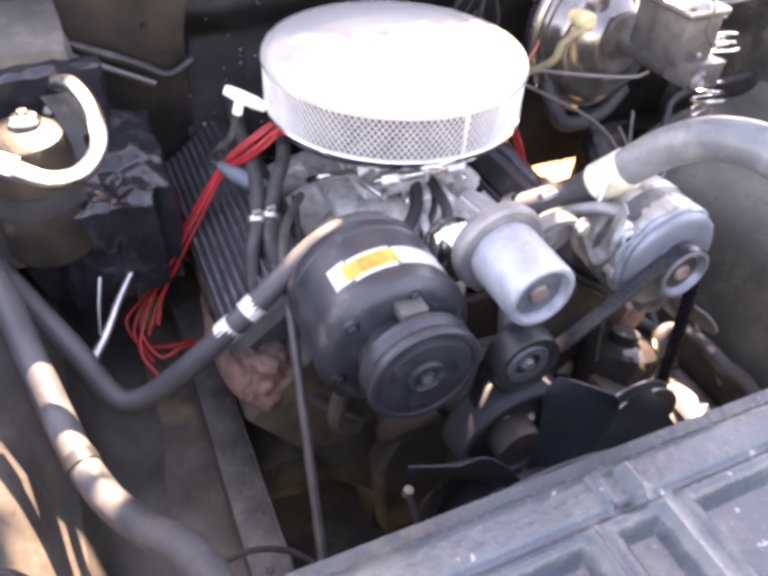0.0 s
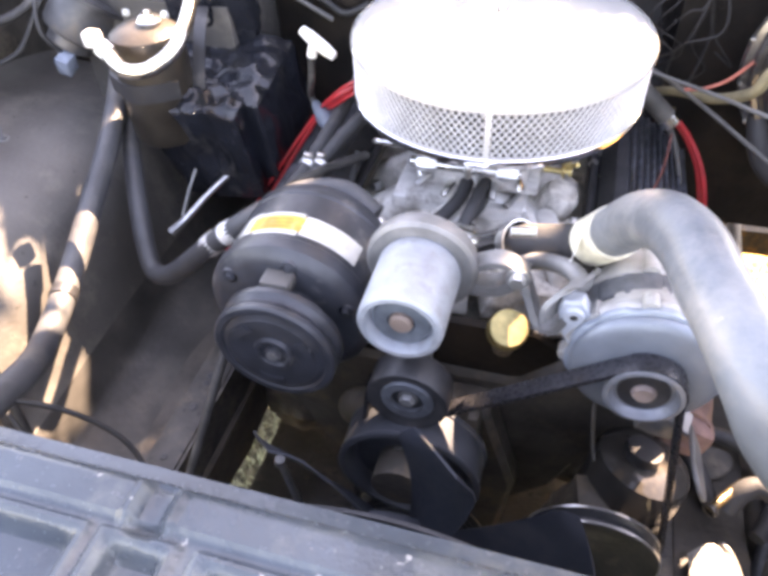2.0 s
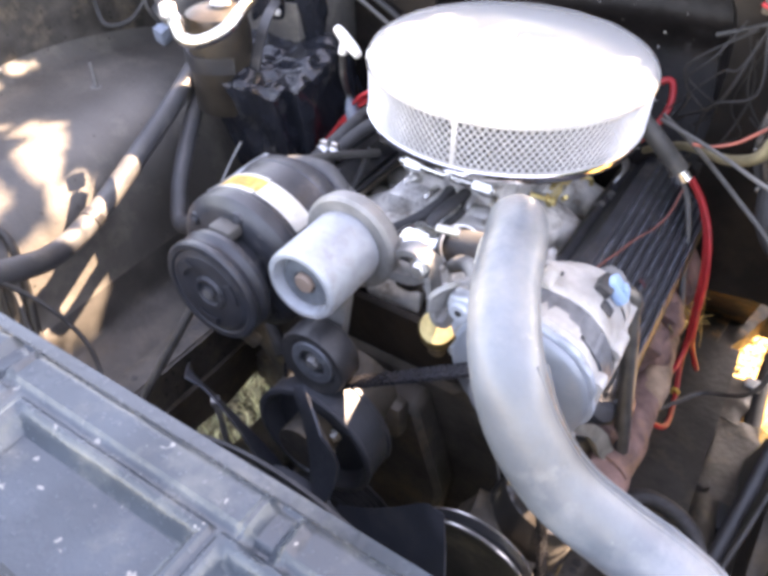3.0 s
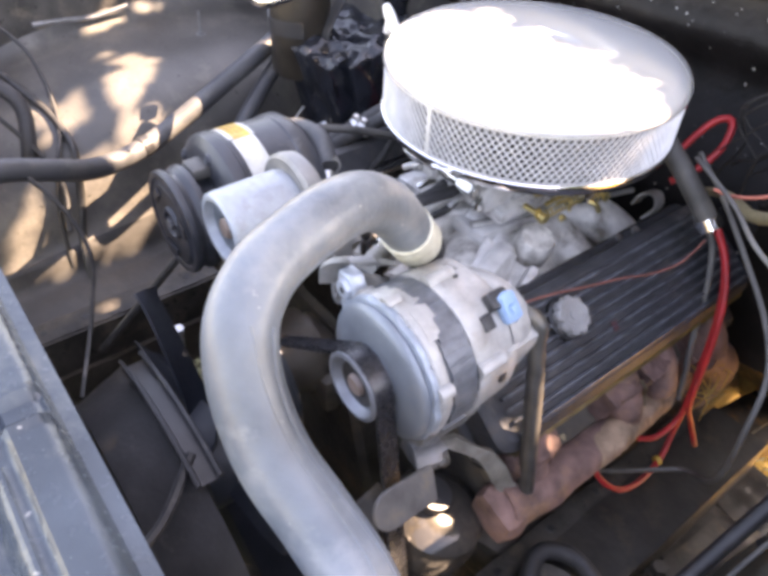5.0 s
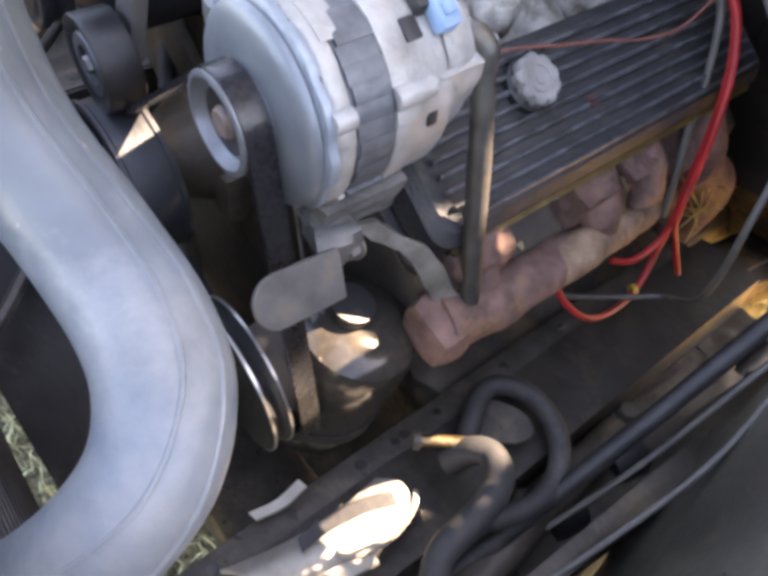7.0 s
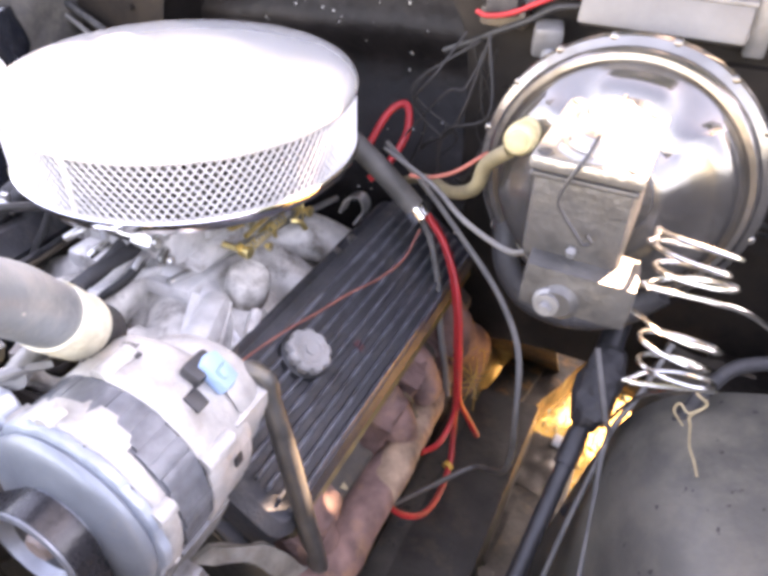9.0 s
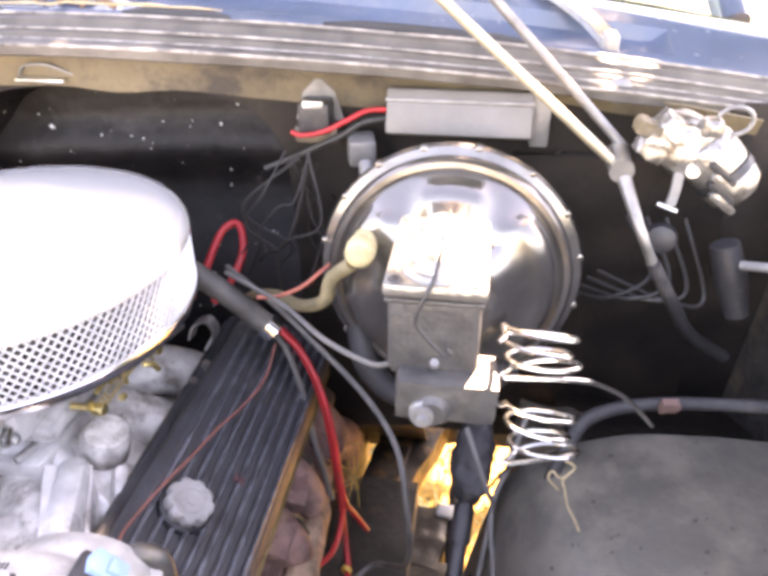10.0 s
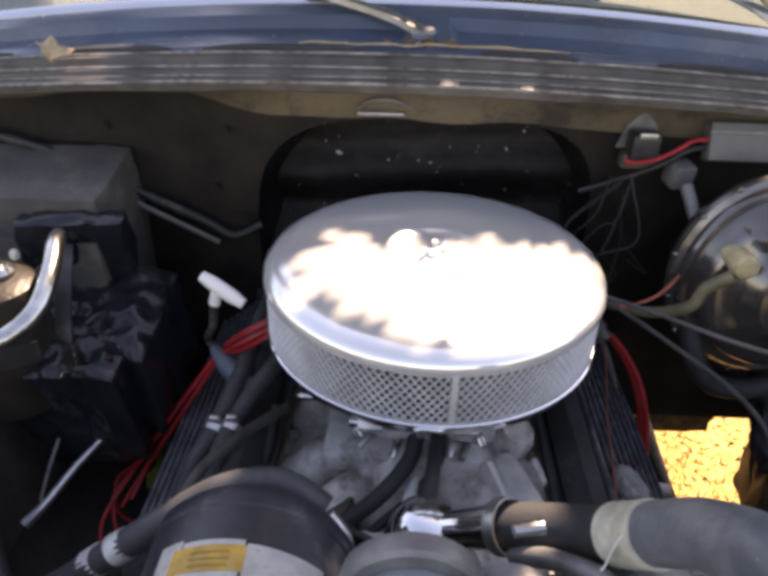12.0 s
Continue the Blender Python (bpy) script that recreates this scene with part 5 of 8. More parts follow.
def build_alternator():
    A = (0, 1, 0)
    C = Vector((0.223, -0.393, 0.894))
    al = thing("alternator", C + Vector((0, 0.08, -0.075)), "pale cast alternator with dark laminated core and black pulley", "alternator")
    def round_at(ang, r, off):
        a = radians(ang)
        return C + Vector((r * math.cos(a), off, r * math.sin(a)))
    pul = pulley(al, "pulley", C, 0.0310, 0.0225, mat("pulley_grey", (0.27, 0.285, 0.31), 0.4, 0.5), 0.45, 5, 0.35, "grey ribbed pulley")
    part("pulley_recess", lathe([(0.0105, 0.0070), (0.0215, 0.0070), (0.0220, 0.0085), (0.0105, 0.0085), (0.0105, 0.0070)], C, A, 40), BLACK_PAINT, pul, "dark recess round the shaft")
    part("shaft_nut", lathe([(0, 0.003), (0.0085, 0.003), (0.0105, 0.006), (0.011, 0.012), (0, 0.012)], C, A, 24), mat("worn_nut", (0.30, 0.235, 0.215), 0.5, 0.4, 0.3, 50, 0.2), pul, "worn pinkish shaft nut")
    part("fan_disc", lathe([(0, 0.0225), (0.036, 0.0222), (0.0435, 0.0226), (0.0470, 0.0234), (0.0510, 0.0243), (0.0560, 0.0256), (0.0605, 0.0274), (0.0636, 0.0300), (0.0645, 0.0330), (0.0630, 0.0352), (0.050, 0.0362), (0, 0.0362)], C, A, 96), mat("fan_grey", (0.205, 0.232, 0.262), 0.42, 0.4, 0.15, 30, 0.15, 220, (0.30, 0.29, 0.27), 0.12, 22), al, "smooth blue-grey cooling fan disc")
    front = part("front_case", lathe([(0, 0.036), (0.054, 0.036), (0.0585, 0.0365), (0.0615, 0.0385), (0.0645, 0.0420), (0.0668, 0.0432), (0.0680, 0.0450), (0.0680, 0.0520), (0.0668, 0.0545), (0, 0.0545)], C, A, 120, lambda a, h: 0.0010 * (1 if math.sin(9 * a) > 0.55 else 0)), ALT_CASE, al)
    part("front_plate", lathe([(0.050, 0.0352), (0.0655, 0.0352), (0.0682, 0.0366), (0.0690, 0.0390), (0.0682, 0.0425), (0.050, 0.0425)], C, A, 180, lambda a, h: -0.0022 * max(0, math.sin(11 * a)) if h > 0.0 else 0), mat("bluish_front_casting", (0.29, 0.335, 0.385), 0.45, 0.3, 0.2, 50, 0.3, 220), front, "bluish scalloped front plate")
    for ang, w in ((-62, 14), (-20, 15), (24, 17), (118, 10), (160, 16), (205, 16), (250, 14)):
        def slot(u, v):
            return round_at(ang - w / 2 + w * u, 0.0600 + 0.0045 * v, 0.0362 + 0.0048 * v) + Vector((0, -0.0008, 0))
        part("cooling_slot", sheet(slot, 5, 2, 0.0012), BLACK_PAINT, front)
    # cast pads that reach back over the core along the top
    for a0, a1 in ((56, 137), (300, 324)):
        def apron(u, v):
            step = 0.0615 + 0.0022 * math.sin(3.1 * u + 0.6) + (0.004 if 0.18 < u < 0.42 else 0) - (0.005 if u > 0.82 else 0)
            return round_at(a0 + (a1 - a0) * u, 0.0686 - 0.0004 * v, 0.0500 + (step - 0.0500) * v)
        part("front_apron", sheet(apron, 48, 3, 0.0022), ALT_CASE, front)
    part("stator", lathe([(0, 0.0535), (0.0655, 0.0535), (0.0655, 0.0850), (0, 0.0850)], C, A, 96), LAMINATION, al, "dark laminated iron core", 20)
    for k in range(38):
        ang = 360 * k / 38
        e0 = 0.0585 if 56 < ang < 136 else 0.0562 + 0.0012 * (k % 3 == 0)
        e1 = 0.0838 - 0.0014 * (k % 4 == 1)
        def pad(u, v):
            return round_at(ang - 4.66 + 9.32 * u, 0.0676 + 0.0005 * math.sin(math.pi * u) + 0.0003 * (k % 3 == 0), e0 + (e1 - e0) * v)
        part("core_rib", sheet(pad, 4, 2, 0.0035), LAMINATION, al)
    rear = part("rear_case", lathe([(0, 0.0835), (0.0685, 0.0835), (0.0692, 0.0850), (0.0690, 0.1000), (0.0676, 0.1020), (0.0672, 0.1240), (0.0655, 0.1300), (0.0600, 0.1360), (0.040, 0.1390), (0, 0.1395)], C, A, 120, lambda a, h: 0.0012 * (1 if math.sin(7 * a) > 0.6 else 0)), ALT_CASE, al)
    part("rear_cover", lathe([(0.0540, 0.128), (0.0535, 0.1400), (0.0520, 0.1500), (0.0470, 0.1590), (0.038, 0.1630), (0, 0.1640)], C + Vector((0.010, 0, 0.006)), A, 64, lambda a, h: 0.0025 * math.sin(3 * a + 0.6)), ALT_CASE, rear)
    part("rear_boss", lumpy((0.034, 0.040, 0.034), C + Vector((0.046, 0.138, 0.014)), (0, 15, 0), 0.002, 40, 12, 6, 0.35), ALT_CASE, rear)
    for ang in (20, 98, 188, 285):
        p = round_at(ang, 0.0675, 0)
        part("case_boss", lathe([(0, 0.040), (0.0062, 0.040), (0.0070, 0.042), (0.0070, 0.0535), (0, 0.0535)], p, A, 16), ALT_CASE, front)
        part("rear_lug", lathe([(0, 0.0835), (0.0074, 0.0835), (0.0078, 0.086), (0.0070, 0.112), (0, 0.113)], p, A, 16), ALT_CASE, rear)
    for ang, off, w, l in ((49, 0.108, 0.014, 0.012), (95, 0.111, 0.011, 0.005), (138, 0.108, 0.012, 0.010), (2, 0.112, 0.010, 0.008)):
        part("vent", block((w, l, 0.005), round_at(ang, 0.0668, off), 0.0012, (0, 90 - ang, 0)), BLACK_PAINT, rear, "dark cooling slot")
    for ang in (71, 100, 40):
        part("vent", block((0.007, 0.004, 0.004), round_at(ang, 0.0642, 0.0412), 0.001, (0, 90 - ang, 0)), BLACK_PAINT, front)
    for k in range(6):
        part("stamp_bar", block((0.0012, 0.006, 0.0012), round_at(112 - 2.6 * k, 0.0674, 0.1180), 0.0003, (0, 0, 0)), GREY_PLASTIC, rear, "raised casting mark")
    part("plug_socket", block((0.016, 0.022, 0.016), round_at(60, 0.0690, 0.1245), 0.003, (0, 30, 0)), BLACK_PAINT, al)
    part("plug", lumpy((0.012, 0.018, 0.027), round_at(52, 0.0735, 0.1300), (0, -40, 8), 0.001, 60, 10, 1, 0.45), BLUE_PLASTIC, al, "pale blue plastic plug")
    part("plug_latch", block((0.006, 0.009, 0.008), round_at(50, 0.0800, 0.1300), 0.0015, (0, -40, 8)), BLUE_PLASTIC, al)
    part("output_stud", lathe([(0, 0), (0.006, 0), (0.006, 0.012), (0, 0.012)], C + Vector((0.050, 0.160, 0.020)), A, 6), STEEL, al)
    # pale ear with an eye at the upper side, held by the strap
    e = Vector((0.156, -0.347, 0.936))
    ear = part("upper_ear", joined(plate([(-0.012, 0.014), (0.006, 0.016), (0.013, 0.004), (0.020, -0.030), (0.000, -0.040), (-0.008, -0.024), (-0.014, 0.002)], 0.016, Matrix(((1, 0, 0, e.x), (0, 0, 1, e.y + 0.004), (0, 1, 0, e.z), (0, 0, 0, 1))), 0.002), lathe([(0.0035, -0.008), (0.0085, -0.008), (0.0095, -0.006), (0.0095, 0.010), (0.0035, 0.010)], e, A, 24)), mat("bluish_casting", (0.48, 0.52, 0.57), 0.42, 0.4, 0.2, 50, 0.3, 220), al, "bluish pale ear with a bolt eye")
    part("ear_eye", lathe([(0, -0.007), (0.0036, -0.007), (0.0036, 0.004), (0, 0.004)], e, A, 14), BLACK_PAINT, ear)
    part("ear_web", lumpy((0.044, 0.018, 0.044), C + Vector((-0.042, 0.050, 0.022)), (0, 30, 0), 0.003, 34, 12, 5, 0.15), ALT_CASE, al)
    part("lower_ear", lumpy((0.034, 0.072, 0.036), C + Vector((0.026, 0.082, -0.075)), (0, 18, 0), 0.004, 46, 16, 1, 0.22), mat("dull_ear_casting", (0.23, 0.225, 0.215), 0.55, 0.25, 0.35, 50, 0.5, 180, (0.11, 0.10, 0.09), 0.3, 30), al, "dull grey lower mounting ear")
    part("lower_lug", lumpy((0.040, 0.030, 0.034), C + Vector((0.036, 0.060, -0.092)), (10, 12, 0), 0.003, 40, 12, 7, 0.25), GREY_STEEL, al, "grey worn mounting lug")
    part("pivot_bolt", hexbolt((0.270, -0.322, 0.790), (0.3, -1, 0.2), 0.0085, 0.010), STEEL, al)
    # steel strap that hooks over the ear and runs back to the intake
    hk = thing("ear_strap", (0.12, -0.30, 0.90), "dark grey steel strap hooked over the alternator's ear", "bracket")
    part("hook", strip([(0.135, -0.352, 0.930), (0.136, -0.350, 0.948), (0.148, -0.342, 0.960), (0.160, -0.334, 0.962), (0.166, -0.318, 0.956)], 0.022, 0.005, (0.6, 1, 0)), GREY_STEEL, hk)
    part("arm", tube([(0.160, -0.330, 0.955), (0.145, -0.305, 0.948), (0.122, -0.275, 0.925), (0.100, -0.250, 0.895)], 0.0085, 14, 4), GREY_STEEL, hk)
    # guard plate, brace and bracket below
    pl = thing("belt_guard_plate", (0.29, -0.38, 0.79), "grey sheet steel plate with rounded end below the alternator", "plate")
    ex = Vector((0.02, -1, 0.10)).normalized()
    ey = Vector((-0.45, 0.12, 0.86))
    ey = (ey - ex * ey.dot(ex)).normalized()
    ez = ex.cross(ey)
    G = Vector((0.2915, -0.382, 0.8005))
    M = Matrix(((ex.x, ey.x, ez.x, G.x), (ex.y, ey.y, ez.y, G.y), (ex.z, ey.z, ez.z, G.z), (0, 0, 0, 1)))
    part("sheet", plate([(0.016 + 0.0195 * math.sin(math.pi * k / 12), 0.0195 * math.cos(math.pi * k / 12)) for k in range(13)] + [(-0.034, -0.0185), (-0.0355, 0.010), (-0.034, 0.0190)], 0.004, M, 0.0008), mat("dull_sheet_steel", (0.150, 0.145, 0.140), 0.5, 0.3, 0.35, 35, 0.4, 140, (0.24, 0.20, 0.14), 0.2, 34), pl)
    part("foot", strip([(0.283, -0.347, 0.812), (0.270, -0.340, 0.816), (0.258, -0.330, 0.808)], 0.026, 0.004, (0.2, 1, 0)), GREY_STEEL, pl)
    bz = thing("brace_rod", (0.31, -0.22, 0.69), "dark steel brace tube from alternator to exhaust manifold", "brace")
    BRACE = mat("dark_brace_steel", (0.092, 0.089, 0.085), 0.42, 0.5, 0.4, 40, 0.3, 160, (0.16, 0.135, 0.105), 0.2, 24)
    part("tube", tube([(0.281, -0.230, 0.915), (0.296, -0.232, 0.84), (0.320, -0.236, 0.712)], [0.0075, 0.0088, 0.0085], 14, 6), BRACE, bz)
    part("upper_eye", tube([(0.258, -0.240, 0.924), (0.270, -0.234, 0.930), (0.2805, -0.230, 0.922), (0.283, -0.230, 0.908)], [0.005, 0.007, 0.008, 0.008], 12), BRACE, bz)
    part("lower_eye", lathe([(0, -0.008), (0.012, -0.008), (0.012, 0.008), (0, 0.008)], (0.321, -0.236, 0.708), (0.6, 0, 0.5), 16), STEEL, bz)
    bk = thing("lower_bracket", (0.30, -0.26, 0.70), "worn grey cast bracket holding the alternator to the manifold", "bracket")
    WORN = mat("greasy_bracket", (0.20, 0.19, 0.165), 0.5, 0.2, 0.4, 40, 0.5, 150, (0.12, 0.09, 0.065), 0.3, 26)
    part("casting", rough(strip([(0.262, -0.308, 0.800), (0.273, -0.292, 0.784), (0.286, -0.276, 0.772), (0.297, -0.264, 0.750), (0.303, -0.256, 0.727), (0.312, -0.248, 0.715), (0.328, -0.238, 0.712)], 0.020, 0.009, (0.3, 1, 0)), 0.002, 40), WORN, bk)
    can = thing("steering_pump", (0.24, -0.31, 0.50), "glossy black round steering pump can low beside the engine", "pump")
    PUX, PUZ = 0.224, 0.640
    PUMP = mat("oily_pump_enamel", (0.045, 0.041, 0.037), 0.13, 0.2, 0.4, 12, 0.12, 70, (0.12, 0.10, 0.08), 0.2, 14)
    part("shell", lathe([(0, -0.10), (0.040, -0.10), (0.050, -0.09), (0.054, -0.07), (0.056, 0.045), (0.052, 0.060), (0.040, 0.070), (0.02, 0.074), (0, 0.075)], (0.258, -0.324, 0.628), (0.22, 0.22, 1), 56), PUMP, can)
    part("band", lathe([(0.0555, -0.006), (0.058, -0.006), (0.058, 0.006), (0.0555, 0.006)], (0.248, -0.334, 0.585), (0.22, 0.22, 1), 48), BLACK_PAINT, can)
    part("neck", lathe([(0, 0), (0.018, 0), (0.020, 0.004), (0.020, 0.014), (0, 0.016)], (0.262, -0.318, 0.702), (0.22, 0.22, 1), 28), BLACK_PAINT, can)
    pu = part("pulley", lathe([(0, 0.010), (0.02, 0.010), (0.05, 0.006), (0.066, 0.002), (0.070, 0.0), (0.071, 0.004), (0.064, 0.010), (0.071, 0.016), (0.070, 0.020), (0.02, 0.020), (0, 0.020)], (PUX, -0.415, PUZ), (0, 1, 0), 56), BLACK_PAINT, can)
    # two bright rings give the black pulley its edge highlights
    for dy in (0.002, 0.018):
        part("lit_rim", lathe([(0.0695, -0.0012), (0.0716, -0.0012), (0.0716, 0.0012), (0.0695, 0.0012), (0.0695, -0.0012)], (PUX, -0.415 + dy, PUZ), (0, 1, 0), 56), STEEL, pu, "bright ring put on as the pulley's lit edge")
    part("pump_body", lumpy((0.09, 0.07, 0.10), (PUX + 0.004, -0.365, PUZ - 0.027), (0, 20, 10), 0.006, 26, 10, 4), GRIME, can)


def build_manifold_right():
    DARK_RUST = mat("dark_rust", (0.145, 0.082, 0.070), 0.8, 0, 0.5, 34, 0.9, 130, (0.26, 0.15, 0.10), 0.22, 20)
    for s, X in ((1, ENGINE_X - 0.026), (-1, ENGINE_X + 0.055)):
        ex = thing("exhaust_manifold", (ENGINE_X + s * 0.32, -0.06, 0.66), "rusty reddish-brown cast iron exhaust manifold", "exhaust manifold", "exhaust manifolds")
        lift = 0.0 if s > 0 else 0.035
        part("log", rough(tube([(X + s * (0.322 if s > 0 else 0.305), -0.262 if s > 0 else -0.235, 0.697 + lift), (X + s * 0.328, -0.20, 0.690 + lift), (X + s * 0.325, -0.08, 0.680), (X + s * 0.314, 0.04, 0.658), (X + s * 0.300, 0.14, 0.62), (X + s * 0.29, 0.19, 0.57)], [0.026 if s > 0 else 0.030, 0.027, 0.021, 0.017, 0.020, 0.024], 28, 14), 0.0028, 24, s), RUST, ex)
        for y in (-0.215, -0.05, 0.02, 0.13):
            part("port", rough(tube([(X + s * 0.255, y, 0.735), (X + s * 0.285, y, 0.738), (X + s * 0.31, y, 0.715), (X + s * 0.322, y, 0.69)], [0.027, 0.028, 0.025, 0.020], 24, 8), 0.0032, 30, y * 40), RUST, ex)
            part("flange", block((0.014, 0.075, 0.062), (X + s * 0.262, y, 0.728), 0.004, (0, s * 30, 0)), RUST, ex)
            part("stud", hexbolt((X + s * 0.272, y + 0.03, 0.742), (s, 0, 0.4), 0.006, 0.008), RUST, ex)
        part("downpipe", tube([(X + s * 0.308, 0.13, 0.68), (X + s * 0.318, 0.19, 0.63), (X + s * 0.300, 0.225, 0.54), (X + s * 0.27, 0.24, 0.42)], [0.030, 0.032, 0.031, 0.030], 18, 5), RUST, ex)
        part("scorched_bridge", rough(tube([(X + s * 0.330, -0.125, 0.687), (X + s * 0.331, -0.08, 0.684), (X + s * 0.327, -0.03, 0.674), (X + s * 0.322, 0.02, 0.665), (X + s * 0.314, 0.06, 0.655)], [0.020, 0.0215, 0.0185, 0.0185, 0.019], 24, 8), 0.003, 36), mat("burnt_tan", (0.30, 0.20, 0.135), 0.8, 0, 0.5, 40, 0.9, 110, (0.17, 0.10, 0.075), 0.32, 24), ex, "tan scorched bridge between the ports")
        for yb, zb, w in ((-0.068, 0.728, 0.058), (-0.006, 0.730, 0.050), (0.105, 0.700, 0.060)):
            part("port_block", lumpy((0.056, w, 0.056), (X + s * 0.292, yb, zb), (0, s * 25, 6), 0.006, 44, 16, yb * 50, 0.3), DARK_RUST, ex)
        part("front_port", lumpy((0.056, 0.070, 0.078), (X + s * 0.292, -0.212, 0.722), (0, s * 22, 0), 0.006, 34, 18, 4, 0.55), RUST, ex, "rust-orange front port casting")
        part("crack_line", tube([(X + s * 0.322, -0.045, 0.752), (X + s * 0.328, -0.038, 0.738), (X + s * 0.326, -0.030, 0.722), (X + s * 0.332, -0.030, 0.706)], 0.0018, 6), TAN, ex, "pale scratch on the casting")
        if s < 0:
            part("end_casting", lumpy((0.06, 0.07, 0.07), (X - 0.305, -0.225, 0.745), (0, 20, 10), 0.012, 40, 18, 3, 0.35), DARK_RUST, ex)
        else:
            part("end_knob", lumpy((0.056, 0.036, 0.050), (X + s * 0.324, -0.264, 0.692), (0, 15, 0), 0.004, 28, 14, 6, 0.6), RUST, ex)
        for k, y in enumerate((-0.12, -0.10, 0.075, 0.095)):
            part("spark_plug", lathe([(0, 0), (0.009, 0), (0.009, 0.010), (0.006, 0.012), (0.006, 0.035), (0, 0.038)], (X + s * 0.262, y, 0.712), (s, 0, -0.15), 12), WHITE_PLASTIC if k % 2 else STEEL, ex)


def build_upper_hose():
    h = thing("upper_radiator_hose", (0.3, -0.45, 0.9), "thick dusty grey rubber upper radiator hose in an S bend", "hose")
    P = [(0.164, -0.278, 0.962), (0.170, -0.290, 0.977), (0.179, -0.309, 1.003), (0.189, -0.334, 1.034), (0.201, -0.368, 1.060), (0.214, -0.404, 1.071), (0.224, -0.438, 1.070), (0.237, -0.470, 1.066), (0.253, -0.494, 1.050), (0.273, -0.505, 1.020), (0.303, -0.507, 0.987), (0.340, -0.501, 0.961), (0.375, -0.499, 0.946), (0.401, -0.505, 0.937), (0.418, -0.522, 0.923), (0.421, -0.550, 0.904), (0.410, -0.586, 0.878), (0.390, -0.630, 0.848)]
    part("hose", tube(P, [0.0215, 0.0215, 0.0218, 0.0220, 0.0222, 0.0222, 0.0220, 0.0222, 0.0228, 0.0234, 0.0238, 0.0240, 0.0242, 0.0240, 0.0230, 0.0222, 0.0222, 0.0224], 32, 6), HOSE_RUBBER, h)
    for d in (Vector((0.35, 0.25, 1)), Vector((0.9, 0.75, 0.55))):
        seam = []
        for k in range(8, len(P) - 1):
            t = (Vector(P[k + 1]) - Vector(P[k - 1])).normalized()
            seam.append(Vector(P[k]) + (d - t * d.dot(t)).normalized() * (0.0232 + 0.0008 * smoothstep(8, 11, k) - 0.0018 * smoothstep(13, 15, k) - 0.0002))
        part("mould_seam", tube(seam, 0.0011, 6, 6), HOSE_RUBBER, h)
    part("collar", tube([(0.1644, -0.2784, 0.962), (0.170, -0.290, 0.977), (0.1763, -0.3030, 0.9945)], 0.0236, 36, 5), mat("clear_tape", (0.60, 0.57, 0.46), 0.35, 0, 0.25, 60, 0.2, 200, (0.34, 0.30, 0.20), 0.25, 40), h, "yellowish-white tape wrapped round the hose joint")
    part("tape_tail", strip([(0.153, -0.305, 0.996), (0.149, -0.306, 0.980), (0.147, -0.306, 0.962), (0.143, -0.305, 0.950)], 0.003, 0.0008, (0.3, 0.9, 0.2)), WHITE_PLASTIC, h, "loose white end of the tape")
    part("lower_stub", tube([(0.170, -0.290, 0.977), (0.163, -0.275, 0.957), (0.155, -0.261, 0.940), (0.139, -0.247, 0.925), (0.112, -0.234, 0.910), (0.085, -0.222, 0.897)], 0.0212, 24), RUBBER, h)
    part("clamp", lathe([(0.0225, -0.006), (0.0245, -0.006), (0.0245, 0.006), (0.0225, 0.006)], (0.094, -0.229, 0.904), (0.65, -0.50, 0.62), 32), STEEL, h)
    part("clamp_screw", lathe([(0, -0.012), (0.005, -0.012), (0.005, 0.012), (0, 0.012)], (0.100, -0.272, 0.955), (1, 0.2, 0), 10), STEEL, h)


# ---- hoses and wires ----
def hose(name, pts, r, material, label, category="hose", n=12, sub=6, group=""):
    return solid(name, tube(pts, r, n, sub), material, label, category, "", group)


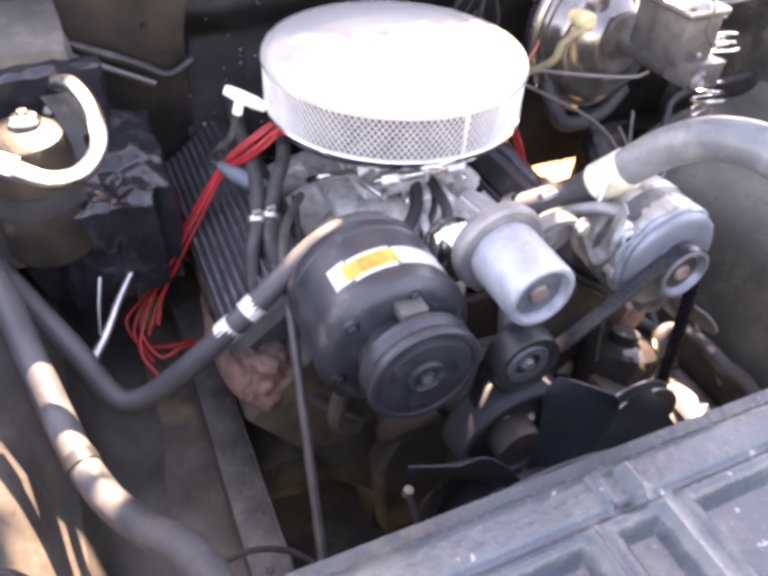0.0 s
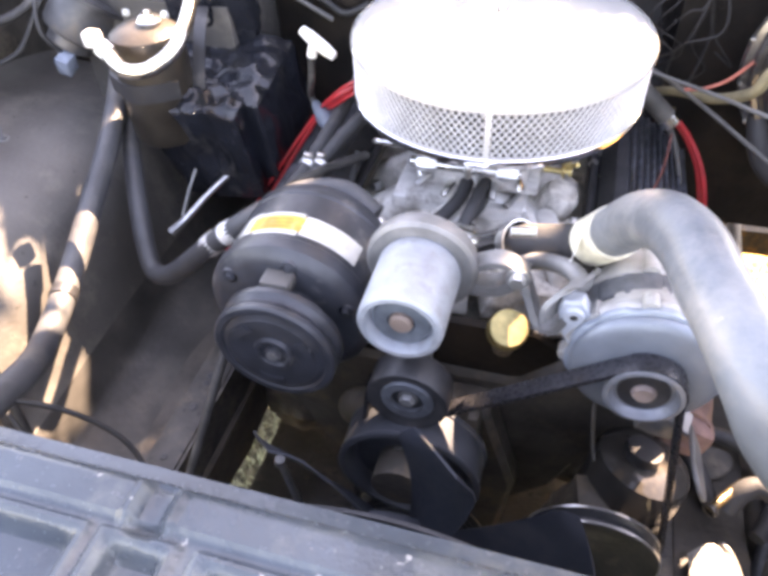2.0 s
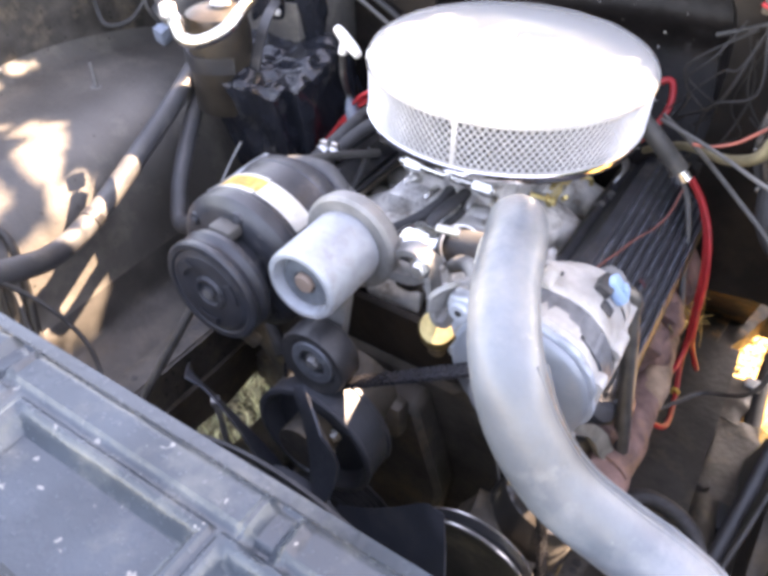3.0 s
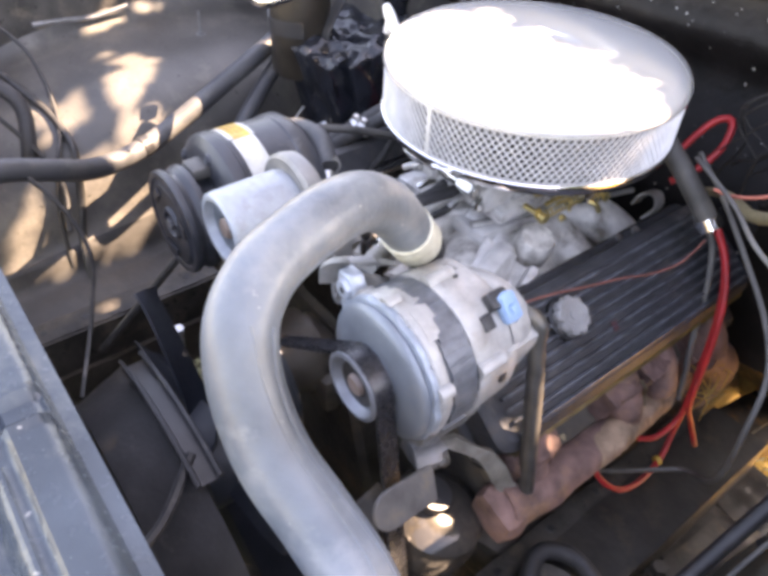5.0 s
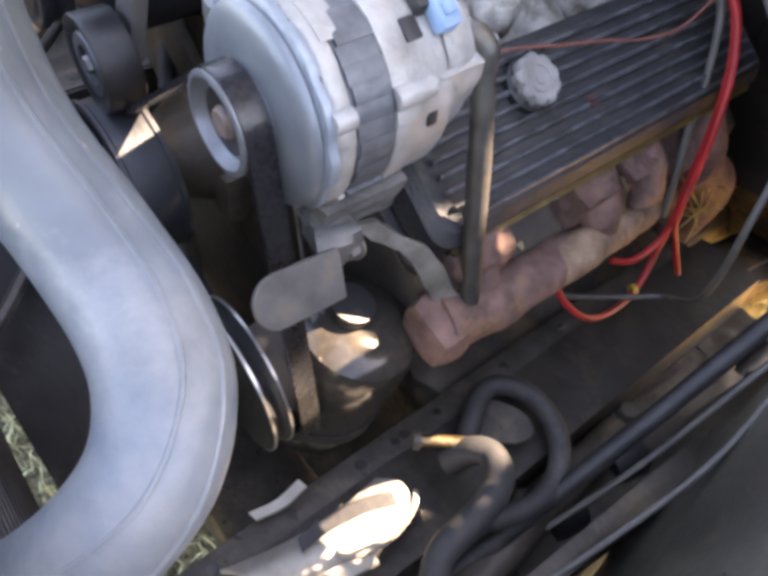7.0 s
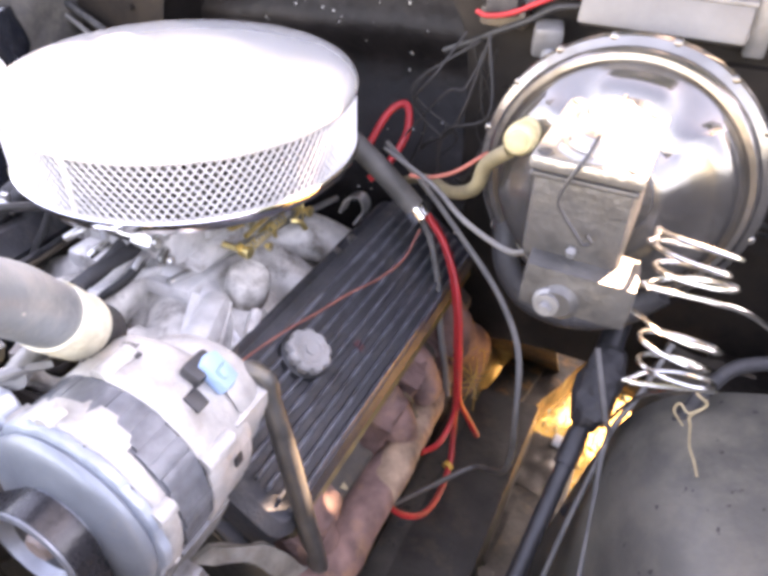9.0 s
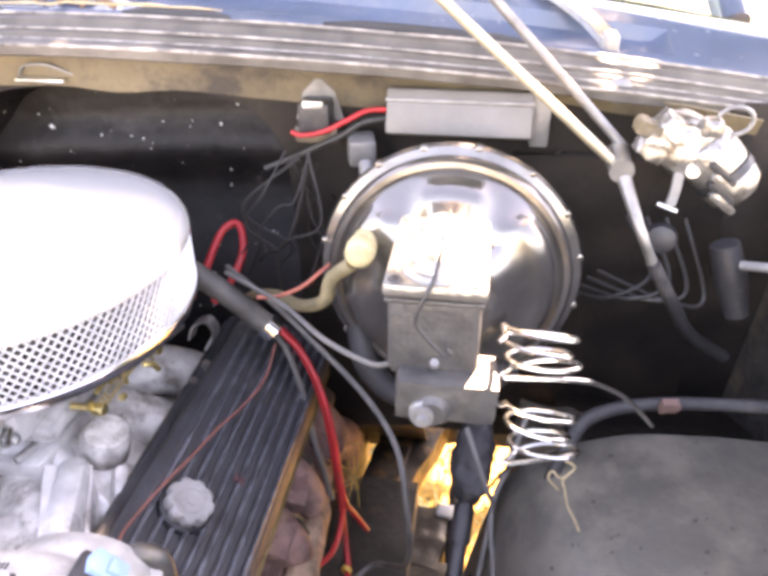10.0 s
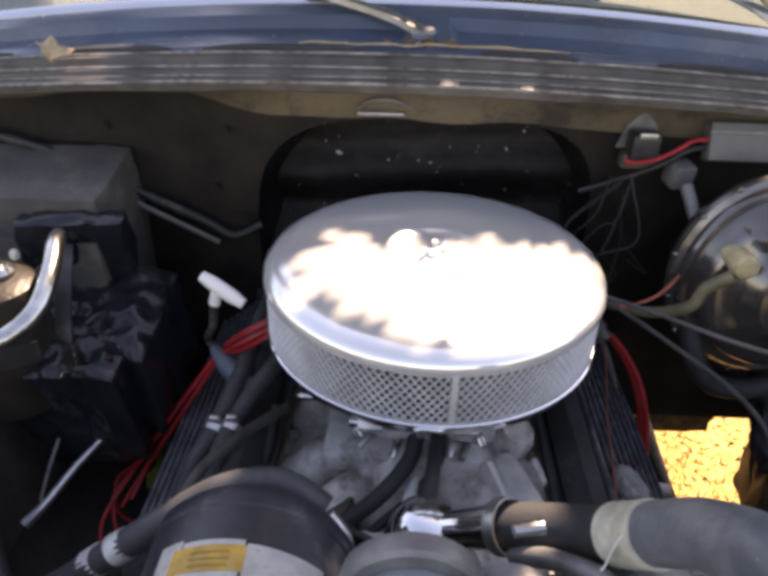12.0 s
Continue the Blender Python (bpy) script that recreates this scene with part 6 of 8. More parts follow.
def build_left_hoses():
    h = thing("suction_hose", (-0.35, -0.2, 0.70), "grey rubber air conditioning hose with crimped metal ferrules", "hose")
    part("hose", tube([(-0.06, -0.225, 0.908), (-0.10, -0.212, 0.924), (-0.15, -0.215, 0.916), (-0.20, -0.223, 0.885), (-0.255, -0.232, 0.845), (-0.305, -0.226, 0.797), (-0.345, -0.216, 0.757), (-0.375, -0.208, 0.733), (-0.402, -0.198, 0.727), (-0.420, -0.178, 0.745), (-0.438, -0.148, 0.776), (-0.485, -0.067, 0.819), (-0.52, 0.0, 0.85)], 0.0138, 16, 6), AC_HOSE, h)
    for p, q in (((-0.250, -0.2315, 0.8495), (-0.236, -0.229, 0.859)), ((-0.278, -0.229, 0.8235), (-0.264, -0.231, 0.837))):
        part("ferrule", tube([p, q], 0.0148, 18, 1), ALU_CLEAN, h, "bright crimped aluminium ferrule")
    part("end_clamp", lathe([(0.0135, -0.006), (0.016, -0.006), (0.016, 0.006), (0.0135, 0.006)], (-0.066, -0.222, 0.907), (0.9, -0.2, -0.3), 24), STEEL, h)
    part("end_fitting", tube([(-0.058, -0.226, 0.903), (-0.045, -0.235, 0.89), (-0.04, -0.24, 0.87)], 0.008, 12), STEEL, h)
    b = thing("discharge_hose", (-0.5, -0.2, 0.75), "long grey rubber air conditioning hose running along the inner wing", "hose")
    part("hose", tube([(-0.548, 0.045, 0.895), (-0.530, 0.0, 0.878), (-0.498, -0.09, 0.853), (-0.478, -0.18, 0.822), (-0.460, -0.26, 0.795), (-0.445, -0.317, 0.782), (-0.425, -0.37, 0.783), (-0.398, -0.42, 0.800), (-0.370, -0.468, 0.830), (-0.35, -0.53, 0.86), (-0.34, -0.60, 0.87)], 0.0158, 16, 6), AC_HOSE, b)
    part("clamp", tube([(-0.4475, -0.308, 0.7835), (-0.4435, -0.322, 0.7820)], 0.0172, 18, 1), BLACK_PAINT, b)
    # heater hoses
    for k, (P, r) in enumerate((([(-0.115, 0.06, 0.915), (-0.135, -0.01, 0.905), (-0.160, -0.05, 0.885), (-0.178, -0.085, 0.864), (-0.188, -0.13, 0.845), (-0.185, -0.18, 0.82), (-0.16, -0.24, 0.76)], 0.010), ([(-0.15, 0.22, 0.90), (-0.17, 0.10, 0.905), (-0.178, -0.02, 0.890), (-0.196, -0.085, 0.862), (-0.215, -0.125, 0.835), (-0.222, -0.17, 0.80), (-0.20, -0.24, 0.72), (-0.13, -0.29, 0.66)], 0.010))):
        hh = thing("heater_hose", P[3], "black rubber heater hose with a wire clamp", "hose", "heater hoses")
        part("hose", tube(P, r, 14, 6), RUBBER, hh)
        d = (Vector(P[4]) - Vector(P[2])).normalized()
        part("clamp", lathe([(r, -0.004), (r + 0.0022, -0.004), (r + 0.0022, 0.004), (r, 0.004)], P[3], d, 20), STEEL, hh)
        part("clamp_screw", block((0.012, 0.008, 0.010), Vector(P[3]) + Vector((0.002, 0, 0.013)), 0.002), STEEL, hh)
    hose("breather_hose", [(0.02, -0.10, 0.885), (0.012, -0.125, 0.868), (-0.015, -0.150, 0.845), (-0.055, -0.175, 0.822), (-0.085, -0.20, 0.80)], 0.0085, RUBBER, "black rubber hose from the carburettor to the front of the manifold")
    hose("vacuum_hose", [(0.045, -0.105, 0.878), (0.040, -0.125, 0.862), (0.015, -0.15, 0.842), (-0.03, -0.18, 0.815), (-0.05, -0.20, 0.79)], 0.005, BLACK_WIRE, "thin black vacuum hose at the front of the carburettor")
    hose("vacuum_hose", [(0.026, -0.185, 0.868), (0.033, -0.165, 0.885), (0.039, -0.119, 0.887), (0.046, -0.075, 0.885), (0.055, -0.04, 0.880)], 0.0075, RUBBER, "black rubber vacuum hose running back under the filter", "hose")
    rb = thing("ribbed_tube", (0.014, -0.15, 0.85), "pale ribbed metal tube beside the carburettor", "tube")
    part("tube", tube([(0.010, -0.165, 0.846), (0.014, -0.15, 0.850), (0.029, -0.107, 0.848), (0.052, -0.05, 0.845)], 0.0050, 12, 5), ALU_CLEAN, rb)
    for k in range(13):
        q = k / 12
        part("rib", lathe([(0.0046, -0.0012), (0.0062, -0.0010), (0.0062, 0.0010), (0.0046, 0.0012)], Vector((0.014, -0.15, 0.850)).lerp(Vector((0.030, -0.105, 0.848)), q), (0.33, 0.94, -0.04), 14), ALU_CLEAN, rb)
    for x, y in ((0.094, -0.010), (0.103, 0.002)):
        solid("filter_stud", lathe([(0, 0), (0.0062, 0), (0.0062, 0.034), (0.0048, 0.036), (0.0048, 0.052), (0, 0.053)], (x, y, 0.866), (0.04, -0.1, 1), 16), ALU_CLEAN, "pale round post standing under the filter's base", "post", "", "posts under the filter")
    hose("fuel_hose", [(-0.135, -0.055, 0.872), (-0.14, -0.075, 0.84), (-0.145, -0.11, 0.80), (-0.12, -0.16, 0.77), (-0.10, -0.22, 0.74)], 0.0048, BLACK_WIRE, "thin black fuel hose beside the carburettor")
    # tall thin tube at the engine's front corner
    hose("dipstick_tube", [(-0.125, -0.05, 0.865), (-0.165, -0.12, 0.880), (-0.192, -0.185, 0.885), (-0.204, -0.249, 0.85), (-0.221, -0.349, 0.75), (-0.238, -0.449, 0.65), (-0.247, -0.50, 0.60)], 0.0058, mat("dark_tube_steel", (0.085, 0.082, 0.078), 0.45, 0.4, 0.35, 40, 0.3), "dark steel dipstick tube down the engine's side", "tube")
    tee = thing("vacuum_tee", (-0.185, -0.04, 0.985), "white plastic vacuum tee on a thin black hose", "vacuum tee")
    d = Vector((0.80, -0.25, -0.42)).normalized()
    c = Vector((-0.185, -0.035, 1.006))
    part("bar", tube([c - d * 0.026, c - d * 0.012, c + d * 0.012, c + d * 0.026], [0.0055, 0.0075, 0.0075, 0.0055], 14, 2), WHITE_PLASTIC, tee)
    part("stem", tube([c - d * 0.006, c - d * 0.008 + Vector((-0.004, 0, -0.022))], 0.0060, 12, 1), WHITE_PLASTIC, tee)
    part("hose", tube([c - d * 0.008 + Vector((-0.004, 0, -0.020)), (-0.205, -0.02, 0.95), (-0.222, 0.01, 0.915), (-0.225, 0.02, 0.90), (-0.212, 0.005, 0.892)], 0.0045, 10), BLACK_WIRE, tee)
    part("connector", tube([(-0.218, 0.012, 0.896), (-0.20, -0.005, 0.886), (-0.172, -0.03, 0.876), (-0.165, -0.035, 0.873)], [0.006, 0.012, 0.012, 0.006], 14, 3), mat("blue_grey_plastic", (0.10, 0.125, 0.16), 0.45, 0, 0.2, 30, 0.1), tee, "blue-grey plastic check valve")
    rnd = random.Random(8)
    for k in range(6):
        o = Vector((rnd.uniform(-0.012, 0.012), rnd.uniform(-0.012, 0.012), rnd.uniform(-0.01, 0.01)))
        P = [Vector((-0.100, 0.03, 0.955)) + o * 0.5, Vector((-0.155, 0.00, 0.940)) + o * 1.3, Vector((-0.190, 0.010, 0.910)) + o * 1.2, Vector((-0.216, 0.020, 0.880)) + o * 0.5, Vector((-0.262, 0.016, 0.815)) + o * 0.8, Vector((-0.305, 0.012, 0.750)) + o, Vector((-0.338, 0.010, 0.700)) + o * 1.2, Vector((-0.368 + 0.012 * k / 6, 0.000 - 0.006 * k, 0.668)) + o * 2, Vector((-0.356 + 0.02 * k / 6, -0.035 - 0.008 * k, 0.645)) + o * 2, Vector((-0.315, -0.055, 0.648)) + o * 2, Vector((-0.285, -0.07, 0.665)) + o * 2]
        solid("red_wire", tube(P[:8 + k // 3] if k % 3 else P, 0.0025, 8, 5), RED_WIRE, "red insulated wire of a loose bundle beside the valve cover", "wire", "", "red wires")
    rnd = random.Random(9)
    for k in range(16):
        c = Vector((0.318 + 0.030 * rnd.random(), 0.085 + 0.075 * rnd.random(), 0.640 + 0.030 * rnd.random()))
        d = Vector((rnd.uniform(-1, 1), rnd.uniform(-0.6, 1), rnd.uniform(-0.7, 0.5))).normalized() * rnd.uniform(0.014, 0.030)
        solid("dry_straw", tube([c - d, c + Vector((0.004 * rnd.random(), 0, 0.006 * rnd.random())), c + d], [0.0006, 0.0010, 0.0005], 6, 4), STRAW, "thin golden dry straw caught behind the manifold", "straw", "", "straw behind the manifold")
    rnd = random.Random(6)
    for k in range(10):
        c = Vector((0.268 + 0.03 * rnd.random(), -0.165 + 0.06 * rnd.random(), 0.690 + 0.02 * rnd.random()))
        solid("dry_leaf", sheet(lambda u, v: c + Vector((0.016 * (u - 0.5), 0.008 * (v - 0.5) * math.sin(math.pi * (0.1 + 0.8 * u)), 0.006 * math.sin(3 * u + k))), 6, 3, 0.0006), LEAF_GREEN if k % 3 else LEAF_DRY, "small pale green leaf scrap on the manifold", "leaf", "", "leaf scraps")
    for k, (p, a) in enumerate((((-0.342, 0.145, 0.655), 60), ((-0.352, 0.135, 0.620), 100), ((-0.345, 0.10, 0.60), 70))):
        def f(u, v):
            w = (0.026 + 0.005 * math.sin(14 * u)) * math.sin(math.pi * (0.08 + 0.86 * u)) * (v - 0.5) * 2
            q = Vector(((u - 0.5) * 0.085, w, 0.012 * math.sin(3 * u) - abs(w) * 0.3))
            return pose(*p, 35 + 15 * k, -60 + 25 * k, a) @ q
        solid("leaf", sheet(f, 14, 6, 0.0006), LEAF_GREEN, "yellow-green dry leaf caught beside the engine", "leaf", "", "fallen leaves")


def build_left_rear():
    dr = thing("receiver_drier", (-0.435, -0.03, 0.84), "black accumulator can with a bright bent aluminium pipe", "accumulator")
    PIPE = mat("polished_aluminium", (0.62, 0.62, 0.60), 0.22, 1.0, 0.2, 40, 0.15, 160, (0.30, 0.28, 0.25), 0.15, 30)
    part("can", lathe([(0, 0), (0.046, 0), (0.050, 0.006), (0.050, 0.13), (0.045, 0.150), (0.03, 0.158), (0, 0.160)], (-0.435, -0.025, 0.845), (0, 0, 1), 48), mat("can_brown", (0.032, 0.026, 0.02), 0.4, 0.2, 0.4, 30, 0.3), dr)
    part("cap", lathe([(0.016, 0), (0.017, 0.006), (0.013, 0.011), (0.006, 0.012), (0.005, 0.018), (0, 0.019)], (-0.425, -0.02, 1.003), (0, 0, 1), 24), PIPE, dr)
    part("pipe", tube([(-0.385, 0.04, 1.02), (-0.368, 0.0, 1.032), (-0.355, -0.045, 1.022), (-0.356, -0.085, 1.003), (-0.378, -0.115, 0.990), (-0.410, -0.118, 0.988), (-0.440, -0.100, 0.995)], [0.0092, 0.0092, 0.0092, 0.0092, 0.0094, 0.0096, 0.0100], 18, 6), PIPE, dr, "bright bent aluminium pipe")
    part("nut", lathe([(0, -0.010), (0.0125, -0.010), (0.0125, 0.010), (0, 0.010)], (-0.446, -0.094, 0.997), (-0.8, 0.5, 0.2), 6), PIPE, dr)
    part("switch", block((0.020, 0.018, 0.020), (-0.468, -0.085, 1.008), 0.004), WHITE_PLASTIC, dr, "white pressure switch")
    part("bracket", strip([(-0.49, -0.05, 0.93), (-0.435, -0.079, 0.93), (-0.385, -0.05, 0.93)], 0.025, 0.003, (0, 0, 1)), BLACK_PAINT, dr)
    hb = thing("heater_box", (-0.45, 0.16, 0.70), "grey plastic heater case against the firewall", "heater box")
    part("case", lumpy((0.27, 0.165, 0.25), (-0.50, 0.165, 0.865), (0, 0, 0), 0.004, 12, 18, 3, 0.05), GREY_PLASTIC, hb)
    part("upper_case", lumpy((0.23, 0.14, 0.085), (-0.48, 0.175, 1.003), (8, 0, 0), 0.004, 14, 14, 8, 0.10), GREY_PLASTIC, hb)
    part("duct_flange", lumpy((0.13, 0.03, 0.09), (-0.40, 0.10, 0.975), (10, 0, 6), 0.008, 25, 12, 4), CRUMPLED, hb)
    part("strap", strip([(-0.40, 0.075, 0.99), (-0.385, 0.03, 0.975), (-0.378, -0.01, 0.93), (-0.372, -0.03, 0.88)], 0.018, 0.003, (1, 0, 0)), BLACK_PAINT, hb)
    part("rib", block((0.275, 0.006, 0.25), (-0.50, 0.12, 0.865), 0.002), GREY_PLASTIC, hb)
    for k in range(4):
        part("screw", hexbolt((-0.60 + 0.065 * k, 0.082, 0.97), (0, -1, 0.3), 0.005, 0.004), STEEL, hb)
    ev = thing("evaporator_case", (-0.38, 0.05, 0.72), "black dented evaporator case with metal clips", "evaporator")
    part("case", lumpy((0.20, 0.16, 0.205), (-0.380, 0.065, 0.825), (12, 0, 0), 0.016, 17, 40, 1, 0.30, 0.4), CRUMPLED, ev, "crumpled black insulation wrap", 70)
    part("front_cover", lumpy((0.13, 0.06, 0.18), (-0.372, -0.012, 0.825), (14, 0, 4), 0.014, 22, 36, 6, 0.25, 0.4), CRUMPLED, ev, "", 70)
    for p in ((-0.335, -0.035, 0.880), (-0.43, -0.03, 0.885)):
        part("clip", block((0.035, 0.018, 0.004), p, 0.001, (20, 0, 5)), STEEL, ev)
    part("drain", tube([(-0.335, -0.005, 0.800), (-0.355, -0.025, 0.782), (-0.380, -0.055, 0.762), (-0.405, -0.090, 0.738), (-0.425, -0.11, 0.722)], [0.0035, 0.0042, 0.005, 0.0055, 0.007], 12), STEEL, ev, "thin bright drain tube")
    part("link_rod", tube([(-0.395, -0.05, 0.80), (-0.405, -0.07, 0.77), (-0.412, -0.09, 0.74)], 0.002, 8), STEEL, ev)
    bl = thing("blower_motor", (-0.63, 0.06, 0.93), "dull grey round blower motor behind the accumulator", "blower motor")
    MOTOR = mat("dull_motor_can", (0.085, 0.088, 0.095), 0.45, 0.4, 0.35, 24, 0.3, 140, (0.14, 0.12, 0.10), 0.3, 12)
    ba = Vector((-0.45, -0.45, -0.75))
    part("can", lathe([(0, -0.02), (0.046, -0.02), (0.048, -0.012), (0.048, 0.040), (0.044, 0.048), (0.034, 0.052), (0.033, 0.066), (0.022, 0.071), (0, 0.072)], (-0.605, 0.085, 0.972), ba, 44), MOTOR, bl)
    part("flange", lathe([(0.044, -0.018), (0.060, -0.018), (0.061, -0.012), (0.046, -0.010)], (-0.605, 0.085, 0.972), ba, 44), BLACK_PAINT, bl)
    part("end_cap", lathe([(0, 0.068), (0.014, 0.068), (0.016, 0.074), (0.012, 0.080), (0, 0.081)], (-0.605, 0.085, 0.972), ba, 28), GREY_STEEL, bl)
    part("plug", lumpy((0.022, 0.026, 0.034), (-0.628, 0.030, 0.905), (20, 20, 0), 0.002, 50, 10, 3, 0.3), mat("pale_blue_grey_plug", (0.20, 0.24, 0.30), 0.5), bl, "pale blue-grey wire plug")
    part("lead", tube([(-0.628, 0.032, 0.918), (-0.645, 0.02, 0.955), (-0.655, 0.05, 1.00), (-0.64, 0.10, 1.03)], 0.003, 8), BLACK_WIRE, bl)
    hose("corner_loom", [(-0.80, 0.03, 0.93), (-0.77, 0.02, 0.895), (-0.73, 0.05, 0.905), (-0.70, 0.09, 0.96), (-0.66, 0.13, 1.02)], 0.0045, BLACK_WIRE, "dark taped loom in the corner behind the inner wing", "cable")
    hose("corner_loom", [(-0.81, -0.04, 1.00), (-0.79, 0.02, 0.955), (-0.75, 0.08, 0.945), (-0.70, 0.14, 0.98)], 0.008, BLACK_WIRE, "black loom in the corner behind the inner wing", "cable")
    rr = thing("wing_stud", (-0.679, -0.096, 0.835), "thin dark steel stud and washer on the inner wing", "stud")
    part("stud", tube([(-0.679, -0.096, 0.834), (-0.679, -0.095, 0.858), (-0.680, -0.094, 0.884)], [0.0032, 0.003, 0.0026], 10, 2), GREY_STEEL, rr)
    part("washer", lathe([(0, 0), (0.0095, 0), (0.010, 0.0015), (0.0095, 0.003), (0, 0.003)], (-0.679, -0.096, 0.8385), (0.1, 0, 1), 20), GREY_STEEL, rr)
    part("nut", lathe([(0, 0.0), (0.0055, 0.0), (0.0055, 0.005), (0, 0.005)], (-0.679, -0.096, 0.8415), (0.1, 0, 1), 6), GREY_STEEL, rr)
    hose("wing_wire", [(-0.72, -0.50, 0.90), (-0.70, -0.446, 0.840), (-0.66, -0.425, 0.815), (-0.61, -0.410, 0.802), (-0.56, -0.405, 0.790), (-0.515, -0.405, 0.768), (-0.492, -0.42, 0.70), (-0.470, -0.44, 0.64), (-0.44, -0.45, 0.58)], 0.0062, BLACK_WIRE, "dark wire loom lying down over the inner wing", "wire")
    hose("wing_wire", [(-0.74, -0.44, 0.93), (-0.70, -0.40, 0.875), (-0.655, -0.392, 0.835), (-0.60, -0.398, 0.808), (-0.55, -0.412, 0.785), (-0.505, -0.44, 0.75), (-0.485, -0.46, 0.68), (-0.46, -0.47, 0.60)], 0.0034, BLACK_WIRE, "thin black wire over the inner wing's front", "wire")
    hose("wall_pipe", [(-0.805, -0.355, 0.869), (-0.808, -0.30, 0.866), (-0.808, -0.244, 0.862), (-0.806, -0.18, 0.872)], 0.0045, GREY_STEEL, "short pale pipe along the inside of the wing", "pipe")
    hose("firewall_cable", [(-0.74, 0.20, 1.08), (-0.60, 0.222, 1.075), (-0.48, 0.225, 1.05), (-0.38, 0.228, 1.00), (-0.28, 0.225, 0.955), (-0.24, 0.222, 0.935), (-0.20, 0.23, 0.95)], 0.006, BLACK_WIRE, "black cable bundle drooping along the firewall", "cable")
    hose("firewall_cable", [(-0.74, 0.205, 1.065), (-0.60, 0.215, 1.06), (-0.46, 0.218, 1.025), (-0.34, 0.22, 0.965), (-0.26, 0.218, 0.925)], 0.004, GREY_WIRE, "thin grey cable along the firewall", "cable")


def build_right_rear():
    bc = Vector((0.445, 0.105, 0.965))
    ax = Vector((0.0, -1, 0.10)).normalized()
    bs = thing("brake_booster", bc + Vector((0, 0, -0.13)), "large glossy black round brake servo with a bright rim", "brake booster")
    part("rear_shell", lathe([(0, -0.085), (0.06, -0.085), (0.10, -0.06), (0.122, -0.03), (0.126, -0.006), (0.126, 0.0)], bc, ax, 80), SERVO, bs)
    part("rim", lathe([(0.120, -0.008), (0.131, -0.006), (0.1335, 0.0), (0.131, 0.006), (0.122, 0.009)], bc, ax, 80), SERVO, bs)
    part("front_shell", lathe([(0.124, 0.004), (0.123, 0.015), (0.119, 0.020), (0.114, 0.0205), (0.1105, 0.018), (0.1075, 0.021), (0.1045, 0.034), (0.098, 0.042), (0.088, 0.045), (0.072, 0.047), (0.062, 0.054), (0.052, 0.064), (0.047, 0.067), (0, 0.067)], bc, ax, 80, lambda a, h: -0.016 * (max(0, math.cos(6 * a)) if math.sin(a) > 0.45 else 0) * smoothstep(0.025, 0.035, h) * (1 - smoothstep(0.045, 0.055, h))), SERVO, bs)
    for k in range(16):
        a = 2 * math.pi * k / 16 + 0.2 + 0.03 * math.sin(5 * k)
        u, v, w = basis(ax)
        p = bc + (u * math.cos(a) + v * math.sin(a)) * (0.130 + 0.001 * math.sin(3 * k))
        part("crimp_tab", lathe([(0, -0.008), (0.004, -0.006), (0.0052, 0.0), (0.004, 0.006), (0, 0.008)], p, ax, 12), SERVO, bs)
    vp = Vector((0.365, 0.045, 1.015))
    vl = part("check_valve", lathe([(0, -0.03), (0.012, -0.03), (0.012, -0.012), (0.0135, -0.010), (0.0145, 0.0), (0.0135, 0.012), (0.011, 0.015), (0, 0.0155)], vp, ax, 32), VALVE_IVORY, bs, "yellowed ivory plastic check valve")
    part("valve_cap", lathe([(0.0, 0.0145), (0.008, 0.0145), (0.008, 0.017), (0, 0.017)], vp, ax, 20), VALVE_IVORY, vl)
    hose("servo_vacuum_hose", [vp + Vector((-0.008, -0.006, -0.012)), vp + Vector((-0.030, 0.002, -0.035)), (0.325, 0.052, 0.951), (0.292, 0.080, 0.924), (0.250, 0.125, 0.906), (0.215, 0.155, 0.885), (0.18, 0.17, 0.86)], [0.0072, 0.0074, 0.0072, 0.0068, 0.006, 0.0055, 0.005], IVORY, "yellow-brown vacuum hose from the servo valve", "hose")
    mc = thing("brake_master_cylinder", (0.447, -0.06, 0.95), "grey cast iron brake master cylinder with a lidded reservoir", "master cylinder")
    part("reservoir", block((0.067, 0.105, 0.072), (0.445, -0.058, 1.031), 0.007), MASTER, mc)
    lid = part("lid", joined(block((0.073, 0.112, 0.010), (0.445, -0.058, 1.071), 0.003), *[lathe([(0.025, -0.004), (0.025, 0.003), (0.022, 0.006), (0.019, 0.0065), (0.0175, 0.0095), (0.014, 0.011), (0.012, 0.0135), (0.007, 0.0145), (0, 0.0145)], (0.445, y, 1.074), (0, 0, 1), 36) for y in (-0.086, -0.030)]), mat("lid_steel", (0.34, 0.33, 0.31), 0.32, 0.75, 0.25, 40, 0.4, 160, (0.18, 0.165, 0.14), 0.2, 20), mc, "pale stamped reservoir lid")
    part("bail_wire", tube([(0.455, -0.1245, 1.0345), (0.459, -0.1245, 1.0300), (0.455, -0.1250, 1.0275), (0.451, -0.1250, 1.0310), (0.446, -0.1245, 1.0365), (0.440, -0.1240, 1.043), (0.4335, -0.1230, 1.054), (0.437, -0.1210, 1.068), (0.444, -0.1150, 1.082), (0.447, -0.095, 1.090), (0.449, -0.058, 1.0915), (0.449, -0.02, 1.090), (0.449, 0.0, 1.07), (0.449, 0.002, 1.03)], 0.0014, 10), BLACK_PAINT, lid, "sprung steel bail wire")
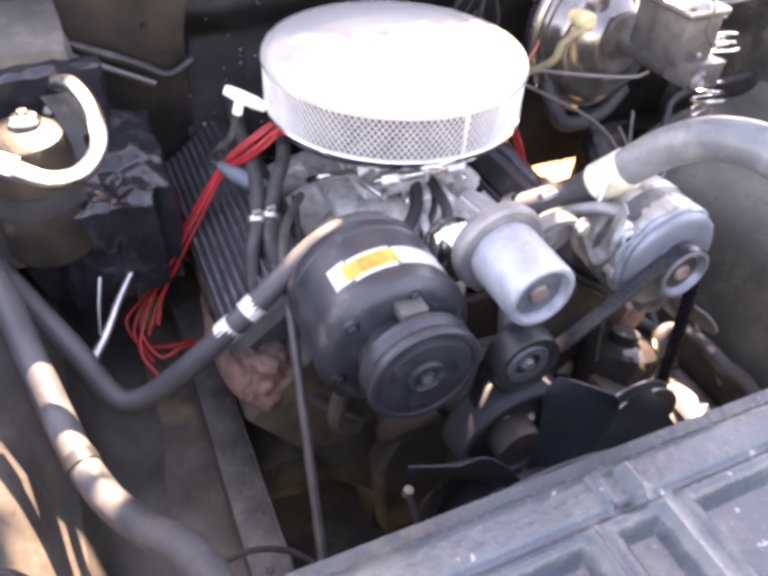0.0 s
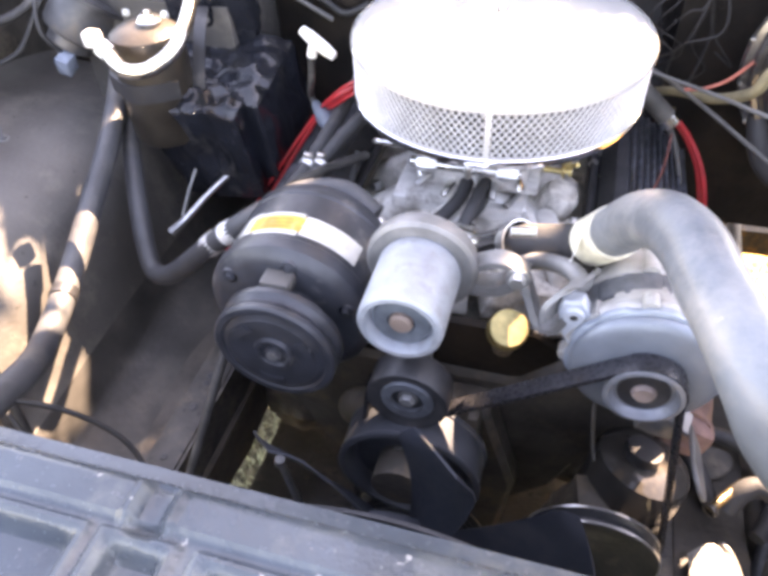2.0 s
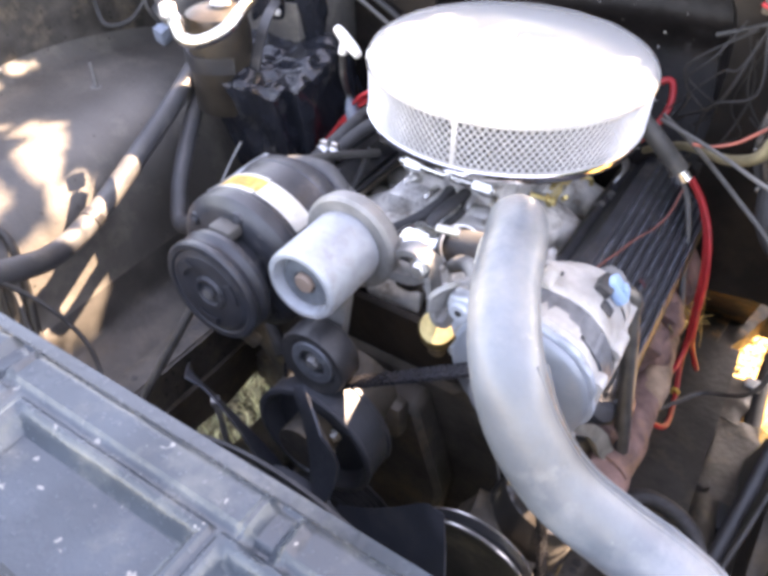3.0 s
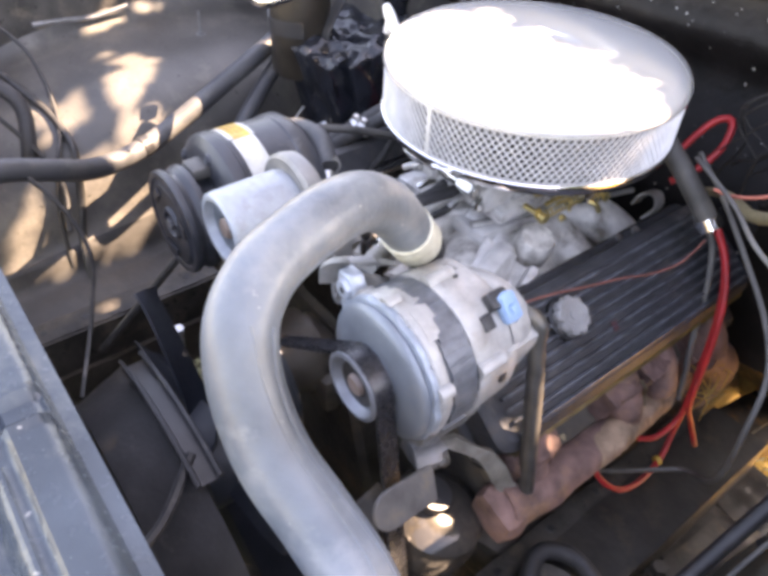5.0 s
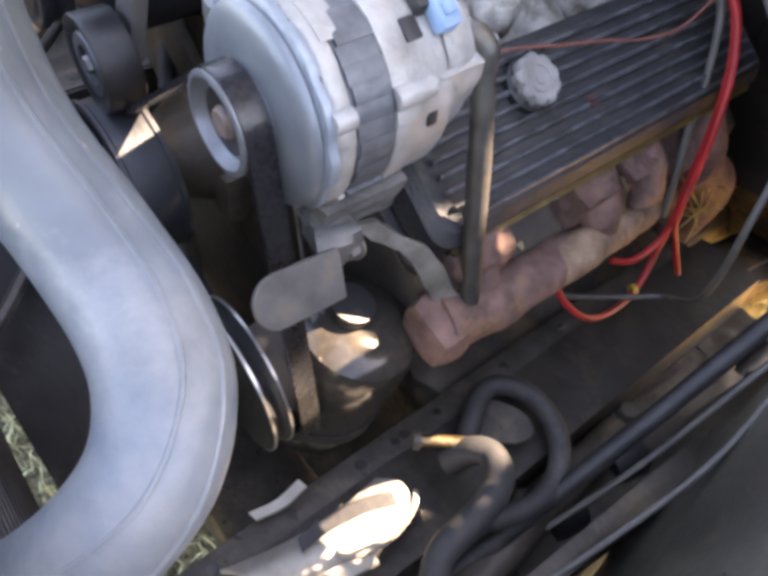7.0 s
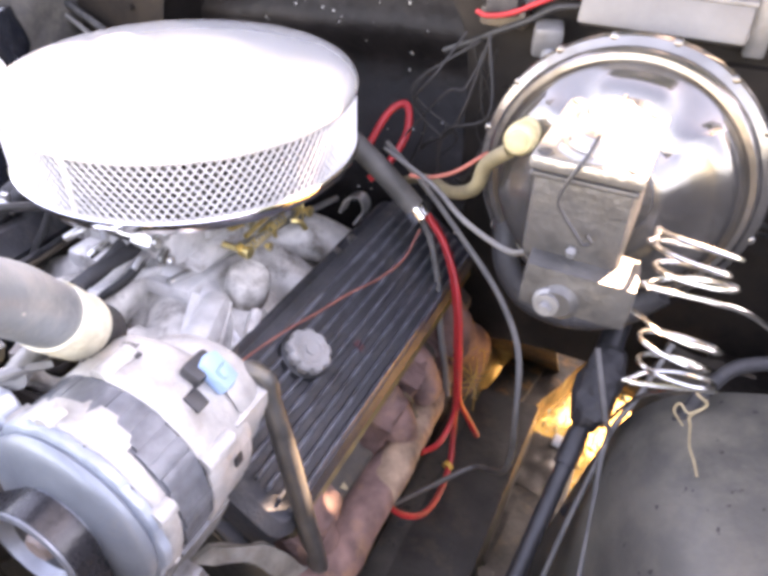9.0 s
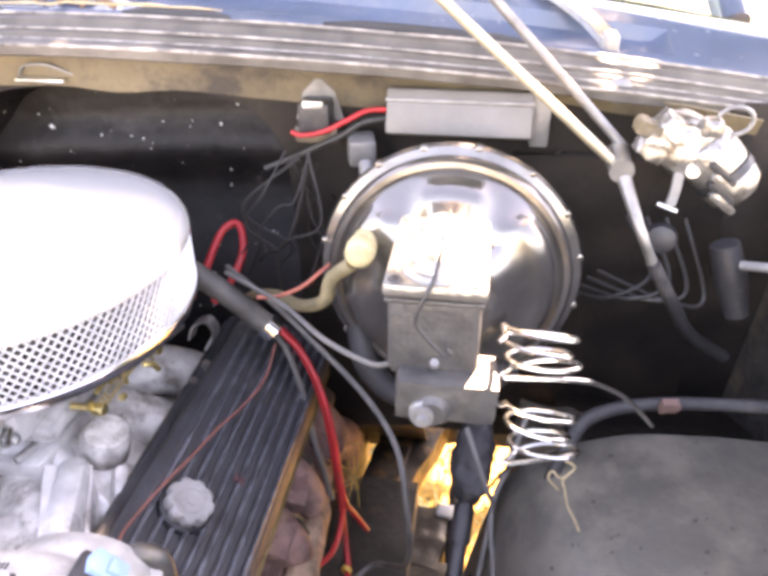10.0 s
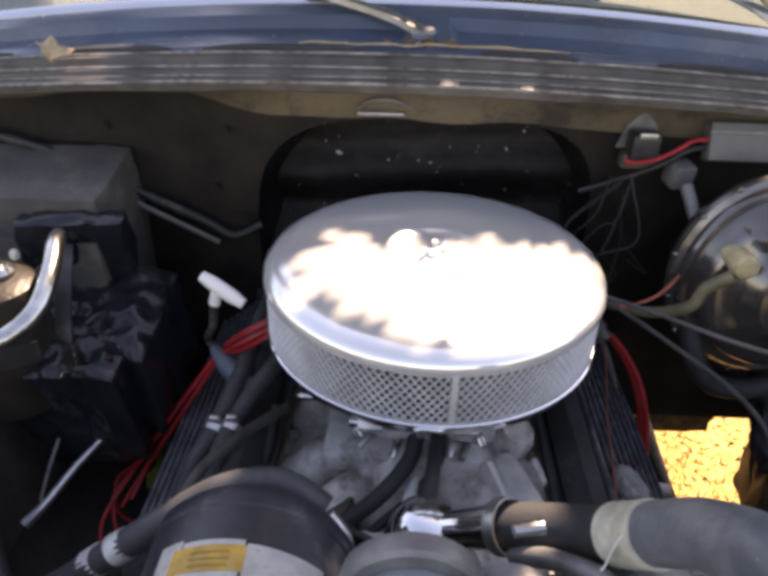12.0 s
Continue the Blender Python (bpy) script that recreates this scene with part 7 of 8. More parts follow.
    part("rim_bead", block((0.070, 0.109, 0.004), (0.445, -0.058, 1.0625), 0.0015), MASTER, mc)
    for dx, dy in ((-0.028, -0.048), (0.028, -0.048), (-0.028, 0.048), (0.028, 0.048)):
        part("lid_dimple", lathe([(0, 0.0), (0.004, 0.0), (0.0055, 0.0012), (0.004, 0.002), (0, 0.001)], (0.445 + dx, -0.058 + dy, 1.0755), (0, 0, 1), 14), MASTER, lid)
    part("bore", lathe([(0, -0.135), (0.010, -0.135), (0.012, -0.131), (0.0135, -0.130), (0.0175, -0.126), (0.019, -0.118), (0.022, 0.03), (0.038, 0.034), (0.040, 0.05), (0, 0.05)], (0.447, 0.0, 0.982), (0, 1, 0), 36), MASTER, mc)
    part("end_plug", joined(lathe([(0, 0), (0.0105, 0), (0.0105, 0.003), (0.0085, 0.005), (0.0085, 0.008), (0, 0.008)], (0.441, -0.130, 0.981), (0, -1, 0.05), 24), hexbolt((0.441, -0.137, 0.981), (0, -1, 0.05), 0.0045, 0.007)), GREY_STEEL, mc)
    part("outlet_block", lumpy((0.076, 0.042, 0.034), (0.456, -0.108, 0.988), (0, 3, 4), 0.0012, 40, 16, 3, 0.16), MASTER, mc)
    part("line_nut", lathe([(0, 0), (0.0035, 0), (0.0035, 0.005), (0, 0.005)], (0.447, -0.113, 1.010), (0, -0.4, 1), 6), STEEL, mc)
    # coiled brake lines
    def coil(at, top, bottom, r, turns, lead, tail, label):
        """Loose turns of thin pipe whose axis leans back from the engine."""
        a = Vector((-0.10, 0.42, 0.90)).normalized()
        u = Vector((1, 0, -0.22))
        u = (u - a * u.dot(a)).normalized()
        w = a.cross(u)
        n = int(turns * 16)
        pts = [Vector(p) for p in lead]
        for k in range(n + 1):
            q = math.pi + 2 * math.pi * k / 16
            rr = r * (1 + 0.06 * math.sin(0.37 * k + 40 * top))
            pts.append(Vector(at) + u * (rr * math.cos(q) + 0.003 * math.sin(0.21 * k)) + w * rr * 0.85 * math.sin(q) + a * (top + (bottom - top) * (k / n + 0.05 * math.sin(0.29 * k)) + 0.003 * math.sin(0.43 * k + 60 * top)))
        pts += [Vector(p) for p in tail]
        solid("brake_line", tube(pts, 0.0021, 8, 3), LINE, label, "brake line", "", "coiled brake lines")
    coil((0.525, -0.080, 1.002), 0.022, -0.014, 0.0262, 3.0, [(0.492, -0.105, 1.030), (0.496, -0.098, 1.030)], [(0.556, -0.075, 0.978), (0.585, -0.052, 0.955), (0.612, -0.03, 0.925), (0.638, -0.008, 0.886), (0.646, 0.0, 0.874)], "bright coiled steel brake line at the master cylinder")
    coil((0.533, -0.082, 0.930), 0.020, -0.026, 0.0262, 3.0, [(0.490, -0.112, 0.982), (0.498, -0.105, 0.972)], [(0.566, -0.075, 0.900), (0.560, -0.06, 0.885), (0.545, -0.04, 0.86), (0.52, 0.0, 0.80), (0.50, 0.05, 0.70)], "bright coiled steel brake line below the first one")
    hose("dry_tendril", [(0.556, -0.085, 0.902), (0.566, -0.08, 0.890), (0.558, -0.082, 0.876), (0.561, -0.08, 0.864), (0.566, -0.082, 0.845), (0.574, -0.08, 0.828), (0.580, -0.082, 0.815)], 0.0011, LEAF_DRY, "thin dry plant tendril caught on the brake line", "tendril")
    hose("dry_tendril", [(0.566, -0.08, 0.888), (0.556, -0.084, 0.880), (0.548, -0.083, 0.886), (0.546, -0.082, 0.876), (0.556, -0.08, 0.862)], 0.0009, LEAF_DRY, "thin dry plant tendril caught on the brake line", "tendril")
    hs = thing("ignition_module", (0.443, 0.215, 1.07), "grey finned aluminium module box below the cowl edge", "module")
    part("body", block((0.155, 0.026, 0.048), (0.443, 0.216, 1.095), 0.003, (-20, 0, 0)), mat("module_grey", (0.16, 0.155, 0.15), 0.5, 0.2, 0.15, 25, 0.15), hs)
    part("fin", block((0.157, 0.006, 0.006), (0.443, 0.206, 1.083), 0.0015, (-12, 0, 0)), GREY_STEEL, hs)
    part("fin", block((0.157, 0.006, 0.005), (0.443, 0.209, 1.110), 0.0015, (-12, 0, 0)), GREY_STEEL, hs)
    part("mount", block((0.02, 0.03, 0.06), (0.53, 0.235, 1.09), 0.003), GREY_STEEL, hs)
    hose("module_wire", [(0.366, 0.212, 1.098), (0.345, 0.205, 1.098), (0.325, 0.195, 1.090), (0.300, 0.190, 1.078), (0.275, 0.192, 1.072), (0.262, 0.196, 1.074)], 0.0028, RED_WIRE, "short red wire at the module", "wire")
    hose("module_wire", [(0.366, 0.214, 1.088), (0.340, 0.205, 1.085), (0.315, 0.20, 1.070), (0.285, 0.20, 1.055), (0.26, 0.21, 1.04), (0.22, 0.22, 1.02)], 0.0035, BLACK_WIRE, "black wire at the module", "wire")
    rl = thing("starter_relay", (0.287, 0.215, 1.07), "small dark relay with a metal bracket on the firewall", "relay")
    part("case", block((0.035, 0.030, 0.035), (0.287, 0.212, 1.088), 0.004), BLACK_PAINT, rl)
    part("plate", plate([(-0.028, -0.02), (0.028, -0.02), (0.018, 0.012), (0.004, 0.026), (-0.004, 0.026), (-0.018, 0.012)], 0.003, pose(0.287, 0.230, 1.098, 90, 0, 0), 0.0006), GREY_STEEL, rl)
    part("clip", block((0.022, 0.006, 0.008), (0.287, 0.198, 1.104), 0.001), STEEL, rl)
    part("base", block((0.05, 0.02, 0.02), (0.287, 0.215, 1.068), 0.004), GRIME, rl)
    sv = thing("vacuum_valve", (0.335, 0.20, 1.03), "small grey valve with hoses on the firewall", "valve")
    part("body", block((0.030, 0.030, 0.032), (0.338, 0.205, 1.055), 0.005, (10, 0, 15)), GREY_STEEL, sv)
    part("nozzle", tube([(0.345, 0.19, 1.045), (0.352, 0.165, 1.02), (0.36, 0.15, 1.0)], 0.008, 12), GREY_STEEL, sv)
    cb = thing("cowl_bracket", (-0.045, 0.24, 1.10), "small pale metal bracket on the firewall edge", "bracket")
    part("tab", block((0.06, 0.018, 0.004), (-0.045, 0.232, 1.113), 0.001, (10, 0, 3)), STEEL, cb)
    part("rib", strip([(-0.075, 0.238, 1.113), (-0.06, 0.23, 1.128), (-0.03, 0.23, 1.130), (-0.005, 0.238, 1.118)], 0.012, 0.003, (0, 1, 0)), GREY_STEEL, cb)
    # thin wires on the firewall and behind the filter
    rnd = random.Random(21)
    for k in range(9):
        a = Vector((0.25 + 0.05 * rnd.random(), 0.20, 1.06 - 0.03 * rnd.random()))
        b = Vector((0.18 + 0.12 * rnd.random(), 0.17 + 0.05 * rnd.random(), 0.86 + 0.08 * rnd.random()))
        mid = (a + b) / 2 + Vector((rnd.uniform(-0.05, 0.05), rnd.uniform(-0.03, 0.03), rnd.uniform(-0.03, 0.03)))
        m2 = (mid + b) / 2 + Vector((rnd.uniform(-0.04, 0.04), rnd.uniform(-0.02, 0.0), rnd.uniform(-0.03, 0.03)))
        hose("loom_wire", [a, mid, m2, b], 0.0012 if k % 3 else 0.0020, mat("sooty_wire", (0.018, 0.016, 0.015), 0.6, 0, 0.3, 30, 0.2), "thin loose wire hanging on the firewall", "wire", 8, 6, "loose firewall wires")
    hose("red_loop", [(0.150, 0.15, 0.90), (0.165, 0.19, 0.945), (0.185, 0.20, 0.955), (0.195, 0.18, 0.93), (0.185, 0.15, 0.90), (0.17, 0.13, 0.885)], 0.0045, RED_WIRE, "red cable loop behind the air filter", "wire")
    hose("thin_red_wire", [(0.33, 0.10, 0.975), (0.315, 0.085, 0.965), (0.295, 0.075, 0.95), (0.27, 0.07, 0.94), (0.25, 0.065, 0.94)], 0.002, mat("faded_red", (0.45, 0.12, 0.08), 0.5), "thin faded red wire beside the servo", "wire")
    # loom that ends in a bright clamp, and the red cables that leave it
    lm = thing("wiring_loom", (0.24, 0.06, 0.87), "thick black wiring loom ending in a bright clamp", "wiring loom")
    part("sleeve", tube([(0.165, 0.10, 0.945), (0.195, 0.098, 0.925), (0.225, 0.100, 0.898), (0.252, 0.102, 0.872)], 0.0125, 16), DUSTY_CABLE, lm)
    part("clamp", lathe([(0.0125, -0.007), (0.0155, -0.007), (0.0155, 0.007), (0.0125, 0.007)], (0.247, 0.102, 0.877), (0.6, 0.02, -0.6), 24), CHROME, lm, "bright steel clamp")
    for k in range(3):
        o = Vector((0.006 + 0.003 * k, -0.003 * k, 0.003 * (k % 2)))
        P = [Vector((0.250, 0.104, 0.874)) + o, Vector((0.272, 0.100, 0.850)) + o, Vector((0.294, 0.086, 0.815)) + o, Vector((0.310, 0.070, 0.765)) + o, Vector((0.318, 0.060, 0.712)) + o, Vector((0.325, 0.052, 0.668)) + o]
        if k == 0:
            P += [Vector((0.336, 0.040, 0.620)), Vector((0.345, 0.012, 0.590)), Vector((0.350, -0.040, 0.592)), Vector((0.347, -0.085, 0.612)), Vector((0.330, -0.112, 0.640)), Vector((0.306, -0.116, 0.668))]
        elif k == 1:
            P += [Vector((0.334, 0.036, 0.640)), Vector((0.330, 0.005, 0.628)), Vector((0.318, -0.02, 0.632))]
        else:
            P += [Vector((0.344, 0.060, 0.632)), Vector((0.360, 0.068, 0.592))]
        solid("red_cable", tube(P, 0.0037, 10, 5), RED_WIRE, "thick red battery cable hanging beside the rusty manifold", "wire", "", "red cables")
    hose("grey_cable", [(0.245, 0.107, 0.872), (0.262, 0.105, 0.845), (0.280, 0.092, 0.80), (0.295, 0.076, 0.74), (0.310, 0.064, 0.69), (0.318, 0.058, 0.655)], 0.004, GREY_WIRE, "grey cable beside the red ones", "wire")
    hose("long_grey_cable", [(0.20, 0.115, 0.945), (0.26, 0.08, 0.925), (0.32, 0.04, 0.90), (0.375, 0.0, 0.875), (0.41, -0.035, 0.845), (0.425, -0.07, 0.80), (0.428, -0.068, 0.74), (0.420, -0.050, 0.69), (0.402, -0.020, 0.648), (0.375, 0.0, 0.614), (0.342, -0.045, 0.612), (0.315, -0.10, 0.628), (0.292, -0.145, 0.652)], 0.0030, DUSTY_CABLE, "long grey cable sweeping down past the manifold", "cable")
    hose("bond_wire", [(0.20, 0.11, 0.94), (0.28, 0.05, 0.945), (0.34, -0.02, 0.957), (0.39, -0.06, 0.965), (0.41, -0.07, 0.975)], 0.0025, GREY_WIRE, "thin pale wire from the loom to the master cylinder", "wire")
    solid("cable_tie", lathe([(0.004, -0.003), (0.0065, -0.003), (0.0065, 0.003), (0.004, 0.003), (0.004, -0.003)], (0.344, 0.008, 0.590), (0.3, 1, 0.2), 14), YELLOW, "yellow tie round the red and grey cables", "tie")
    hose("alternator_wire", [(0.262, -0.258, 0.946), (0.238, -0.228, 0.905), (0.208, -0.178, 0.866), (0.214, -0.125, 0.859), (0.223, -0.078, 0.852), (0.232, -0.030, 0.846), (0.243, 0.012, 0.840), (0.252, 0.056, 0.842), (0.255, 0.09, 0.862)], 0.0013, mat("brown_red", (0.26, 0.09, 0.07), 0.6), "thin brown-red wire from the alternator plug over the valve cover", "wire")
    hose("alternator_wire", [(0.186, -0.32, 0.85), (0.190, -0.330, 0.80), (0.194, -0.330, 0.765), (0.205, -0.330, 0.70), (0.224, -0.330, 0.638), (0.243, -0.330, 0.618)], 0.0018, GREY_WIRE, "thin grey wire hanging below the alternator", "wire")
    # steering column, shaft and the coupler under the master cylinder
    st = thing("steering_shaft", (0.44, -0.1, 0.5), "black steering shaft with a rubber coupler boot", "steering shaft")
    part("coupler", lumpy((0.042, 0.095, 0.052), (0.486, 0.055, 0.750), (34, 0, -4), 0.007, 34, 20, 4, 0.75), RUBBER, st, "dusty rubber coupler boot")
    part("upper_shaft", tube([(0.488, 0.25, 0.87), (0.484, 0.07, 0.765)], 0.014, 18, 1), BLACK_PAINT, st)
    part("lower_shaft", tube([(0.483, 0.03, 0.735), (0.462, -0.14, 0.625), (0.435, -0.34, 0.50)], 0.0092, 18, 1), BLACK_PAINT, st)
    part("collar", lathe([(0, -0.02), (0.0108, -0.02), (0.0115, -0.016), (0.0115, 0.016), (0.0108, 0.02), (0, 0.02)], (0.478, -0.005, 0.712), (0.1, 0.85, 0.5), 20), BLACK_PAINT, st)
    part("steering_box", block((0.10, 0.13, 0.12), (0.42, -0.43, 0.46), 0.02, (20, 0, 0)), GRIME, st)
    pp = thing("power_steering_hoses", (0.40, -0.30, 0.55), "black rubber steering hoses looping beside the frame", "hose")
    part("loop", tube([(0.372, -0.275, 0.560), (0.354, -0.247, 0.580), (0.339, -0.220, 0.584), (0.342, -0.198, 0.584), (0.367, -0.181, 0.582), (0.403, -0.184, 0.578), (0.428, -0.202, 0.574), (0.444, -0.232, 0.570), (0.440, -0.270, 0.566), (0.421, -0.306, 0.56)], 0.0105, 16), RUBBER, pp)
    part("loop_plate", plate([(0.036 * math.cos(q), 0.022 * math.sin(q)) for q in [k * math.pi / 10 for k in range(20)]], 0.004, pose(0.366, -0.222, 0.572, 0, 0, 35), 0.001), RAIL, pp)
    part("second_hose", tube([(0.500, -0.44, 0.56), (0.462, -0.395, 0.608), (0.438, -0.369, 0.626), (0.434, -0.330, 0.634), (0.425, -0.296, 0.634), (0.405, -0.281, 0.630), (0.388, -0.286, 0.622), (0.375, -0.30, 0.60)], 0.0125, 16), RUBBER, pp)
    part("fitting", tube([(0.351, -0.318, 0.620), (0.389, -0.272, 0.620)], 0.0055, 14, 1), mat("brown_brass", (0.20, 0.145, 0.08), 0.35, 0.7, 0.5, 60, 0.3), pp, "dull brown brass hose fitting")
    part("fitting_ring", lathe([(0.005, -0.003), (0.0085, -0.003), (0.009, 0.0), (0.0085, 0.003), (0.005, 0.003)], (0.351, -0.318, 0.620), (0.62, 0.75, 0.0), 20), GRIME, pp)
    hose("column_boot_hose", [(0.348, 0.10, 0.915), (0.360, 0.075, 0.867), (0.378, 0.07, 0.839), (0.400, 0.07, 0.823), (0.436, 0.07, 0.820), (0.481, 0.07, 0.838), (0.515, 0.075, 0.875)], 0.014, RUBBER, "thick black rubber hose hanging below the brake servo", "hose")
    rb = thing("pale_rail_bracket", (0.368, -0.41, 0.556), "steel bracket plate on the frame rail, coloured pale for the sun on it", "bracket")
    # pale base colour adds to the plate's sunlit brightness
    PALE = mat("sunlit_pale_steel", (0.42, 0.40, 0.36), 0.5, 0.3, 0.25, 30, 0.3, 160, (0.20, 0.16, 0.12), 0.18, 18)
    def tongue(u, v):
        x = 0.322 + 0.050 * u + 0.010 * math.sin(3 * v)
        y = -0.500 + 0.150 * v + 0.012 * math.sin(math.pi * u)
        return (x + 0.016 * v, y, 0.556 + 0.014 * math.sin(math.pi * u) + 0.010 * v)
    part("sheet", sheet(tongue, 14, 24, 0.004), PALE, rb)
    def lobe(u, v):
        a = math.pi * (0.15 + 0.75 * v)
        return (0.366 + (0.014 + 0.014 * u) * math.sin(a), -0.375 - 0.045 * math.cos(a) - 0.004 * u, 0.576 + 0.006 * u)
    part("rolled_lip", sheet(lobe, 4, 16, 0.004), PALE, rb)
    part("lip", strip([(0.378, -0.475, 0.560), (0.388, -0.435, 0.572), (0.396, -0.395, 0.575)], 0.014, 0.004, (1, -0.2, 0.2)), PALE, rb)
    part("slot", strip([(0.352, -0.440, 0.5775), (0.352, -0.405, 0.5795), (0.358, -0.375, 0.5800), (0.368, -0.352, 0.580)], 0.013, 0.0016, (1, -0.3, 0)), BLACK_PAINT, rb)
    part("bolt_hole", lathe([(0, 0.0), (0.004, 0.0), (0.004, 0.001), (0, 0.001)], (0.346, -0.418, 0.5765), (0.1, 0, 1), 14), BLACK_PAINT, rb)
    part("front_tongue", strip([(0.300, -0.455, 0.556), (0.306, -0.430, 0.560), (0.304, -0.405, 0.566)], 0.010, 0.004, (1, 0.2, 0)), PALE, rb)
    cn = thing("wire_connector", (0.453, 0.215, 0.45), "white wire connector above the steering gear", "connector")
    part("shell", block((0.026, 0.020, 0.032), (0.453, 0.212, 0.470), 0.003, (20, 10, 0)), WHITE_PLASTIC, cn)
    part("boot", tube([(0.454, 0.206, 0.456), (0.458, 0.190, 0.440), (0.46, 0.16, 0.42)], 0.015, 14), GREY_STEEL, cn, "grey rubber boot")
    hose("column_wire", [(0.54, 0.06, 0.83), (0.525, 0.03, 0.78), (0.508, -0.001, 0.736), (0.515, -0.06, 0.69), (0.52, -0.15, 0.64), (0.50, -0.28, 0.58), (0.48, -0.36, 0.55)], 0.003, GREY_WIRE, "thin grey wire hanging under the master cylinder", "wire")
    hose("column_wire", [(0.475, 0.02, 0.83), (0.50, -0.01, 0.775), (0.508, -0.003, 0.735), (0.495, -0.06, 0.66), (0.48, -0.15, 0.58), (0.46, -0.24, 0.52)], 0.003, GREY_WIRE, "thin grey wire hanging by the steering shaft", "wire")
    # seal along the inner wing
    hose("wing_seal", [(0.490, 0.0, 0.60), (0.508, 0.0, 0.64), (0.533, -0.008, 0.70), (0.559, -0.004, 0.78), (0.577, 0.013, 0.83), (0.602, 0.035, 0.850), (0.670, 0.055, 0.856), (0.80, 0.05, 0.87)], 0.0068, RUBBER, "black rubber tube along the inner wing's edge", "hose")
    hg = thing("hood_hinge", (0.63, 0.14, 0.95), "thin pale steel hood hinge rods joined at a pivot", "hinge")
    part("front_rod", tube([(0.600, 0.150, 1.072), (0.48, 0.156, 1.171), (0.27, 0.167, 1.344)], 0.0052, 12, 1), mat("pale_worn_steel", (0.50, 0.45, 0.34), 0.4, 0.5, 0.3, 20, 0.2), hg, "beige worn rod")
    part("rear_rod", tube([(0.612, 0.180, 1.078), (0.50, 0.190, 1.186), (0.31, 0.206, 1.368)], 0.0048, 12, 1), GREY_STEEL, hg)
    part("pivot", lathe([(0, -0.012), (0.012, -0.012), (0.012, 0.03), (0, 0.03)], (0.605, 0.150, 1.070), (0, 1, 0.1), 20), STEEL, hg)
    part("upper_link", tube([(0.606, 0.155, 1.068), (0.622, 0.10, 1.030), (0.640, 0.095, 0.995)], [0.0075, 0.0052, 0.005], 12, 4), mat("bare_link_steel", (0.30, 0.285, 0.26), 0.35, 0.6, 0.4, 40, 0.3), hg, "bare pale steel link")
    part("lower_arm", tube([(0.640, 0.095, 0.995), (0.668, 0.10, 0.950), (0.70, 0.12, 0.90), (0.75, 0.14, 0.86)], 0.0068, 12, 3), BLACK_PAINT, hg)
    wm = thing("wiper_motor", (0.68, 0.16, 1.02), "pale cast wiper motor gearbox in the bay's rear corner", "wiper motor")
    CAST = mat("bright_casting", (0.34, 0.325, 0.30), 0.3, 0.7, 0.35, 40, 0.4, 180, (0.10, 0.08, 0.06), 0.35, 24)
    part("gearbox", lumpy((0.072, 0.052, 0.052), (0.664, 0.176, 1.088), (0, 24, 0), 0.006, 30, 14, 2, 0.55), CAST, wm)
    ma = Vector((0.62, -0.15, -0.62))
    mo = part("motor", lathe([(0, 0), (0.027, 0), (0.029, 0.004), (0.029, 0.030), (0.027, 0.034), (0.027, 0.044), (0.028, 0.048), (0.026, 0.058), (0.018, 0.066), (0, 0.068)], (0.680, 0.172, 1.088), ma, 40), CAST, wm)
    for x, z in ((0.701, 1.060), (0.704, 1.041)):
        part("cooling_slot", lumpy((0.032, 0.010, 0.008), (x, 0.140, z), (0, 38, 0), 0.001, 40, 8, 1, 0.4), CAST, mo, "bright rib on the motor")
        # a black bar draws the shadow next to each rib
        part("slot_shadow", lumpy((0.034, 0.010, 0.008), (x - 0.003, 0.141, z + 0.010), (0, 38, 0), 0.001, 40, 8, 4, 0.4), BLACK_PAINT, mo, "black bar put in as the shade beside the rib")
    part("end_band", lathe([(0.0275, 0.034), (0.0295, 0.035), (0.0295, 0.043), (0.0275, 0.044)], (0.680, 0.172, 1.088), ma, 40), BLACK_PAINT, mo)
    part("mount_boss", lumpy((0.018, 0.018, 0.018), (0.682, 0.158, 1.110), (0, 0, 0), 0.003, 60, 8, 3, 0.5), CAST, wm)
    part("earth_loop", tube([(0.703 + 0.016 * math.cos(k * 0.52), 0.160, 1.116 + 0.013 * math.sin(k * 0.52)) for k in range(13)], 0.0022, 8, 3), GREY_STEEL, wm, "looped earth wire")
    part("hose_clip", lumpy((0.026, 0.02, 0.014), (0.627, 0.160, 1.106), (0, 20, 0), 0.004, 60, 8, 6, 0.4), TAN, wm, "tan weathered clip")
    part("terminal", lumpy((0.026, 0.02, 0.024), (0.632, 0.158, 1.090), (0, 30, 10), 0.004, 50, 8, 8, 0.3), CAST, wm)
    part("seal_plug", lathe([(0, 0), (0.014, 0), (0.013, 0.006), (0.009, 0.009), (0, 0.010)], (0.606, 0.232, 1.122), (0, -1, 0.1), 28), GREY_STEEL, wm, "round grey plug in the firewall")
    part("lever", strip([(0.661, 0.150, 1.066), (0.660, 0.146, 1.050), (0.657, 0.142, 1.034)], 0.010, 0.003, (1, 0.2, 0)), GREY_STEEL, wm)
    part("lever_pin", tube([(0.645, 0.142, 1.036), (0.655, 0.140, 1.033), (0.664, 0.140, 1.030)], 0.0025, 8), STEEL, wm)
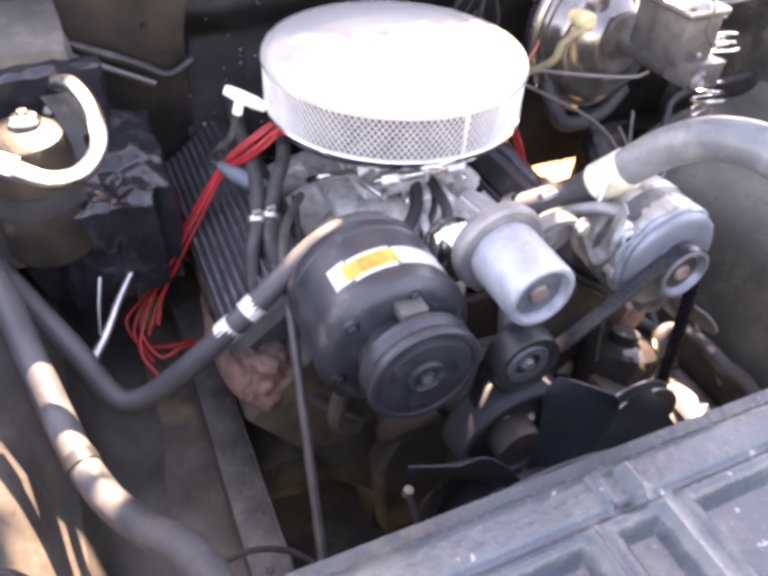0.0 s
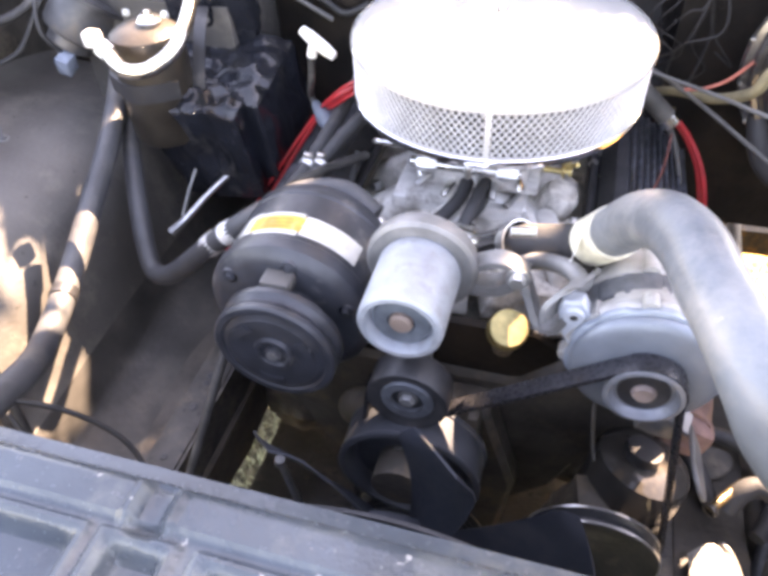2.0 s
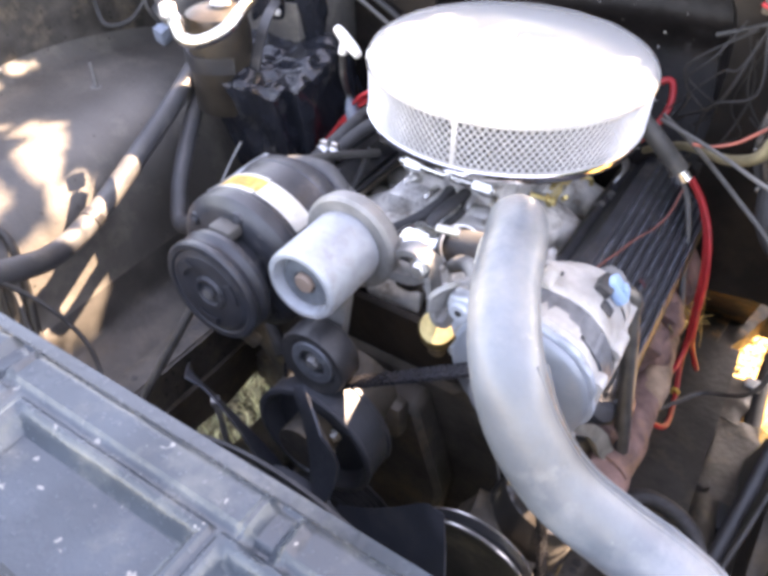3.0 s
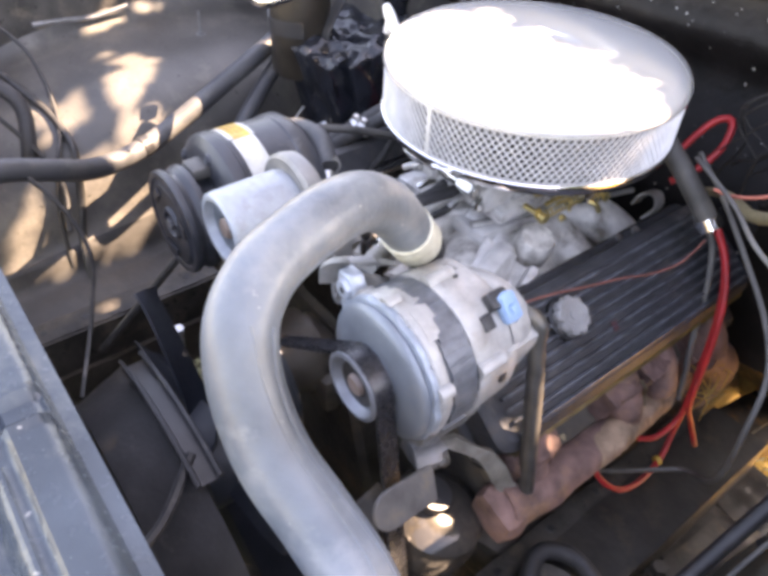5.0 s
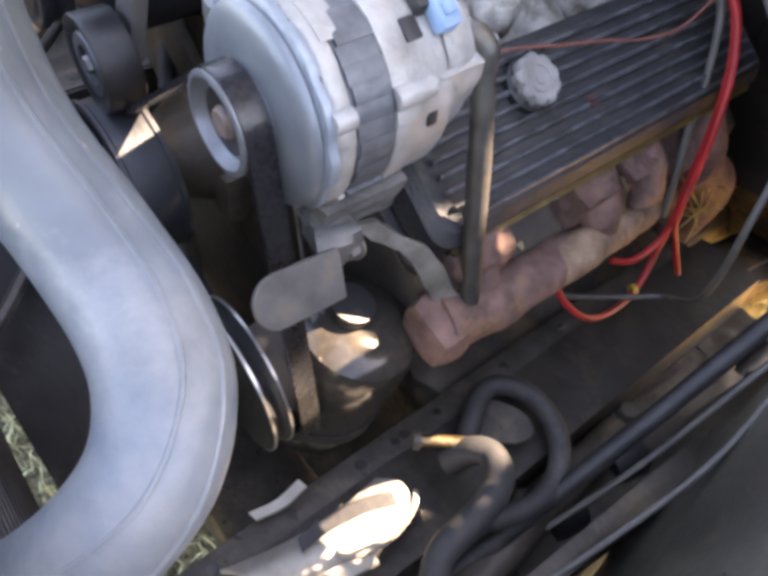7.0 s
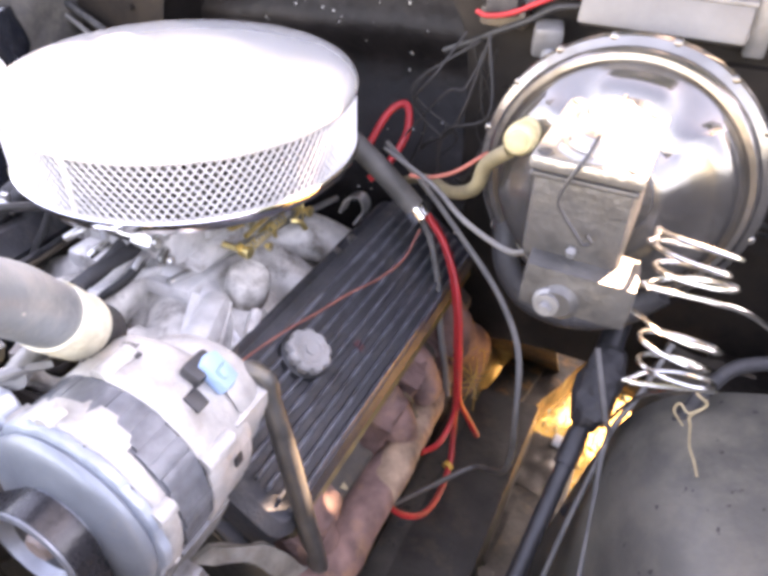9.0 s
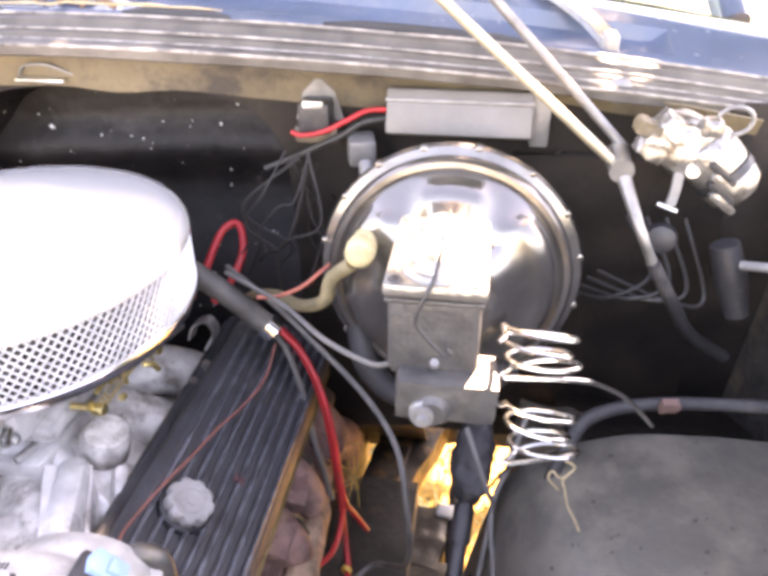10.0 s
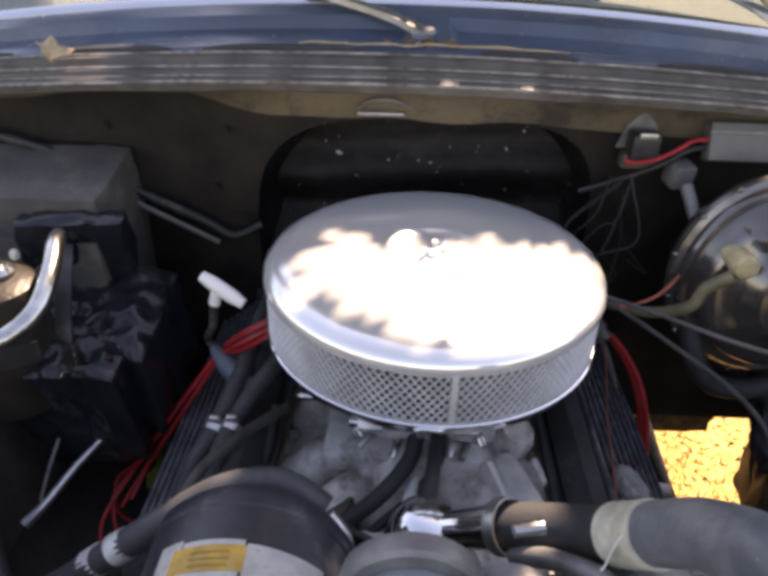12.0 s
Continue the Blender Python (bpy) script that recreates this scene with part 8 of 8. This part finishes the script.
    for p in ((0.650, 0.150, 1.104), (0.672, 0.146, 1.070)):
        part("screw", hexbolt(p, (0, -1, 0.2), 0.005, 0.005), STEEL, wm)
    rl2 = thing("rusty_tab", (0.67, 0.035, 0.85), "small rusty bracket tab on the inner wing's rear edge", "bracket")
    part("tab", lumpy((0.016, 0.008, 0.016), (0.670, 0.038, 0.868), (20, 0, 10), 0.004, 60, 6, 3), RUST, rl2)
    wb = thing("washer_pump", (0.70, 0.13, 0.92), "dark grey washer pump with pipes in the bay's rear corner", "pump")
    part("can", tube([(0.715, 0.135, 1.0), (0.728, 0.13, 0.965), (0.742, 0.125, 0.925)], [0.014, 0.016, 0.012], 18, 4), BLACK_PAINT, wb)
    part("knob", lathe([(0, 0), (0.016, 0), (0.014, 0.010), (0, 0.014)], (0.655, 0.14, 1.0), (-0.2, -1, 0.2), 20), BLACK_PAINT, wb)
    part("pipe", tube([(0.73, 0.12, 0.985), (0.76, 0.10, 0.995), (0.80, 0.08, 1.01)], 0.005, 10), GREY_STEEL, wb)
    for k in range(4):
        hose("corner_wire", [(0.63 + 0.02 * k, 0.19, 1.0), (0.66 + 0.02 * k, 0.16, 0.95 - 0.01 * k), (0.62 + 0.02 * k, 0.15, 0.92), (0.58 + 0.01 * k, 0.19, 0.90 + 0.01 * k)], 0.0022, BLACK_WIRE, "dark wire in the rear corner of the bay", "wire", 8, 6, "corner wires")


def build_wipers():
    for p, d in (((0.020, 0.313, 1.192), Vector((-1.0, 0.65, 0.10))), ((0.607, 0.305, 1.158), Vector((-0.5, 0.75, 0.17)))):
        w = thing("wiper", p, "pale worn metal windscreen wiper arm on its spindle", "wiper", "wipers")
        p = Vector(p)
        d = d.normalized()
        part("arm", strip([p, p + d * 0.06 + Vector((0, 0, 0.012)), p + d * 0.20 + Vector((0, 0, 0.02)), p + d * 0.42 + Vector((0, 0, 0.035))], 0.022, 0.008, (d.y, -d.x, 0)), STEEL, w)
        part("spindle", lathe([(0, -0.02), (0.012, -0.02), (0.011, 0.004), (0.007, 0.010), (0, 0.011)], p, (0, -0.2, 1), 24), GREY_STEEL, w)


LEAF_AT = (-0.437, 0.211, 1.168)


def build_cowl_leaf():
    lf = thing("cowl_leaf", (LEAF_AT[0], LEAF_AT[1], LEAF_AT[2]), "small dry tan leaf standing on the cowl panel", "leaf")
    for k, (a, tilt) in enumerate(((10, 70), (75, 55), (-60, 40))):
        def f(u, v):
            w = 0.010 * math.sin(math.pi * (0.06 + 0.90 * u)) * (v - 0.5) * 2
            return pose(LEAF_AT[0], LEAF_AT[1], LEAF_AT[2] + 0.003, tilt, 15 * k, a) @ Vector((w, u * 0.032 - 0.004, 0.010 * math.sin(4 * u) - abs(w) * 0.5))
        part("lobe", sheet(f, 8, 4, 0.0006), LEAF_DRY, lf)


def build_cowl_debris():
    rnd = random.Random(5)
    for k in range(9):
        x = -0.035 + 0.085 * rnd.random()
        c = Vector((x, LIP_Y(x) + 0.085 + 0.025 * rnd.random(), LIP_Z(x) + 0.024))
        a, s = rnd.uniform(0, 360), rnd.uniform(0.008, 0.015)
        solid("leaf_scrap", sheet(lambda u, v: pose(c.x, c.y, c.z, rnd.uniform(-2, 2) + 20, 15, a) @ Vector((s * (2 * u - 1), s * 0.8 * (v - 0.5) * math.sin(math.pi * (0.1 + 0.8 * u)), 0.004 * math.sin(3 * u))), 6, 3, 0.0006), mat("brown_leaf", (0.16, 0.085, 0.045), 0.7, 0, 0.4, 60), "brown dry leaf scrap on the cowl by the wiper", "leaf", "", "cowl leaf scraps")
    for x0, x1 in ((-0.09, -0.02), (-0.06, 0.05), (0.02, 0.14), (-0.14, -0.08), (0.06, 0.19)):
        pts = [(x0 + (x1 - x0) * k / 4, LIP_Y(x0 + (x1 - x0) * k / 4) + 0.068 + 0.006 * rnd.random(), LIP_Z(x0 + (x1 - x0) * k / 4) + 0.026 + 0.004 * rnd.random()) for k in range(5)]
        solid("dry_twig", tube(pts, [0.0008, 0.0013, 0.0015, 0.0012, 0.0007], 6, 4), LEAF_DRY, "thin dry grass stalk lying along the cowl edge", "twig", "", "cowl twigs")


def build_left_front():
    hose("condenser_pipe", [(-0.64, -0.60, 0.93), (-0.62, -0.52, 0.895), (-0.575, -0.455, 0.85), (-0.545, -0.46, 0.79), (-0.535, -0.49, 0.70), (-0.53, -0.52, 0.60)], 0.012, RUBBER, "grey hose rising at the front corner of the inner wing", "hose")
    hose("headlamp_wire", [(-0.40, -0.59, 0.93), (-0.34, -0.50, 0.84), (-0.28, -0.47, 0.76), (-0.22, -0.50, 0.70), (-0.10, -0.56, 0.68)], 0.003, BLACK_WIRE, "thin black wire drooping behind the radiator support", "wire")
    hose("headlamp_wire", [(-0.62, -0.55, 0.90), (-0.56, -0.48, 0.82), (-0.50, -0.44, 0.74), (-0.44, -0.46, 0.68)], 0.004, BLACK_WIRE, "black wire at the front of the inner wing", "wire")
    hose("lower_hose", [(-0.52, -0.52, 0.52), (-0.40, -0.46, 0.47), (-0.30, -0.44, 0.50), (-0.22, -0.46, 0.53), (-0.14, -0.50, 0.50)], 0.016, RUBBER, "black rubber lower hose along the front", "hose")
    st = thing("thin_steel_tube", (-0.11, -0.45, 0.6), "short pale steel tube standing in front of the engine", "tube")
    part("tube", tube([(-0.125, -0.42, 0.69), (-0.115, -0.425, 0.65), (-0.105, -0.43, 0.60), (-0.10, -0.44, 0.55)], 0.0042, 10), STEEL, st)
    part("end", lathe([(0, -0.004), (0.006, -0.004), (0.006, 0.006), (0, 0.006)], (-0.126, -0.42, 0.693), (0.2, 0, 1), 12), STEEL, st)


# ---- an unseen tree, added so that its crown dapples the sun ----
def build_tree():
    tr = thing("tree", (2.0, 2.0, 0), "unseen leafy tree added behind the car to dapple the sun", "tree")
    u, v, a = basis(SUN_DIR)
    target = Vector((0.0, -0.1, 0.9))
    crown = target + SUN_DIR * 2.1
    foot = crown + u * 2.3
    part("trunk", tube([(foot.x + 0.2, foot.y, -0.1), (foot.x + 0.1, foot.y + 0.05, 1.2), (foot.x, foot.y, 2.4), foot - u * 0.3 + Vector((0, 0, 0.3))], [0.22, 0.18, 0.15, 0.10], 14, 5), BARK, tr)
    rnd = random.Random(11)
    for k in range(9):
        e = crown + u * rnd.uniform(0.75, 1.5) + v * rnd.uniform(-1.3, 1.3) + a * rnd.uniform(0.1, 0.5)
        s = Vector((foot.x, foot.y, 1.9 + 0.12 * k))
        part("limb", tube([s, (s + e) / 2 + Vector((0, 0, 0.2)), e], [0.06, 0.04, 0.012], 8, 5), BARK, tr)
    # openings cut in the crown for chosen sun patches: seen along the light, (across, up, radius) round the sun's line
    # to the engine
    def flat(p):
        d = Vector(p) - target
        return d.dot(u), d.dot(v)
    ON_FILTER = [((-0.03, -0.01, 1.03), 0.122), ((0.03, -0.01, 1.03), 0.126), ((0.09, -0.01, 1.03), 0.122), ((-0.10, 0.02, 1.03), 0.11), ((-0.13, -0.03, 1.03), 0.08), ((-0.11, 0.07, 1.03), 0.06), ((0.208, 0.0, 0.985), 0.05), ((0.197, -0.05, 0.985), 0.05), ((-0.185, -0.04, 1.01), 0.025)]
    ON_SERVO = [((0.40, 0.105, 1.085), 0.018), ((0.455, 0.105, 1.10), 0.030), ((0.51, 0.105, 1.085), 0.026), ((0.555, 0.10, 1.05), 0.018), ((0.455, -0.065, 1.07), 0.034), ((0.578, -0.09, 1.0), 0.006), ((0.62, 0.25, 1.14), 0.025), ((0.69, 0.16, 1.07), 0.028), ((0.60, 0.48, 1.17), 0.06)]
    ON_DRIER = [((-0.375, -0.03, 1.02), 0.045), ((-0.41, 0.05, 1.02), 0.038), ((-0.45, 0.115, 1.01), 0.036), ((-0.46, -0.26, 0.80), 0.024), ((-0.45, -0.09, 1.0), 0.012)]
    ON_WING = [((-0.685, -0.277, 0.832), 0.013), ((-0.665, -0.255, 0.834), 0.016), ((-0.640, -0.232, 0.833), 0.015), ((-0.608, -0.228, 0.825), 0.015), ((-0.605, -0.268, 0.820), 0.018), ((-0.588, -0.290, 0.812), 0.013), ((-0.540, -0.292, 0.787), 0.009), ((-0.530, -0.256, 0.772), 0.012),
               ((-0.451, -0.29, 0.804), 0.020), ((-0.435, -0.32, 0.80), 0.018), ((-0.415, -0.356, 0.79), 0.020), ((-0.505, -0.385, 0.733), 0.018), ((-0.472, -0.378, 0.722), 0.020), ((-0.473, -0.347, 0.738), 0.016), ((-0.488, -0.345, 0.668), 0.014), ((-0.487, -0.378, 0.660), 0.016),
               ((-0.489, -0.412, 0.654), 0.016), ((-0.445, -0.411, 0.652), 0.010), ((-0.613, -0.374, 0.808), 0.012), ((-0.588, -0.386, 0.795), 0.012), ((-0.560, -0.396, 0.781), 0.012), ((-0.618, -0.436, 0.796), 0.011)]
    ON_WALL = [((-0.82, -0.207, 0.855), 0.014), ((-0.82, -0.251, 0.831), 0.012), ((-0.82, -0.285, 0.812), 0.010), ((-0.82, -0.150, 0.832), 0.011), ((-0.569, -0.429, 0.777), 0.012), ((-0.511, -0.473, 0.713), 0.014), ((-0.478, -0.500, 0.703), 0.014), ((-0.470, -0.474, 0.640), 0.009)]
    ON_FRONT = [((0.303, -0.312, 0.70), 0.056), ((0.10, -0.28, 0.827), 0.022), ((0.105, -0.235, 0.935), 0.014), ((0.125, -0.25, 0.955), 0.010), ((0.098, -0.313, 0.960), 0.010), ((0.37, -0.41, 0.57), 0.05), ((0.345, -0.47, 0.56), 0.05), ((0.335, -0.41, 0.57), 0.05), ((0.395, -0.30, 0.62), 0.020)]
    ON_GROUND = [((0.84, 0.80, 0.0), 0.17), ((0.50, 0.72, 0.0), 0.05)]
    ON_WING = [(p, r - 0.005) for p, r in ON_WING + ON_WALL]
    OPEN = ON_FILTER + ON_SERVO + ON_DRIER + ON_WING + ON_FRONT + ON_GROUND
    # leaves stay in place here to keep these spots out of the sun
    SHADE = [((0.541, -0.123, 0.793), 0.05), ((0.538, -0.17, 0.79), 0.05), ((0.57, -0.22, 0.82), 0.06), ((0.61, -0.12, 0.83), 0.06), ((0.66, -0.05, 0.83), 0.05), ((-0.26, -0.28, 0.74), 0.05), ((-0.12, -0.30, 0.95), 0.07), ((-0.12, -0.36, 0.95), 0.06), ((0.12, 0.45, 1.18), 0.06), ((0.25, -0.11, 0.855), 0.04), ((0.285, -0.185, 0.80), 0.025), ((0.333, -0.255, 0.715), 0.03), ((0.255, -0.262, 0.775), 0.015), ((0.20, -0.21, 0.82), 0.03)]
    SHADE += [((-0.30 + 0.08 * k, 0.235, 1.195), 0.032) for k in range(9)]
    SHADE = [(*flat(p), r) for p, r in SHADE]
    OPEN = [(*flat(p), r) for p, r in OPEN]
    bm = bmesh.new()
    made = 0
    while made < 34000:
        x, y, z = rnd.uniform(-1.6, 1.6), rnd.uniform(-1.5, 1.5), rnd.gauss(0.15, 0.10)
        if made > 10000:
            x, y = x * 0.65, y * 0.65
        edge = 1.30 + 0.2 * noise.noise((x * 2, y * 2, 5))
        if math.hypot(x / 1.1, y) > edge:
            continue
        made += 1
        if any(math.hypot(x - ox, y - oy) < r + 0.026 + 0.011 * noise.noise((x * 30, y * 30, 1)) for ox, oy, r in OPEN) and not any(math.hypot(x - ox, y - oy) < r for ox, oy, r in SHADE):
            continue
        c = crown + u * x + v * y + a * z
        s = rnd.uniform(0.032, 0.055)
        d = Vector((rnd.gauss(0, 1), rnd.gauss(0, 1), rnd.gauss(0, 1))).normalized()
        e = (d.cross(a) + a.cross(u) * 0.01).normalized()
        f = (a * 0.3 + d * 0.2).cross(e).normalized()
        bm.faces.new([bm.verts.new(c + q) for q in (e * s, e * s * 0.3 + f * s * 0.5, -e * s, e * s * -0.2 - f * s * 0.5)])
    part("crown", bm, FOLIAGE, tr, "dense small green leaves with gaps cut for the sun patches")


def build_litter():
    """Dry orange leaves lying in the sun under the car's rear of the bay."""
    rnd = random.Random(14)
    bm = bmesh.new()
    for _ in range(18000):
        x, y, a, s = rnd.uniform(-0.1, 1.4), rnd.uniform(0.2, 1.5), rnd.uniform(0, 6.28), rnd.uniform(0.010, 0.021)
        M = pose(x, y, 0.022 + 0.006 * rnd.random(), rnd.uniform(-9, 9), rnd.uniform(-9, 9), math.degrees(a))
        bm.faces.new([bm.verts.new(M @ Vector(q)) for q in ((-s, 0, 0.002), (-s * 0.2, -s * 0.5, 0), (s, 0, 0.003), (-s * 0.1, s * 0.5, 0))])
    solid("leaf_litter", bm, mat("dry_leaf", (0.62, 0.37, 0.085), 0.7, 0, 0.35, 6, 0), "dry orange-brown fallen leaves on the ground", "leaves", "stuff")


def moved(build, by):
    """Builds some things and sets them over by a little."""
    before = set(scene.objects)
    build()
    for ob in set(scene.objects) - before:
        if ob.parent is None:
            ob.location += Vector(by)


for build in (build_ground, build_grass, build_litter, build_firewall, build_cowl, build_cabin, build_wings, build_rails, build_support, build_fan, build_engine, build_covers, build_intake, lambda: moved(build_carb, (0.022, 0.007, 0.018)), build_air_filter, build_compressor, build_cup, build_idlers, build_alternator, build_manifold_right, build_upper_hose, build_left_hoses, build_left_rear, lambda: moved(build_right_rear, (0.007, 0.005, 0.0)), build_wipers, build_cowl_leaf, build_cowl_debris, build_left_front, build_tree):
    build()
